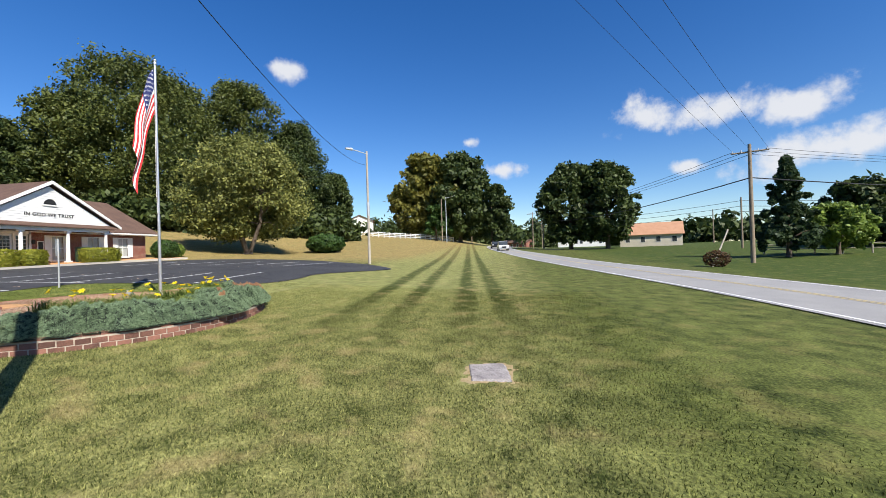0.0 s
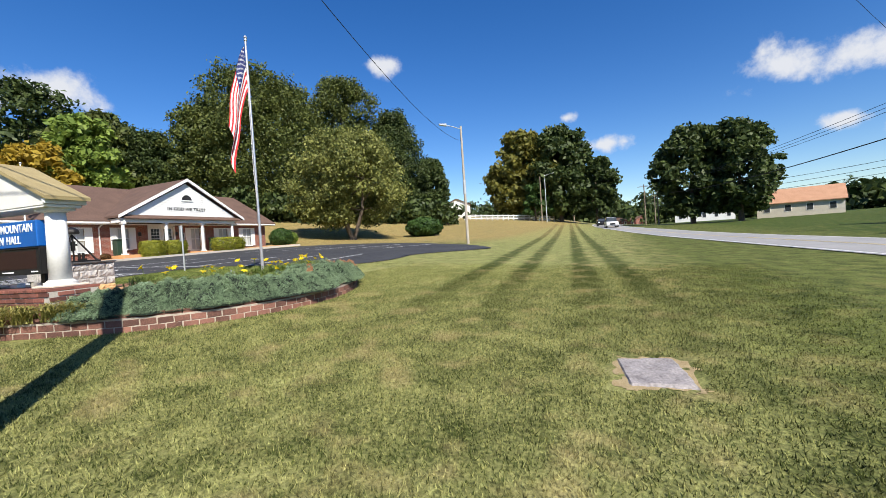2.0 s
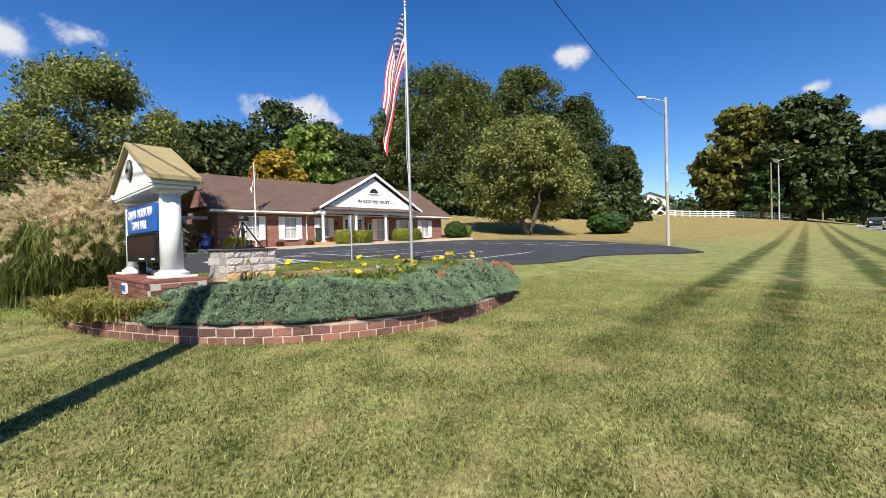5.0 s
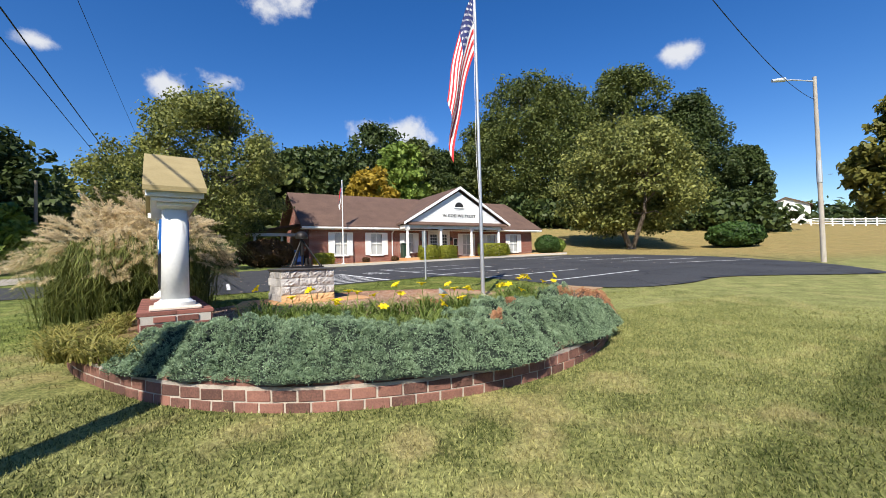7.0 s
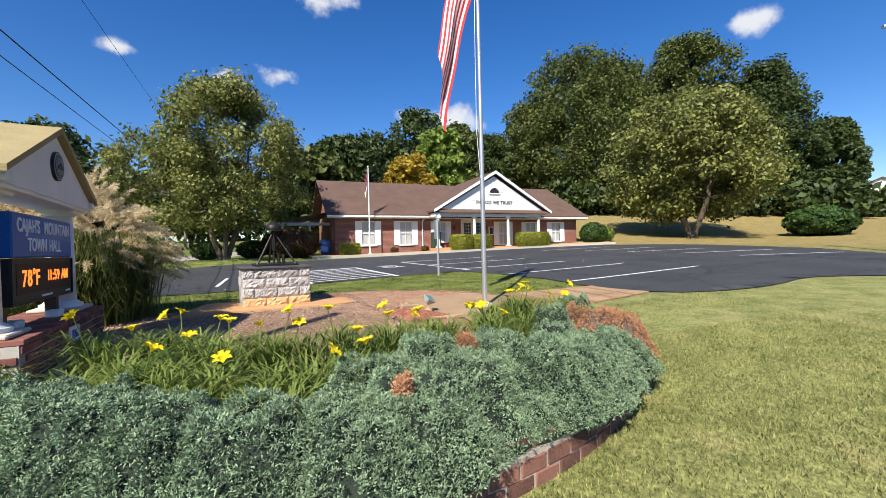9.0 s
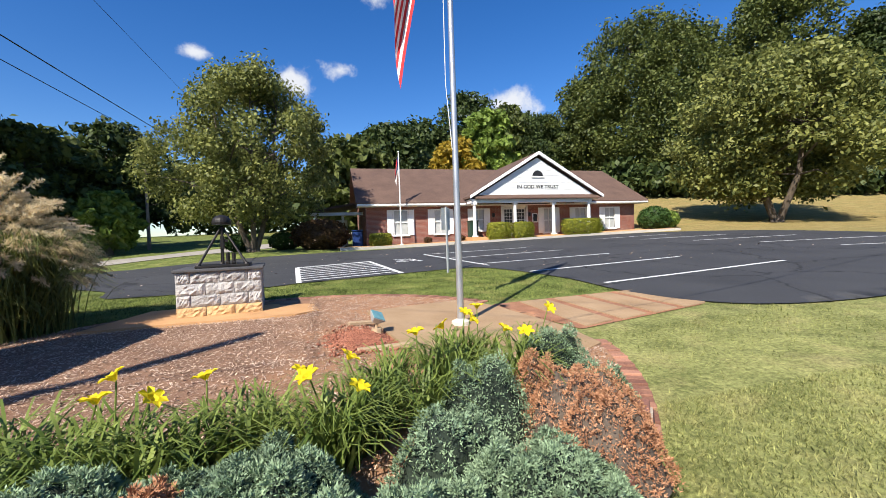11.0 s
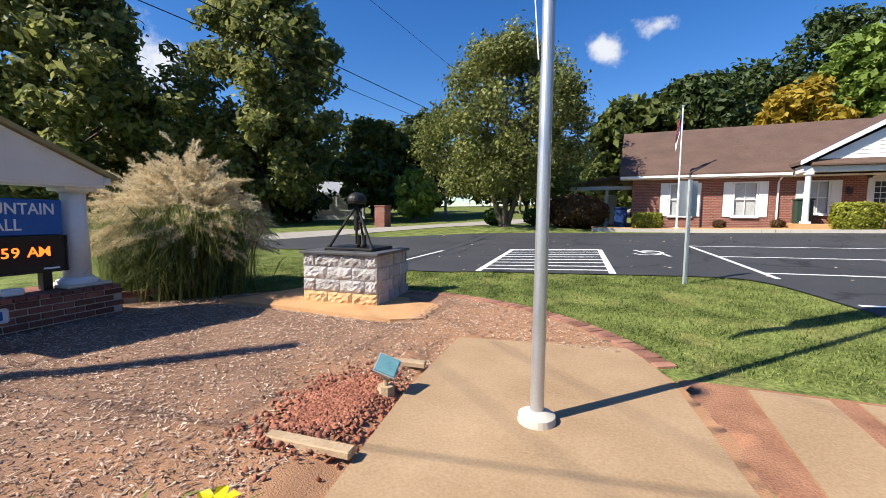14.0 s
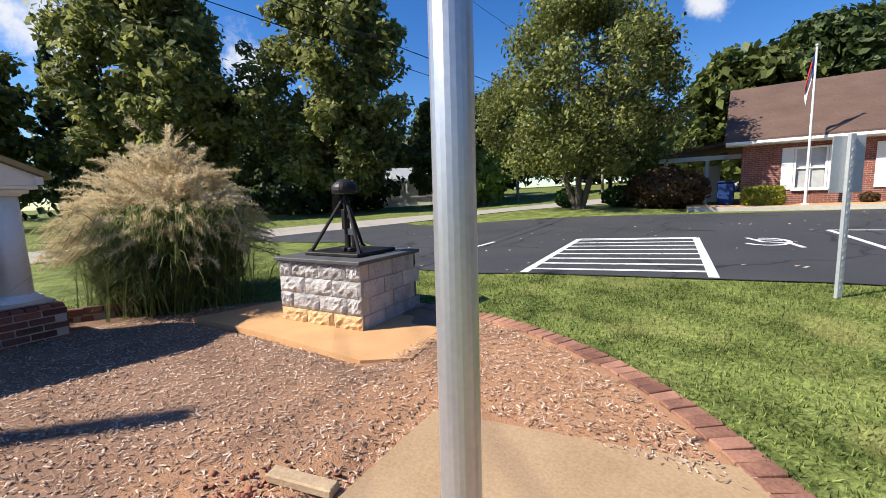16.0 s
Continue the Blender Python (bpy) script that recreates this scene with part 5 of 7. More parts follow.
def utility_pole(name, x, y, h, r, material, label, arms=(), base=None, group="utility poles"):
    z = gz(x, y)
    t = empty(name, pose(x, y, z), label, "utility pole", group)
    p = B()
    rod(p, (0, 0, -0.3), (0, 0, h), r, r * 0.68, 14)
    part("pole", p, material, t)
    for az, length, ang in arms:
        a = B()
        c, s = math.cos(ang), math.sin(ang)
        rod(a, (-c * length, -s * length, az), (c * length, s * length, az), 0.06, n=4)
        arm = part("crossarm", a, M["wood"], t)
        for k in (-0.9, -0.45, 0.45, 0.9):
            i = B()
            rod(i, (c * length * k, s * length * k, az), (c * length * k, s * length * k, az + 0.2), 0.045, 0.035, 8)
            part("insulator", i, M["galv"], arm)
    return t, z


pole_a, za = utility_pole("utility_pole", -4.27, -7.98, 7.95 - gz(-4.27, -7.98), 0.15, M["creosote"], "dark treated wooden utility pole on the lawn edge", ((6.6, 0.5, 0.75),))
pole_b, zb = utility_pole("utility_pole", 28.4, -30.8, 9.2, 0.17, M["wood"], "weathered brown utility pole with a crossarm in the field", ((8.6, 1.2, 1.1),))
far_poles = [(103, -18.2, 9.5, ((9.0, 1.4, 1.4),)), (98, -20.5, 7.5, ()), (150, -24, 10, ((9.4, 1.2, 1.4),)), (92, 4.0, 10.5, ()), (122, -0.4, 7.5, ()), (-13.1, 34, 7.0, ()), (-8.1, 45, 9.0, ()), (60, -46, 7.5, ()), (100, -60, 8, ())]
for x, y, h, arms in far_poles:
    utility_pole("utility_pole", x, y, h, 0.15, M["wood"], "distant wooden utility pole", arms)


def street_lamp():
    t, z = utility_pole("street_lamp", 22.7, -1.90, 8.45, 0.105, M["palewood"], "pale wooden lamp pole with a bracket lamp", group="street lamps")
    a = B()
    rod(a, (0, 0, 8.25), (-0.75, 0.55, 8.38), 0.03, n=8)
    rod(a, (-0.75, 0.55, 8.38), (-1.05, 0.78, 8.38), 0.03, n=8)
    arm = part("bracket", a, M["galv"], t)
    l = B()
    rod(l, (-1.0, 0.74, 8.42), (-1.45, 1.06, 8.40), 0.11, 0.07, 10)
    part("lamp_head", l, M["galv"], arm, "grey lamp head")
    b = B()
    rod(b, (0, 0, 3.6), (0, 0, 4.6), 0.112, 0.108, 12)
    part("metal_band", b, M["galv"], t)
    return z


zl = street_lamp()
lamp2, z2 = utility_pole("street_lamp", 92.5, 3.0, 11.0, 0.13, M["galv"], "distant grey street lamp", group="street lamps")
l2 = B()
rod(l2, (0, 0, 10.8), (0.4, -2.2, 11.3), 0.06, n=6)
rod(l2, (0.4, -2.0, 11.3), (0.5, -2.7, 11.25), 0.14, n=6)
part("lamp_head", l2, M["galv"], lamp2)


def cable(a, b, sag, r=0.012, n=22):
    a, b = Vector(a), Vector(b)
    bm = B()
    pts = [a.lerp(b, k / n) - Vector((0, 0, sag * 4 * (k / n) * (1 - k / n))) for k in range(n + 1)]
    s = (b - a).cross(Vector((0, 0, 1))).normalized()
    u = s.cross((b - a).normalized())
    rings = [[bm.verts.new(p + s * r * math.cos(1.2566 * i) + u * r * math.sin(1.2566 * i)) for i in range(5)] for p in pts]
    for g, h in zip(rings[:-1], rings[1:]):
        for i in range(5):
            bm.faces.new((g[i], g[(i + 1) % 5], h[(i + 1) % 5], h[i]))
    bm.faces.new(rings[0])
    bm.faces.new(rings[-1][::-1])
    o = link("power_cable", bm, M["wire"])
    tagged(o, "black overhead power cable between poles", "cable", "overhead cables")


A_TOP, B_TOP = za + 10.1, zb + 8.7
cable((-4.27, -7.98, za + 6.2), (22.62, -1.89, zl + 7.4), 0.9, 0.009)
for k, (d, z) in enumerate(((-1.0, 0.2), (0.0, 0.0), (1.0, 0.2))):
    over, end = Vector((-4.27 + 0.73 * d, -7.98 + 0.68 * d, A_TOP + z)), Vector((28.4 + 0.5 * d, -30.8 + d, B_TOP + 0.1))
    cable(end + (over - end) * 2 + Vector((0, 0, 1.8)), end, 0.9, 0.008, 40)
cable((-4.27, -7.98, za + 6.1), (-8, 45, 9.0), 0.15, 0.017)
cable((-4.27, -7.98, za + 5.6), (-8.2, 45, 8.2), 0.15, 0.012)
cable((-2.8, -39.2, za + 8.5), (-6.5, 45, 11), 0.45, 0.009)
for d in (-1.0, 0.0, 1.0):
    cable((28.4 + 0.5 * d, -30.8 + d, B_TOP), (60, -110 + d, 9), 1.0, 0.014)
    cable((28.4 + 0.5 * d, -30.8 + d, B_TOP), (103, -18.2 + d, gz(103, -18) + 9.2), 1.2, 0.02)
cable((28.4, -30.8, zb + 6.6), (103, -18.2, gz(103, -18) + 7.4), 1.4, 0.045)
cable((28.4, -30.8, zb + 6.6), (60, -110, 7), 1.2, 0.045)
for z in (7.0, 6.2, 5.4):
    cable((103, -18.2, gz(103, -18) + z), (60, -46, gz(60, -46) + z), 0.8, 0.03)
    cable((60, -46, gz(60, -46) + z), (60, -110, z), 0.8, 0.03)

# the stay and stump in the field
stay = B()
rod(stay, (24.6, -26.2, gz(24.6, -26.2) - 0.1), (25.9, -27.9, gz(25, -27) + 2.6), 0.055, 0.05, 8)
tagged(link("leaning_post", stay, M["palewood"]), "pale leaning wooden post in a bush", "post")
shrub("field_bush", 24.8, -26.6, 0.9, 0.8, 1.1, M["redbush"], 91, 900, 0.08, "dry brown bush round a leaning post", "bush")

# ---- kerbside stone ----
tagged(sheet("dry_grass_rim", lambda x, y: np.maximum(np.abs(x + 0.98) - 0.50, np.abs(y + 12.0) - 0.39) + 0.05 + 0.07 * np.sin(11 * x + 2 * y) * np.sin(9 * y + 1) + 0.05 * np.sin(23 * x + 1) * np.sin(27 * y), 0.03, 0.006, mat("dead_grass", (0.24, 0.17, 0.08), (0.50, 0.40, 0.22), 0.95, 9, 110, 0.8, depth=0.02), None, -1.7, -0.3, -12.6, -11.4), "dead straw-coloured grass round a stone marker", "dead grass", kind="structure")
stone = B()
bmesh.ops.create_grid(stone, x_segments=10, y_segments=10, size=0.33)
rs = random.Random(5)
for v in stone.verts:
    e = max(abs(v.co.x), abs(v.co.y)) > 0.32
    v.co.x += rs.uniform(-0.02, 0.02) * e
    v.co.y += rs.uniform(-0.02, 0.02) * e
    v.co.z = -0.03 if e else 0.035 + rs.uniform(-0.008, 0.008)
sm = link("ground_marker", stone, M["stone"])
sm.matrix_basis = pose(-0.98, -12.0, gz(-0.98, -12.0) - 0.005, 0, -1, 9) @ Matrix.Diagonal((1.30, 0.95, 1, 1))
tagged(sm, "weathered grey stone marker set flush in the lawn", "ground marker")

# ---- brick edging of the bed ----
edge = empty("bed_edging", None, "curved red brick edging of the flower bed", "edging", kind="structure")


def brick_mesh(L, W, H, seed, material):
    r = random.Random(seed)
    b = B()
    box(b, -L / 2, L / 2, -W / 2, W / 2, -H / 2, H / 2, 0.006)
    for v in b.verts:
        v.co += Vector((r.uniform(-1, 1), r.uniform(-1, 1), r.uniform(-1, 1))) * 0.002
    mm = bpy.data.meshes.new("brick")
    b.to_mesh(mm)
    b.free()
    mm.materials.append(material)
    return mm


low = [brick_mesh(0.192, 0.10, 0.088, k, M["brick"]) for k in range(3)]
M["paver"] = mat("dusty_red_paver", (0.17, 0.075, 0.05), (0.42, 0.21, 0.135), 0.9, 5, 60, 0.35, obj=0.4, depth=0.006)
sunk = [brick_mesh(0.185, 0.094, 0.088, 10 + k, M["paver"]) for k in range(3)]
rim_pts = []
for k in range(720):
    a = math.radians(k * 0.5)
    d0, d1 = 0.5, 8.0
    for _ in range(24):
        mid = (d0 + d1) / 2
        if bed_sdf(BED[0] - 0.3 + mid * math.cos(a), BED[1] + mid * math.sin(a)) < 0:
            d0 = mid
        else:
            d1 = mid
    rim_pts.append((BED[0] - 0.3 + d0 * math.cos(a), BED[1] + d0 * math.sin(a)))
rim = np.array(rim_pts + rim_pts[:1])
seg = np.r_[0, np.cumsum(np.linalg.norm(np.diff(rim, axis=0), axis=1))]


def on_rim(s):
    s = s % seg[-1]
    x, y = np.interp(s, seg, rim[:, 0]), np.interp(s, seg, rim[:, 1])
    x2, y2 = np.interp(min(s + 0.02, seg[-1]), seg, rim[:, 0]), np.interp(min(s + 0.02, seg[-1]), seg, rim[:, 1])
    return float(x), float(y), math.atan2(y2 - y, x2 - x)


mort = []
n_along = int(seg[-1] / 0.204)
for k in range(n_along):
    s = k * seg[-1] / n_along
    x, y, a = on_rim(s)
    g = gz(x, y)
    rel = np.array((x, y)) - BED
    flat = (y > -4.9 and x > 1.9) or y > -0.7           # sunk flush on the building side
    if x > 4.4 and -3.2 < y < -0.75:
        continue
    for row in range(1 if flat else 3):
        if flat:
            z = g - 0.022
        else:
            z = g + 0.03 + row * 0.096
        xx, yy, aa = on_rim(s + (0.1 if row % 2 else 0))
        if row == 2:
            xx, yy = xx - 0.02 * rel[0] / np.hypot(*rel), yy - 0.02 * rel[1] / np.hypot(*rel)
        o = new("brick", (sunk if flat else low)[random.randrange(3)])
        o.parent = edge
        o.matrix_basis = pose(xx, yy, z, random.uniform(-2, 2), random.uniform(-1.5, 1.5), math.degrees(aa) + random.uniform(-2, 2))
        if flat:                                       # pairs of headers laid across the rim
            o.matrix_basis = pose(xx - 0.05 * math.cos(aa), yy - 0.05 * math.sin(aa), z, random.uniform(-1, 1), random.uniform(-1, 1), math.degrees(aa) + 90 + random.uniform(-2, 2))
            twin = new("brick", sunk[random.randrange(3)])
            twin.parent = edge
            twin.matrix_basis = pose(xx + 0.054 * math.cos(aa), yy + 0.054 * math.sin(aa), z - 0.003, random.uniform(-1, 1), random.uniform(-1, 1), math.degrees(aa) + 90 + random.uniform(-2, 2))
mo = B()
ring0 = []
for k in range(241):
    x, y, a = on_rim(seg[-1] * k / 240)
    nx, ny = math.sin(a), -math.cos(a)
    flat = (y > -4.9 and x > 1.9) or y > -0.7
    h = 0.005 if flat else 0.20
    g = gz(x, y)
    ring0.append([mo.verts.new((x + nx * w, y + ny * w, g + zz)) for w, zz in ((0.043, -0.1), (0.043, h), (-0.05, h), (-0.05, -0.1))])
for a, b in zip(ring0[:-1], ring0[1:]):
    if a[0].co.x > 4.3 and -3.5 < a[0].co.y < -0.6:
        continue
    for j in range(3):
        mo.faces.new((a[j], a[j + 1], b[j + 1], b[j]))
part("mortar_bed", mo, M["edgemortar"], edge)

# ---- plants of the bed ----
rng = np.random.default_rng(11)


def juniper(name, cx, cy, rx, ry, h, n, material, label, seed):
    """A spreading mound of soft cushions, covered with short fine sprays."""
    r = np.random.default_rng(seed)
    z0 = mz(cx, cy)
    t = empty(name, pose(cx, cy, z0), label, "juniper", "junipers of the bed")
    cush = r.uniform(-1.1, 1.1, size=(150, 2))
    cush = cush[np.hypot(cush[:, 0], cush[:, 1]) < 1.05]
    cr = 0.13 + 0.13 * r.random(len(cush))
    ch = 0.35 + 0.85 * r.random(len(cush))

    def top_z(u, v):
        q = np.clip(u * u + v * v, 0, 1.2)
        base = h * (0.26 + 0.40 * np.sqrt(np.clip(1.1 - q, 0, 1)))
        d = ((u[..., None] - cush[:, 0]) ** 2 + (v[..., None] - cush[:, 1]) ** 2) / cr ** 2
        lift = (np.sqrt(np.clip(1 - d, 0, 1)) * ch).max(-1)
        return (base + h * 0.46 * lift) * np.clip(1.5 * (1.12 - np.sqrt(q)), -0.05, 1)
    m = 34
    g = np.linspace(-1.08, 1.08, m)
    U, W_ = np.meshgrid(g, g, indexing="ij")
    k_ = np.maximum(np.hypot(U, W_), 1e-6) / np.maximum(np.maximum(np.abs(U), np.abs(W_)), 1e-6)
    U, W_ = U / k_, W_ / k_
    idx = np.arange(m * m).reshape(m, m)
    quad = np.stack([idx[:-1, :-1], idx[1:, :-1], idx[1:, 1:], idx[:-1, 1:]], -1).reshape(-1, 4)
    # inner mound sits below the sprays, its dark colour standing in for gap shadow
    raw("mound", np.stack([U * rx * 0.88, W_ * ry * 0.88, top_z(U, W_) - 0.045], -1).reshape(-1, 3), quad, M["junipershade"] if material is M["juniper"] else M["bark"], t, True)
    # round tufts set over the whole surface, steep flanks included
    many = n // 5
    ang, q = r.random(many) * 6.283, np.sqrt(r.random(many)) * 1.08
    u, v = q * np.cos(ang), q * np.sin(ang)
    e = 0.03
    z = top_z(u, v)
    nx, ny = -(top_z(u + e, v) - z) / (e * rx), -(top_z(u, v + e) - z) / (e * ry)
    steep = np.sqrt(1 + nx * nx + ny * ny)
    keep = r.random(many) < np.clip(steep, 1, 4) / 4
    nor = (np.stack([nx, ny, np.ones(many)], -1) / steep[:, None])[keep]
    mid = np.stack([u * rx, v * ry, z], -1)[keep]
    size = 0.014 + 0.020 * r.random(len(mid))
    pick = r.integers(0, len(mid), n)
    lean = nor[pick] * 0.55 + r.normal(size=(n, 3)) * 0.60 + np.array((0, 0, 0.15))
    lean /= np.linalg.norm(lean, axis=1)[:, None]
    side = np.cross(lean, r.normal(size=(n, 3)))
    side /= np.linalg.norm(side, axis=1)[:, None]
    L, W = (0.009 + 0.012 * r.random(n))[:, None], (0.0027 + 0.0027 * r.random(n))[:, None]
    base = mid[pick] - nor[pick] * 0.022 + lean * (size[pick] * (0.4 + 0.6 * r.random(n)))[:, None]
    V = np.stack([base - side * W, base + side * W, base + lean * L], 1).reshape(-1, 3)
    raw("sprays", V, np.arange(len(V)).reshape(-1, 3), material, t)
    bm = B()
    for k in range(7):
        a = 6.28 * k / 7
        rod(bm, (0, 0, 0), (0.6 * rx * math.cos(a), 0.6 * ry * math.sin(a), h * 0.15), 0.014, 0.006, 5)
    part("branches", bm, M["bark"], t)


k = 0
for ang in np.linspace(214, 299, 17):
    a = math.radians(ang)
    for rr, w in ((3.60, 0.46), (3.05, 0.45)):
        if (ang > 292 or ang < 264) and rr < 3.2:
            continue
        k += 1
        q = a + 0.03 * rng.normal()
        if ang > 270:
            rr, w = rr - 0.12, w * 0.85
        juniper("juniper", BED[0] + rr * math.cos(q), BED[1] + rr * math.sin(q), w * (0.95 + 0.25 * rng.random()), w * (0.95 + 0.25 * rng.random()), 0.29 + 0.12 * rng.random(), 28000, M["juniper"], "blue-green spreading juniper over the brick edge", 100 + k)
juniper("juniper", 3.98, -4.74, 0.24, 0.30, 0.26, 7000, M["juniper"], "blue-green juniper by the brick edge", 163)
juniper("juniper", 2.85, -5.25, 0.34, 0.32, 0.30, 8000, M["juniper"], "blue-green juniper beside a dead patch", 164)
juniper("juniper", 3.15, -4.80, 0.33, 0.3, 0.36, 8000, M["juniper"], "dark green juniper mound beside a dead patch", 162)
juniper("juniper", 3.92, -4.28, 0.36, 0.28, 0.36, 9000, M["juniper"], "blue-green juniper by the concrete slab", 161)
for x, y, rr in ((3.66, -5.02, 0.38), (3.60, -5.34, 0.30), (3.52, -4.76, 0.20), (1.78, -5.62, 0.14), (1.1, -6.25, 0.10)):
    juniper("dead_juniper", x, y, rr, rr * 0.9, 0.34, 9000, M["deadjuniper"], "dried orange-brown juniper patch", 170 + int(x * 10))


def daylily(x, y, seed, h=0.42, n=70, spread=0.42, flowers=1, material="daylily", label="daylily clump with arching leaves and yellow flowers"):
    r = np.random.default_rng(seed)
    t = empty("daylily", pose(x, y, mz(x, y)), label, "daylily", "daylilies of the bed")
    Vs, Fs = [], []
    for i in range(n):
        a = r.random() * 6.283
        L, H, w = spread * (0.35 + 0.75 * r.random()), h * (0.6 + 0.55 * r.random()), 0.0055 + 0.0045 * r.random()
        d, s = np.array((math.cos(a), math.sin(a), 0)), np.array((-math.sin(a), math.cos(a), 0))
        o = np.array((r.normal() * 0.06, r.normal() * 0.06, 0))
        b = len(Vs)
        for q in range(5):
            f = q / 4
            c = o + d * L * f ** 1.25 + np.array((0, 0, H * (1.75 * f - 1.15 * f * f)))
            ww = w * (1 - 0.85 * f ** 2)
            Vs += [c - s * ww, c + s * ww]
        Fs += [(b + 2 * q, b + 2 * q + 1, b + 2 * q + 3, b + 2 * q + 2) for q in range(4)]
    raw("leaves", np.array(Vs), np.array(Fs), M[material], t)
    for i in range(flowers):
        a = r.random() * 6.283
        p = Vector((0.16 * math.cos(a), 0.16 * math.sin(a), h * (0.80 + 0.2 * r.random())))
        bm = B()
        rod(bm, (0, 0, 0), p, 0.005, 0.004, 5)
        stalk = part("stalk", bm, M["daylily"], t)
        fb = B()
        tilt = Matrix.Rotation(0.9 * r.random(), 4, "X") @ Matrix.Rotation(6.28 * r.random(), 4, "Z")
        turn_ = Matrix.Rotation(6.28 * r.random(), 4, "Z") @ tilt
        for q in range(6):
            b = 6.283 * q / 6
            c, s_ = Vector((math.cos(b), math.sin(b), 0)), Vector((-math.sin(b), math.cos(b), 0))
            z_ = Vector((0, 0, 1))
            ring = [c * 0.005, c * 0.022 + s_ * 0.017 + z_ * 0.032, c * 0.046 + s_ * 0.016 + z_ * 0.044, c * 0.064 + z_ * 0.036, c * 0.046 - s_ * 0.016 + z_ * 0.044, c * 0.022 - s_ * 0.017 + z_ * 0.032]
            fb.faces.new([fb.verts.new(p + turn_ @ u) for u in ring])
        part("flower", fb, M["petal"], stalk, "yellow trumpet flower")


kk = 0
for ang in np.linspace(216, 326, 36):
    a = math.radians(ang + rng.normal() * 1.2)
    rr = 2.45 + 0.14 * rng.normal()
    kk += 1
    daylily(BED[0] + rr * math.cos(a), BED[1] + rr * math.sin(a), 300 + kk, 0.46 + 0.14 * rng.random(), 85, 0.42, int(rng.random() < 0.5) + int(rng.random() < 0.2))
for ang in np.linspace(228, 264, 14):
    a = math.radians(ang + rng.normal() * 1.2)
    rr = 2.95 + 0.12 * rng.normal()
    kk += 1
    daylily(BED[0] + rr * math.cos(a), BED[1] + rr * math.sin(a), 300 + kk, 0.40 + 0.12 * rng.random(), 85, 0.42, int(rng.random() < 0.3))
for ang in (318, 324, 330):
    a = math.radians(ang)
    daylily(BED[0] + 2.9 * math.cos(a), BED[1] + 2.9 * math.sin(a), 400 + ang, 0.5, 90, 0.42, 1)
for x, y in ((-2.35, -4.3), (-1.95, -4.75), (-1.6, -4.7), (-2.7, -3.9), (-2.85, -3.3), (-2.95, -2.6), (-1.45, -4.35), (-2.42, -3.75), (-2.5, -3.2), (-2.48, -2.45), (-2.5, -1.75), (-2.15, -4.55), (-1.85, -4.4), (-2.6, -4.15)):
    daylily(x, y, int(500 + x * 10 + y * 7), 0.33, 130, 0.38, 0, "liriope" if x < -1.7 else "daylily", "yellow-green grassy lily clump at the sign's foot")


def pampas(x, y, seed, h=1.55, n=1500, plumes=190):
    r = np.random.default_rng(seed)
    t = empty("ornamental_grass", pose(x, y, gz(x, y)), "large fountain grass clump with cream feathery plumes", "ornamental grass")
    Vs, Fs = [], []
    for i in range(n):
        a = r.random() * 6.283
        L, H, w = 1.28 * (0.2 + 0.8 * r.random()), h * (0.22 + 0.78 * r.random() ** 0.8), 0.006 + 0.004 * r.random()
        d, s = np.array((math.cos(a), math.sin(a), 0)), np.array((-math.sin(a), math.cos(a), 0))
        o = np.array((r.normal() * 0.27, r.normal() * 0.27, 0))
        b = len(Vs)
        for q in range(6):
            f = q / 5
            c = o + d * L * f ** 1.15 + np.array((0, 0, H * (2.1 * f - 1.55 * f * f)))
            ww = w * (1 - 0.85 * f ** 2)
            Vs += [c - s * ww, c + s * ww]
        Fs += [(b + 2 * q, b + 2 * q + 1, b + 2 * q + 3, b + 2 * q + 2) for q in range(5)]
    raw("blades", np.array(Vs), np.array(Fs), M["blade"], t)
    # plumes: bottle-brush heads of fine bristles on arching stalks
    Vs, Fs = [], []
    for i in range(plumes):
        a = r.random() * 6.283
        u = r.random() ** 0.6
        tip = np.array((math.cos(a) * 1.2 * u, math.sin(a) * 1.2 * u, h * (0.98 - 0.55 * u ** 2 + 0.07 * r.normal())))
        out = np.array((math.cos(a) * (0.25 + 0.75 * u), math.sin(a) * (0.25 + 0.75 * u), 0.75 - 0.85 * u ** 2))
        out /= np.linalg.norm(out)
        L = 0.30 + 0.12 * r.random()
        for q in range(95):
            f = r.random()
            c = tip + out * L * (f - 0.5) + np.array((0, 0, -0.10 * (f) ** 2))
            rr = 0.045 * math.sin(math.pi * min(1, 0.12 + 0.85 * f)) + 0.006
            d = r.normal(size=3) + out * 0.9
            d /= np.linalg.norm(d)
            s = np.cross(d, r.normal(size=3))
            s /= np.linalg.norm(s)
            e = c + d * rr * 1.9
            b = len(Vs)
            Vs += [c - s * 0.005, c + s * 0.005, e]
            Fs.append((b, b + 1, b + 2))
    raw("plumes", np.array(Vs), np.array(Fs), M["plume"], t)


pampas(-2.14, -0.2, 21, 2.15, 6500, 430)
pampas(-2.98, -0.25, 22, 2.05, 4800, 300)

# ---- mulch chips, red rock, timbers, spotlight ----
r = np.random.default_rng(5)


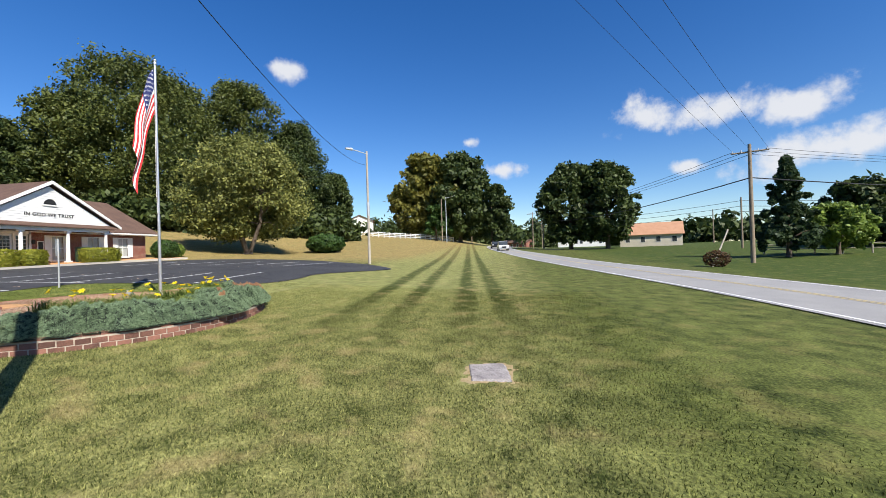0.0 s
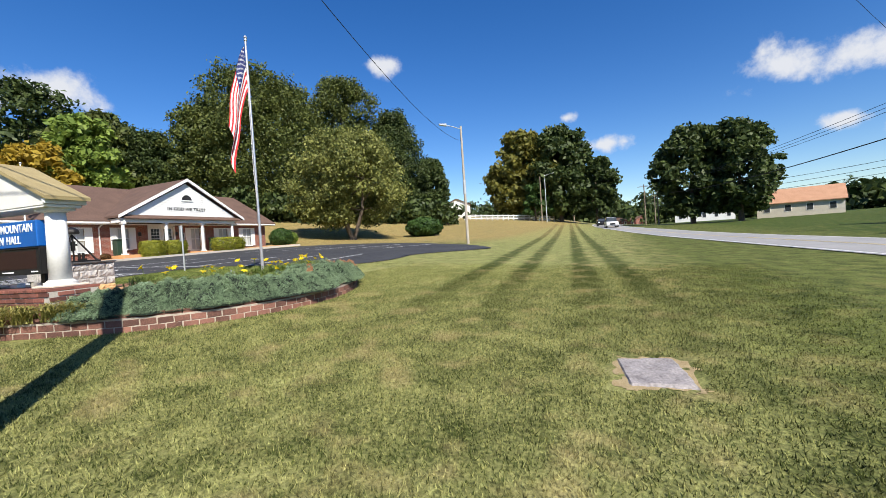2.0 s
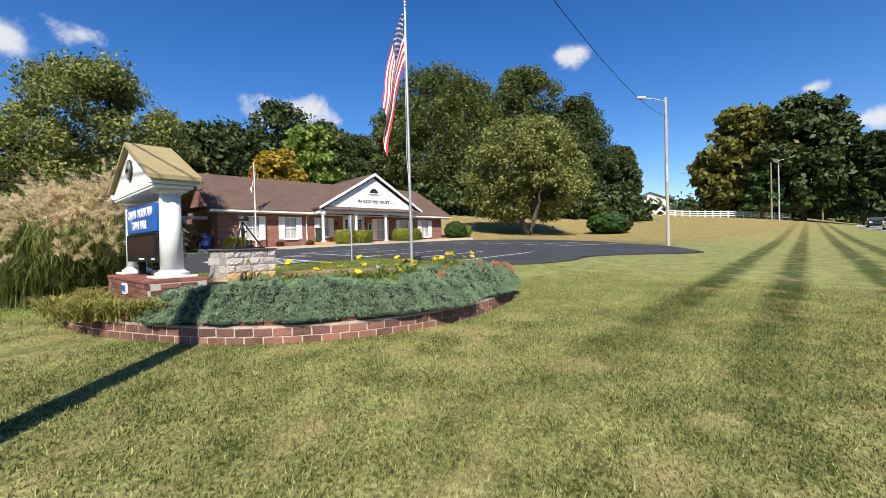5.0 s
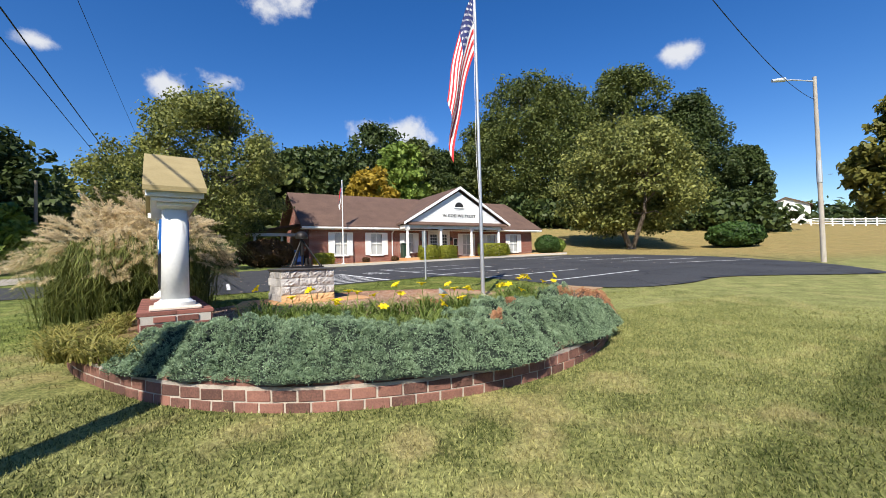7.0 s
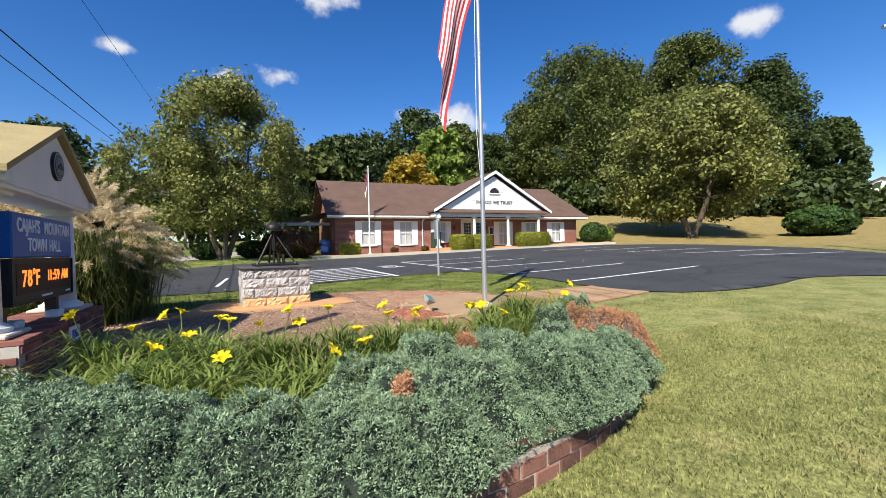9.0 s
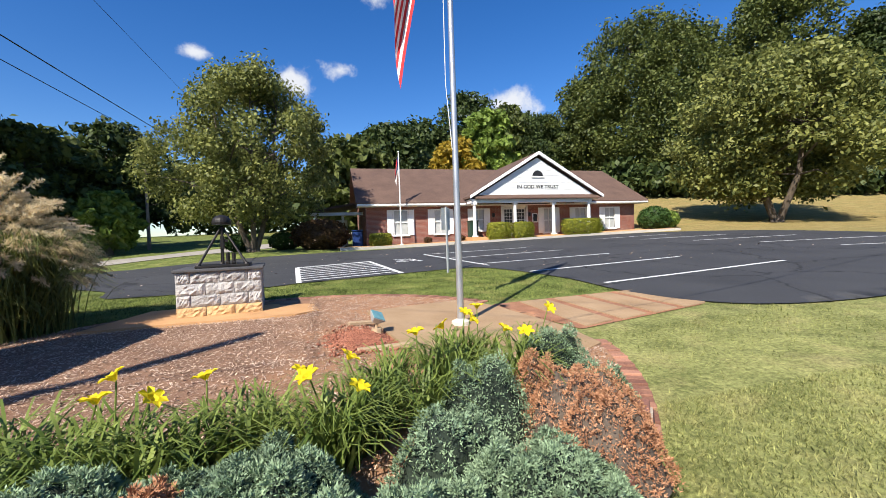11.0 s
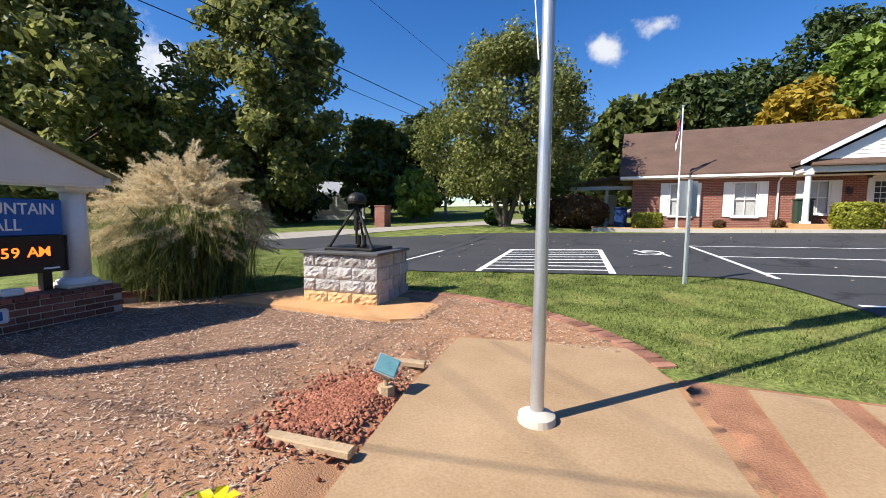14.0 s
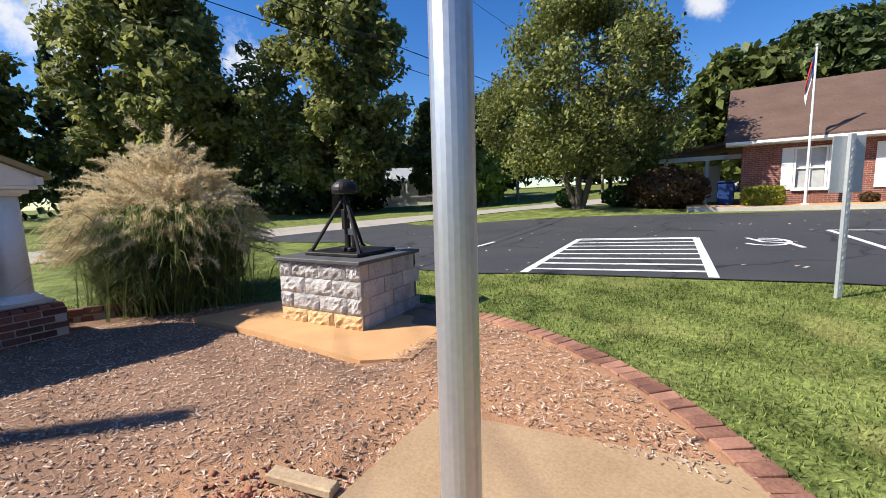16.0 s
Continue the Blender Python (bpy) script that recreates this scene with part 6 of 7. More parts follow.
def scatter(name, n, place, zfun, size, material, thick, label, flat=True):
    P = place(r, n)
    P = P[[bool(v) for v in (bed_sdf(P[:, 0], P[:, 1]) < -0.12)]]
    n = len(P)
    z = np.maximum(bed_z(P[:, 0], P[:, 1]), ground(P[:, 0], P[:, 1]) + 0.02) + 0.01
    c = np.stack([P[:, 0], P[:, 1], z], -1)
    a = r.normal(size=(n, 3)) * np.array((1, 1, 0.28 if flat else 0.8))
    a /= np.linalg.norm(a, axis=1)[:, None]
    b = np.cross(a, np.array((0, 0, 1.0)) + r.normal(size=(n, 3)) * (0.35 if flat else 0.7))
    b /= np.linalg.norm(b, axis=1)[:, None]
    u = np.cross(a, b)
    L = size * (0.5 + r.random(n))[:, None]
    W = L * (0.28 if flat else 0.75) * (0.7 + 0.6 * r.random(n))[:, None]
    H = L * thick
    if flat:
        V = np.stack([c - a * L - b * W, c + a * L - b * W * 0.8, c + a * L * 0.9 + b * 0.1 * W + u * H * np.sign(u[:, 2:3] + 1e-9), c - a * L + b * 0.1 * W + u * H * np.sign(u[:, 2:3] + 1e-9), c + a * L * 0.9 + b * W, c - a * L * 0.9 + b * W], 1).reshape(-1, 3)
        k = np.arange(n)[:, None] * 6
        F = np.concatenate([k + np.array(f) for f in ((0, 1, 2, 3), (3, 2, 4, 5))])
    else:
        ring = [c - a * L - b * W, c + a * L - b * W * 0.8, c + a * L * 0.9 + b * W, c - a * L * 0.9 + b * W]
        V = np.stack([*ring, *[p * 0.85 + c * 0.15 + u * H * np.sign(u[:, 2:3] + 1e-9) for p in ring]], 1).reshape(-1, 3)
        k = np.arange(n)[:, None] * 8
        F = np.concatenate([k + np.array(f) for f in ((4, 5, 6, 7), (0, 1, 5, 4), (1, 2, 6, 5), (2, 3, 7, 6), (3, 0, 4, 7))])
    return tagged(raw(name, V, F, material), label, name.replace("_", " "), kind="stuff")


def disc_place(r, n):
    a, q = r.random(n) * 6.283, np.sqrt(r.random(n)) * 3.7
    P = np.stack([BED[0] + q * np.cos(a), BED[1] + q * np.sin(a)], -1)
    ok = ~((P[:, 0] > 2.85) & (P[:, 1] < -0.6) & (P[:, 1] > -3.5)) & ~((P[:, 0] < 1.9) & (P[:, 0] > -0.9) & (P[:, 1] > -0.45) & (P[:, 1] < 1.3)) & (P[:, 0] > -1.75)
    return P[ok]


scatter("mulch_chips", 64000, disc_place, mz, 0.012, M["chip"], 0.12, "loose pale and brown wood chips on the bed")
scatter("red_rock", 3600, lambda r, n: np.array((2.62, -2.45)) + r.normal(size=(n, 2)) * np.array((0.16, 0.26)), mz, 0.013, M["redrock"], 0.6, "heap of crushed red lava rock by the spotlight", False)

for x, y, L, a in ((2.80, -2.93, 0.54, 8), (2.66, -1.64, 0.36, 19)):
    b = B()
    box(b, -L / 2, L / 2, -0.04, 0.04, -0.03, 0.018, 0.008)
    for v in b.verts:
        v.co.z += 0.006 * math.sin(v.co.x * 30)
    o = link("old_timber", b, M["timber"])
    o.matrix_basis = pose(x, y, mz(x, y) + 0.025, 0, 2, a)
    tagged(o, "short weathered timber lying in the mulch", "timber", "edging timbers")


def spotlight():
    z = mz(2.80, -2.15)
    t = empty("spotlight", pose(2.80, -2.15, z, 0, 0, 0), "small grey floodlight with pale blue lens in the bed", "spotlight")
    m = pose(0, 0, 0.19) @ Vector((0.50, -0.36, 0.78)).to_track_quat("Z", "Y").to_matrix().to_4x4() @ Matrix.Rotation(radians(8), 4, "Z") @ Matrix.Scale(0.78, 4)
    b = B()
    bmesh.ops.create_cone(b, cap_ends=True, segments=4, radius1=0.075, radius2=0.15, depth=0.11)
    b.transform(m)
    part("housing", b, M["galv"], t)
    g = B()
    bmesh.ops.create_cone(g, cap_ends=True, segments=4, radius1=0.135, radius2=0.132, depth=0.012)
    g.transform(m @ Matrix.Translation((0, 0, 0.06)))
    part("lens", g, M["lampglass"], t, "pale blue glass lens")
    s = B()
    rod(s, (0, 0, -0.05), (0, 0, 0.17), 0.018, n=8)
    rod(s, (0, 0, -0.02), (0, 0, 0.07), 0.07, 0.06, 8)
    part("stake", s, M["timber"], t)


spotlight()

# ---- shrubs round the hall ----
for x, y, rx, ry, h in ((5.0, 17.0, 0.62, 0.4, 0.70), (12.0, 15.95, 0.70, 0.42, 1.0), (13.55, 15.95, 0.62, 0.42, 0.95), (17.6, 15.85, 1.30, 0.45, 0.98)):
    shrub("box_hedge", x, y, rx, ry, h, M["hedge"], int(x * 7), 5200, 0.05, "clipped golden-green hedge in front of the hall", "hedge", "hedges of the hall", 0.75, gz(x, y) + 0.12)
shrub("round_shrub", 23.4, 16.2, 1.05, 0.95, 1.55, M["shrub"], 3, 5000, 0.07, "clipped round dark green shrub", "shrub")
shrub("shrub", 25.0, 16.9, 0.9, 0.8, 1.25, M["bright"], 4, 3200, 0.07, "light green bush beside a round shrub", "shrub")
shrub("wide_shrub", 39.2, 9.3, 2.6, 2.0, 2.1, M["shrub"], 8, 9000, 0.12, "broad dark green shrub on the dry slope", "shrub")
shrub("bronze_maple", 1.7, 17.4, 1.55, 1.1, 1.65, M["redbush"], 6, 7000, 0.08, "low bronze-red Japanese maple", "shrub")
shrub("shrub", -0.4, 18.8, 0.9, 0.8, 1.0, M["shrub"], 9, 2600, 0.07, "small green bush under a birch", "shrub")
shrub("shrub", -2.8, 18.6, 0.8, 0.7, 1.0, M["shrub"], 19, 2200, 0.07, "small green bush under a birch", "shrub")
for x, w in ((7.9, 0.25), (10.0, 0.25), (19.9, 0.35)):
    shrub("foundation_plant", x, 17.3, w, w, 0.35, M["redbush"] if x < 15 else M["shrub"], int(x * 3), 500, 0.05, "small plant against the brick wall", "plant", "", 0, gz(x, 17.3) + 0.12)
for x in (10.75, 17.4):
    b = B()
    box(b, x - 0.28, x + 0.28, 16.9, 17.4, FZ, FZ + 0.95, 0.03)
    o = tagged(link("wheeled_bin", b, M["green"]), "dark green lidded bin on the porch", "bin", "bins")
    l = B()
    box(l, x - 0.31, x + 0.31, 16.86, 17.43, FZ + 0.95, FZ + 1.03, 0.02)
    part("lid", l, M["green"], o)
b = B()
box(b, 3.5, 4.1, 18.6, 19.2, gz(3.8, 19), gz(3.8, 19) + 1.0, 0.04)
o = tagged(link("recycling_bin", b, M["bluebin"]), "blue recycling bin beside the hall", "bin", "bins")
l = B()
box(l, 3.46, 4.14, 18.55, 19.22, gz(3.8, 19) + 1.0, gz(3.8, 19) + 1.08, 0.03)
part("lid", l, M["bluebin"], o)

bp = empty("brick_pillar", pose(-12.0, 20.6, gz(-12, 20.6)), "short red brick pillar beside the side street", "pillar")
b = B()
box(b, -0.42, 0.42, -0.42, 0.42, -0.1, 1.45, 0.01)
part("shaft", b, M["housebrick"], bp)
b = B()
box(b, -0.46, 0.46, -0.46, 0.46, 1.45, 1.55, 0.02)
part("cap", b, M["brickdark"], bp)

# ---- trees ----
tree("birch_tree", -1.76, 16.6, 9.3, 5.1, M["maple"], 31, 42000, 0.09, 0.16, 0.15, 130, stems=3, limbs=16, shell=0.25, label="multi-stemmed birch with thin yellowing leaves")
tree("maple_tree", 33.3, 15.4, 11.7, 7.1, M["maple"], 32, 50000, 0.15, 0.15, 0.24, 280, stems=3, limbs=14, shell=0.35, label="round multi-stemmed tree on the dry slope")
big = [(40, 46, 17.5, 6.5, "oak"), (44.5, 41, 24, 10, "oak"), (50, 39, 22, 8.5, "oak"), (58, 33.5, 25.5, 8.6, "oak"), (64.5, 26.5, 20.5, 6.6, "oakdark"), (69, 21.5, 12.5, 3.9, "oakdark"), (34, 51, 12, 6, "oakdark"), (58, 26, 14, 6, "oakdark"), (48, 33, 12, 5.5, "oakdark")]
for k, (x, y, h, rr, m) in enumerate(big):
    tree("oak_tree", x, y, h, rr, M[m], 40 + k, 42000, 0.205, 0.05, 0.5, 420, limbs=6, label="tall dense green oak of the grove behind the hall", group="grove oaks")
for k, (x, y, h, rr, m, lab) in enumerate([(17.3, 42, 10.5, 4.2, "yellow", "tree turned golden yellow behind the hall"), (22.0, 43.5, 14.0, 4.4, "bright", "light green tree behind the hall"), (10, 52, 15, 6, "oakdark", "dark green tree behind the hall"),
                                        (27, 66, 20, 8, "oakdark", "tall dark tree of the wood behind the hall"), (18, 68, 18, 8, "oakdark", "tall dark tree of the wood behind the hall"), (36, 62, 14.5, 7, "oakdark", "tall dark tree of the wood behind the hall"),
                                        (29, 54, 14.5, 6, "oak", "green tree of the wood behind the hall"), (4.5, 36, 10, 5, "oak", "leafy green tree past the hall"), (8, 68, 14, 7, "oakdark", "tall dark tree of the wood behind the hall")]):
    tree("wood_tree", x, y, h, rr, M[m], 60 + k, 11000, 0.36, 0.08, 0.35, 240, limbs=5, label=lab, group="wood trees")
tree("oak_tree", 103.5, 10, 23, 9.3, M["olive"], 71, 16000, 0.60, 0.06, 0.6, 260, limbs=6, label="tall oak turning yellow-green beside the road", group="roadside oaks")
tree("oak_tree", 104, 1, 24, 9.8, M["oakdark"], 72, 18000, 0.60, 0.06, 0.6, 260, limbs=6, label="tall dark oak beside the road", group="roadside oaks")
tree("oak_tree", 105, -7.5, 16.5, 6.5, M["oakdark"], 73, 9000, 0.5, 0.08, 0.5, 160, limbs=6, label="dark oak beside the road", group="roadside oaks")
tree("cedar", 95, 6, 9, 4, M["shrub"], 74, 6000, 0.4, 0.05, 0.3, 40, limbs=4, label="dense green cedar before tall oaks")
tree("oak_tree", 87, -25.5, 19, 7, M["oakdark"], 75, 15000, 0.45, 0.08, 0.5, 260, limbs=6, label="dark spreading oak across the road", group="field oaks")
tree("oak_tree", 86, -33, 18.5, 7, M["oakdark"], 76, 15000, 0.45, 0.08, 0.5, 260, limbs=6, label="dark spreading oak across the road", group="field oaks")
tree("cedar", 36, -37.8, 9.4, 3.4, M["pine"], 77, 16000, 0.22, 0.05, 0.25, 120, cone=True, limbs=5, label="pointed dark green cedar across the road")
tree("small_tree", 37, -42.5, 4.8, 3.2, M["bright"], 78, 8000, 0.2, 0.15, 0.2, 60, limbs=6, label="low light green tree across the road")
for k, (x, y, h, rr) in enumerate([(52, -56, 8, 5), (46, -62, 7.5, 5), (58, -60, 6.5, 4.5), (40, -68, 9, 6), (66, -70, 6, 5)]):
    tree("wood_tree", x, y, h, rr, M["oakdark"], 80 + k, 7000, 0.38, 0.05, 0.3, 140, limbs=4, label="dark green tree at the field's edge", group="field-edge trees")
# west side: big near trees and the conifers
tree("oak_tree", -25.2, 22.0, 21.5, 7.4, M["streetoak"], 90, 33000, 0.27, 0.08, 0.45, 300, limbs=18, shell=0.35, label="tall oak with browning tips by the side street", group="street oaks")
tree("oak_tree", -36.5, 12.5, 22, 8.0, M["streetoak"], 91, 31000, 0.30, 0.08, 0.5, 300, limbs=18, shell=0.35, label="tall dark oak by the side street", group="street oaks")
tree("small_tree", -45, 2.5, 15, 6, M["oak"], 92, 14000, 0.26, 0.15, 0.3, 90, limbs=16, shell=0.3, label="thin-leaved tree beyond the side street")
for k, (x, y, h) in enumerate([(-50, 9, 19), (-54, 6, 17), (-57, 12, 18), (-52, -2, 15)]):
    tree("pine_tree", x, y, h, 3.2, M["pine"], 95 + k, 9000, 0.28, 0.12, 0.28, 100, cone=True, limbs=16, shell=0.3, label="thin pine beyond the side street", group="pines")
for k, (x, y, h, rr, m) in enumerate([(-21, 33, 10.5, 5.2, "oak"), (-29.6, 45, 13, 6, "oakdark"), (-18, 40, 12, 6, "oakdark"), (-13.6, 28.5, 4.6, 2.1, "bright"), (-8, 48, 12, 6, "oakdark"), (-38, 38, 13, 6, "oakdark"), (-48, 28, 14, 7, "oakdark"), (-60, 20, 15, 7, "oakdark"), (-60, -8, 14, 7, "oakdark"), (-66, -22, 15, 8, "oakdark")]):
    tree("street_tree", x, y, h, rr, M[m], 110 + k, 9500, 0.30, 0.12, 0.25, 150, limbs=7, label="leafy green tree along the side street", group="street trees")


def far_wood(name, pts, h, seed, n, label, size=1.6, width=14):
    """A distant belt of trees as one mass of leaf clumps."""
    r = np.random.default_rng(seed)
    L = smooth_line(pts, 12)
    m = 260
    C = L[r.integers(0, len(L), m)] + r.normal(size=(m, 2)) * width * 0.4
    hh = h * (0.55 + 0.5 * r.random(m))
    z = ground(C[:, 0], C[:, 1])
    R = h * (0.22 + 0.16 * r.random(m))
    P = np.concatenate([C, (z + hh * r.random(m) ** 0.5)[:, None]], 1)
    V, F = leaves(r, P, R, n, size, shell=0.4)
    return tagged(raw(name, V, F, M["oakdark"]), label, "woods", kind="stuff")


far_wood("far_woods", [(260, 110), (230, 60), (225, 20), (240, -20)], 16, 201, 20000, "distant wooded hill beyond the fields", 1.2, 40)
far_wood("far_woods", [(240, -20), (215, -70), (190, -110), (150, -140), (110, -150)], 11, 202, 12000, "distant tree line across the road", 1.5, 30)
far_wood("far_woods", [(110, -150), (60, -120), (20, -110), (-40, -100)], 12, 203, 9000, "distant tree line across the road", 1.5, 25)
far_wood("far_woods", [(-90, -60), (-100, 0), (-85, 60), (-60, 95), (-20, 100), (20, 95)], 17, 204, 26000, "wooded ridge behind the side street", 0.9, 25)
far_wood("far_woods", [(14, 90), (28, 88), (40, 82)], 12, 205, 20000, "dark wood on the slope behind the hall", 0.75, 18)
far_wood("undergrowth", [(-50, 20), (-36, 24), (-26, 27)], 3.0, 206, 6000, "dark undergrowth beneath the street oaks", 0.35, 4)
far_wood("undergrowth", [(36, 38), (46, 31), (58, 23), (68, 17)], 4.0, 207, 9000, "dark undergrowth along the grove", 0.45, 4)


# ---- houses, fence, cars ----
def house(name, x, y, w, d, h, rise, wall_m, roof_m, rz, label, porch=False):
    t = empty(name, pose(x, y, gz(x, y), 0, 0, rz), label, "house")
    b = B()
    box(b, -w / 2, w / 2, -d / 2, d / 2, -1, h)
    part("wall", b, wall_m, t)
    for s in (-1, 1):
        r_ = B()
        prism(r_, [(0, h + rise), (0, h + rise + 0.15), (s * (d / 2 + 0.4), h + 0.0), (s * (d / 2 + 0.4), h - 0.15)], -w / 2 - 0.4, w / 2 + 0.4)
        r_.transform(Matrix.Rotation(radians(90), 4, "Z"))
        part("roof", r_, roof_m, t)
    for s in (-1, 1):
        g = B()
        prism(g, [(-d / 2, h), (d / 2, h), (0, h + rise)], -0.05, 0.05)
        g.transform(Matrix.Translation((s * (w / 2 - 0.05), 0, 0)) @ Matrix.Rotation(radians(90), 4, "Z"))
        part("gable", g, wall_m, t)
    k = max(2, int(w / 3))
    for i in range(k):
        xx = -w / 2 + (i + 0.5) * w / k
        for s in (-1, 1):
            p = B()
            box(p, xx - 0.45, xx + 0.45, s * d / 2 - 0.03, s * d / 2 + 0.03, h * 0.35, h * 0.8)
            win = part("window", p, M["glass"], t)
            f = B()
            for a in ((xx - 0.53, xx - 0.45, h * 0.33, h * 0.82), (xx + 0.45, xx + 0.53, h * 0.33, h * 0.82), (xx - 0.45, xx + 0.45, h * 0.8, h * 0.82), (xx - 0.45, xx + 0.45, h * 0.33, h * 0.35)):
                box(f, a[0], a[1], s * d / 2 - 0.05, s * d / 2 + 0.05, a[2], a[3])
            part("frame", f, M["white"], win)
    if porch:
        f = B()
        box(f, -w / 2, w / 2, -d / 2 - 2.2, -d / 2, h - 0.1, h + 0.1)
        part("porch_roof", f, roof_m, t)
        f = B()
        box(f, -w / 2, w / 2, -d / 2 - 2.2, -d / 2, -0.6, 0.3)
        part("porch_floor", f, wall_m, t)
        for i in range(5):
            c = B()
            xx = -w / 2 + 0.2 + i * (w - 0.4) / 4
            box(c, xx - 0.08, xx + 0.08, -d / 2 - 2.15, -d / 2 - 2.0, 0.3, h - 0.1)
            part("porch_post", c, M["white"], t)
        rl = B()
        box(rl, -w / 2, w / 2, -d / 2 - 2.12, -d / 2 - 2.05, 0.95, 1.03)
        for i in range(30):
            xx = -w / 2 + 0.2 + i * (w - 0.4) / 30
            box(rl, xx - 0.02, xx + 0.02, -d / 2 - 2.1, -d / 2 - 2.06, 0.3, 0.95)
        part("porch_rail", rl, M["white"], t)
    return t


house("porch_house", -31.5, 35.5, 12, 7, 2.8, 1.6, M["white"], M["galv"], 35, "white house with a railed porch and grey roof", True)
house("bungalow", 80, 31.5, 9, 7, 2.8, 1.8, M["white"], M["roof"], 20, "small white bungalow beyond the grove")
house("bungalow", 100, 28, 9, 7, 2.6, 1.6, M["white"], M["roof"], 20, "small white bungalow past the fence")
house("long_building", 100, -46, 13, 9, 2.7, 2.8, M["wallcream"], M["rooftan"], 72, "long cream building with an orange-brown roof")
house("shop", 215, -14, 20, 10, 3.5, 1.6, M["housebrick"], M["roof"], 60, "low red brick building far down the road")
house("shop", 150, -38, 16, 8, 3.2, 1.2, M["white"], M["roof"], 80, "low white building far across the field")

fence = empty("rail_fence", None, "long white three-rail fence beyond the lawn", "fence")
FA, FB_ = np.array((76, 30.0)), np.array((101, 2.5))
nf = 26
for k in range(nf + 1):
    p = FA + (FB_ - FA) * k / nf
    z = gz(*p)
    b = B()
    box(b, p[0] - 0.09, p[0] + 0.09, p[1] - 0.09, p[1] + 0.09, z - 0.1, z + 1.35, 0.02)
    part("post", b, M["white"], fence)
    if k < nf:
        q = FA + (FB_ - FA) * (k + 1) / nf
        zq = gz(*q)
        for hz in (0.35, 0.75, 1.12):
            b = B()
            rod(b, (*p, z + hz), (*q, zq + hz), 0.09, n=4)
            part("rail", b, M["white"], fence)
field_fence = empty("field_fence", None, "grey wooden fence at the field's edge", "fence")
for k in range(16):
    x, y = 42 - 1.2 * k, -39 - 1.6 * k
    z = gz(x, y)
    b = B()
    box(b, x - 0.06, x + 0.06, y - 0.06, y + 0.06, z - 0.1, z + 1.15, 0.01)
    part("post", b, M["palewood"], field_fence)
    if k < 15:
        for hz in (0.5, 0.95):
            b = B()
            rod(b, (x, y, z + hz), (x - 1.2, y - 1.6, gz(x - 1.2, y - 1.6) + hz), 0.05, n=4)
            part("rail", b, M["palewood"], field_fence)


def car(name, x, y, rz, paint, label, tall=False):
    t = empty(name, pose(x, y, gz(x, y) + 0.035, 0, 0, rz), label, "car")
    H = 1.65 if tall else 1.45
    b = B()
    prism(b, [(-2.25, 0.35), (-2.28, 0.75), (-2.1, 0.92), (-1.0, 1.0), (1.9, 1.02), (2.2, 0.85), (2.22, 0.38), (1.9, 0.25), (-1.9, 0.25)], -0.88, 0.88)
    bmesh.ops.bevel(b, geom=b.edges[:], offset=0.05, segments=2, affect="EDGES")
    part("body", b, paint, t)
    c = B()
    prism(c, [(-1.15, 0.98), (-0.45, H), (1.45, H), (2.0, 1.0)], -0.76, 0.76)
    bmesh.ops.bevel(c, geom=c.edges[:], offset=0.06, segments=2, affect="EDGES")
    part("cabin", c, M["glass"], t, "dark glazed cabin")
    rf = B()
    box(rf, -0.45, 1.45, -0.70, 0.70, H - 0.03, H + 0.02, 0.015)
    part("roof", rf, paint, t)
    for sx in (-1.4, 1.4):
        for sy in (-0.8, 0.8):
            w = B()
            rod(w, (sx, sy - 0.11, 0.33), (sx, sy + 0.11, 0.33), 0.33, n=18)
            wh = part("wheel", w, M["tyre"], t)
            rm = B()
            rod(rm, (sx, sy - 0.115, 0.33), (sx, sy + 0.115, 0.33), 0.2, n=14)
            part("rim", rm, M["alu"], wh)
    for sy in (-0.62, 0.62):
        l = B()
        box(l, -2.30, -2.2, sy - 0.16, sy + 0.16, 0.68, 0.82, 0.02)
        part("headlight", l, M["letter"], t)
    g = B()
    box(g, -2.31, -2.2, -0.4, 0.4, 0.45, 0.72, 0.02)
    part("grille", g, M["black"], t)


car("car", 66.5, -11.0, 6, M["carwhite"], "white estate car coming along the road", True)
car("car", 80, -9.2, 5, M["cardark"], "dark saloon car farther down the road")

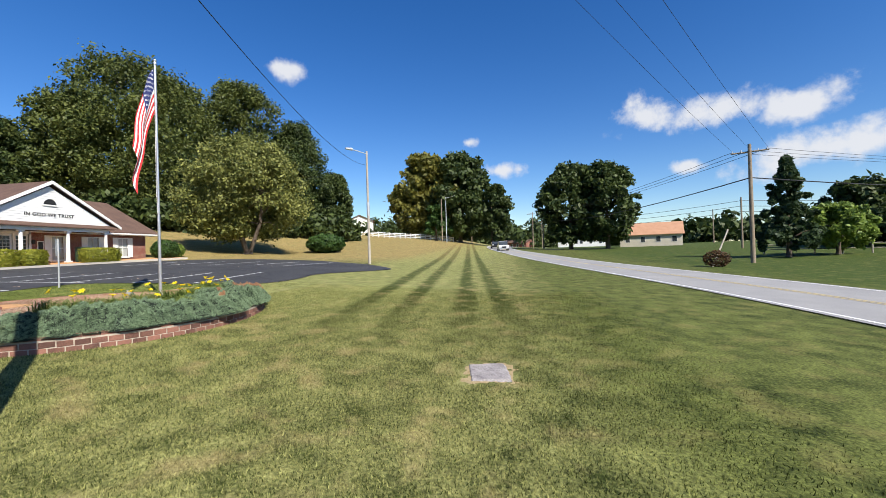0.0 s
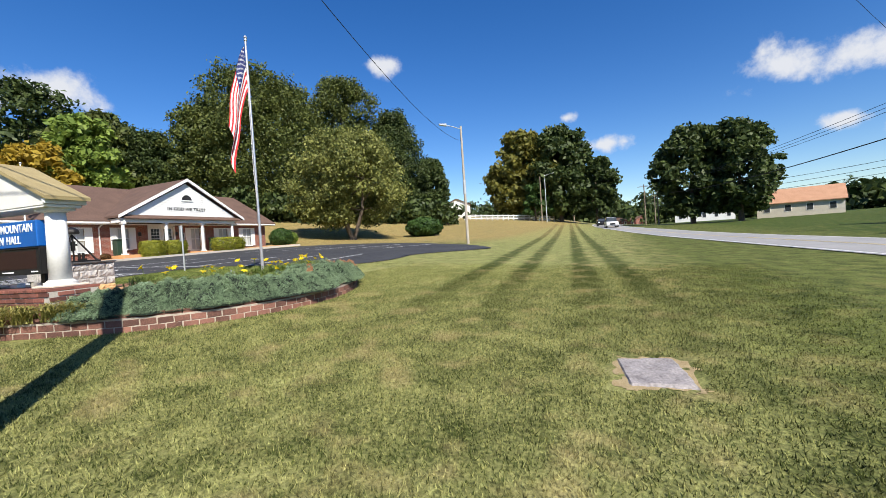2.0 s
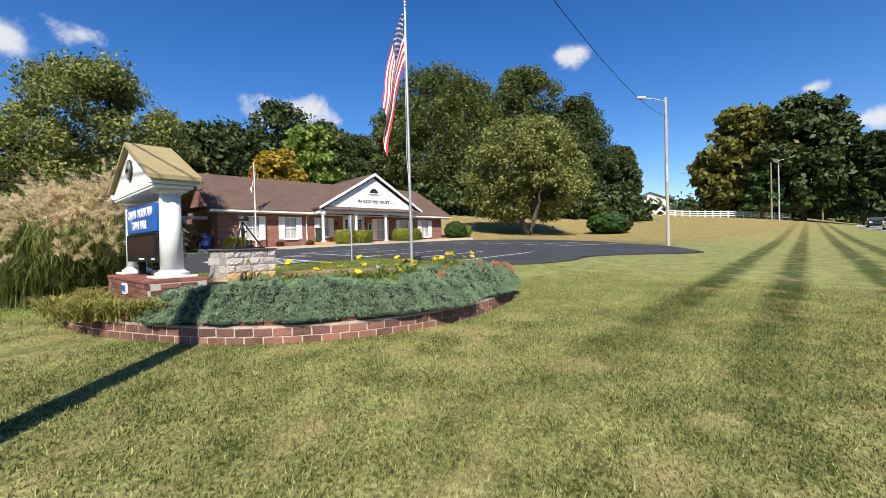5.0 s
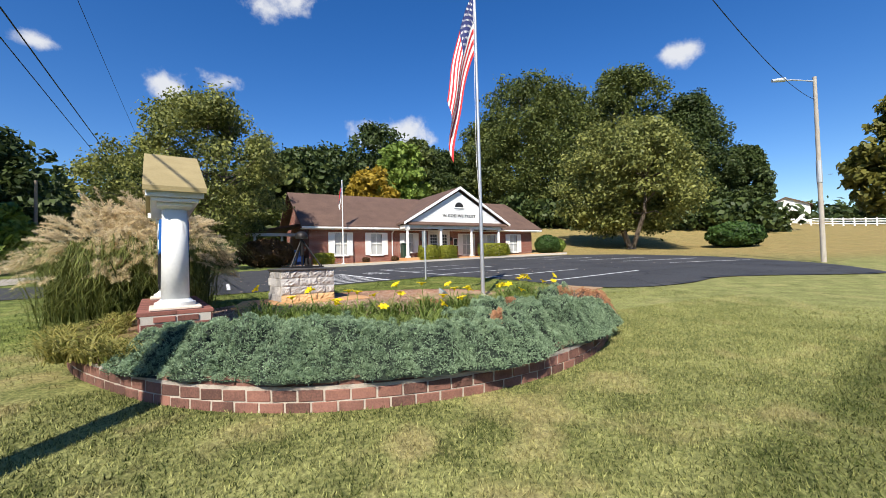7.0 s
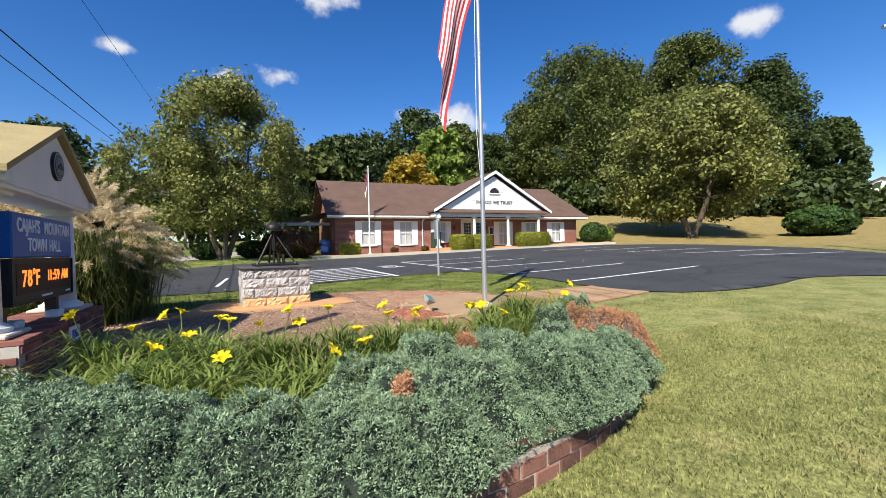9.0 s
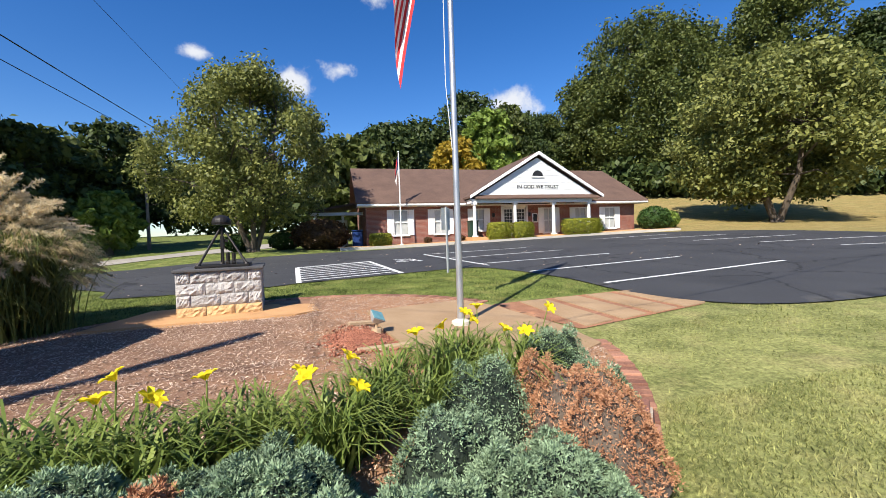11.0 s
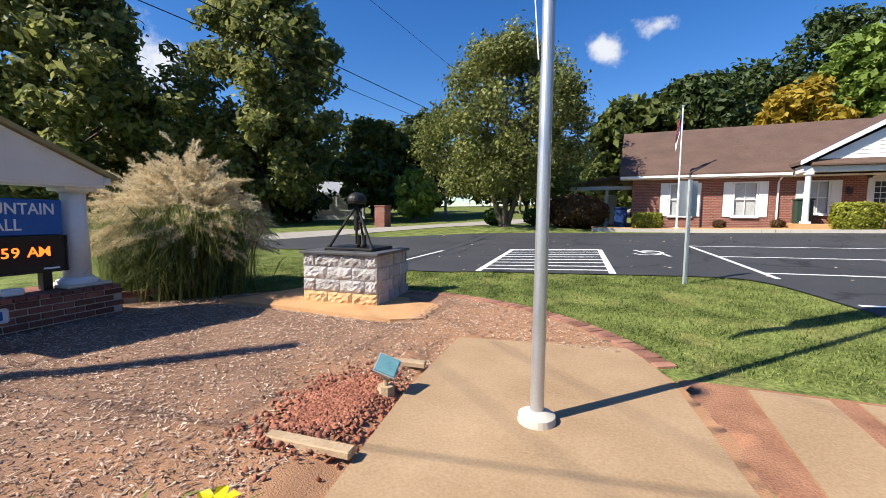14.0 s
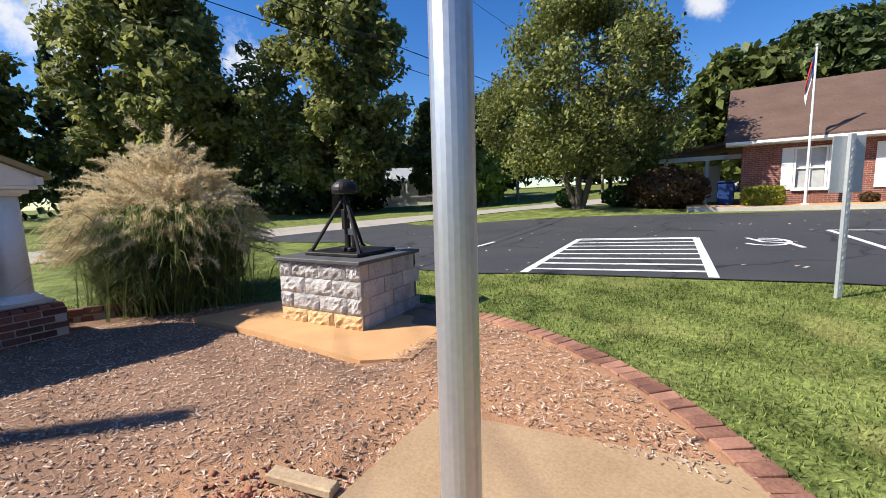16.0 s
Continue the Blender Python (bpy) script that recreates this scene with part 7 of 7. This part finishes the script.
# ---- fallen leaves on the asphalt ----
r = np.random.default_rng(15)
lx, ly = r.uniform(-5, 22, 420), r.uniform(2, 15, 420)
keep = lot_sdf(lx, ly) < -0.15
lx, ly = lx[keep], ly[keep]
la, ls = r.random(len(lx)) * 6.28, r.uniform(0.02, 0.05, len(lx))
lc = np.stack([lx, ly, ground(lx, ly) + 0.034], -1)
l1, l2 = np.stack([np.cos(la) * ls, np.sin(la) * ls, ls * 0.2], -1), np.stack([-np.sin(la) * ls * 0.6, np.cos(la) * ls * 0.6, ls * 0.1], -1)
LV = np.stack([lc - l1, lc - l2, lc + l1, lc + l2], 1).reshape(-1, 3)
tagged(raw("fallen_leaves", LV, np.arange(len(LV)).reshape(-1, 4), M["chip"]), "scattered pale fallen leaves on the asphalt", "fallen leaves", kind="stuff")

# ---- grass blades near the walk ----
r = np.random.default_rng(77)


def turf(name, n, x0, x1, y0, y1, h, label):
    x, y = x0 + (x1 - x0) * r.random(n), y0 + (y1 - y0) * r.random(n)
    ok = (bed_sdf(x, y) > 0.06) & (lot_sdf(x, y) > 0.04) & ((np.abs(x + 0.98) > 0.52 + 0.06 * np.sin(9 * y)) | (np.abs(y + 12.0) > 0.40 + 0.05 * np.sin(11 * x)))
    ok &= ~((x > 4.5) & (x < 7.8) & (y > -2.9) & (y < -0.8))
    rim_ = np.minimum(np.minimum(x - x0, x1 - x), y - y0)
    ok &= r.random(n) < np.clip(rim_ / 3.5, 0, 1)
    x, y = x[ok], y[ok]
    n = len(x)
    z = ground(x, y) - 0.004
    a = r.random(n) * 6.283
    L = h * (0.5 + 0.8 * r.random(n))
    lean = r.normal(size=(n, 2)) * 0.45
    w = 0.0032 + 0.0034 * r.random(n)
    s = np.stack([np.cos(a) * w, np.sin(a) * w, np.zeros(n)], -1)
    c = np.stack([x, y, z], -1)
    tip = c + np.stack([lean[:, 0] * L, lean[:, 1] * L, L], -1)
    V = np.stack([c - s, c + s, tip], 1).reshape(-1, 3)
    tagged(raw(name, V, np.arange(3 * n).reshape(n, 3), M["turf"]), label, "grass", kind="stuff")


turf("grass", 600000, -9.5, 9.0, -15.5, -4.6, 0.034, "short mown grass blades of the lawn")
turf("grass", 200000, -5.5, 9.5, -4.6, 4.2, 0.040, "lusher grass strip between bed and parking lot")
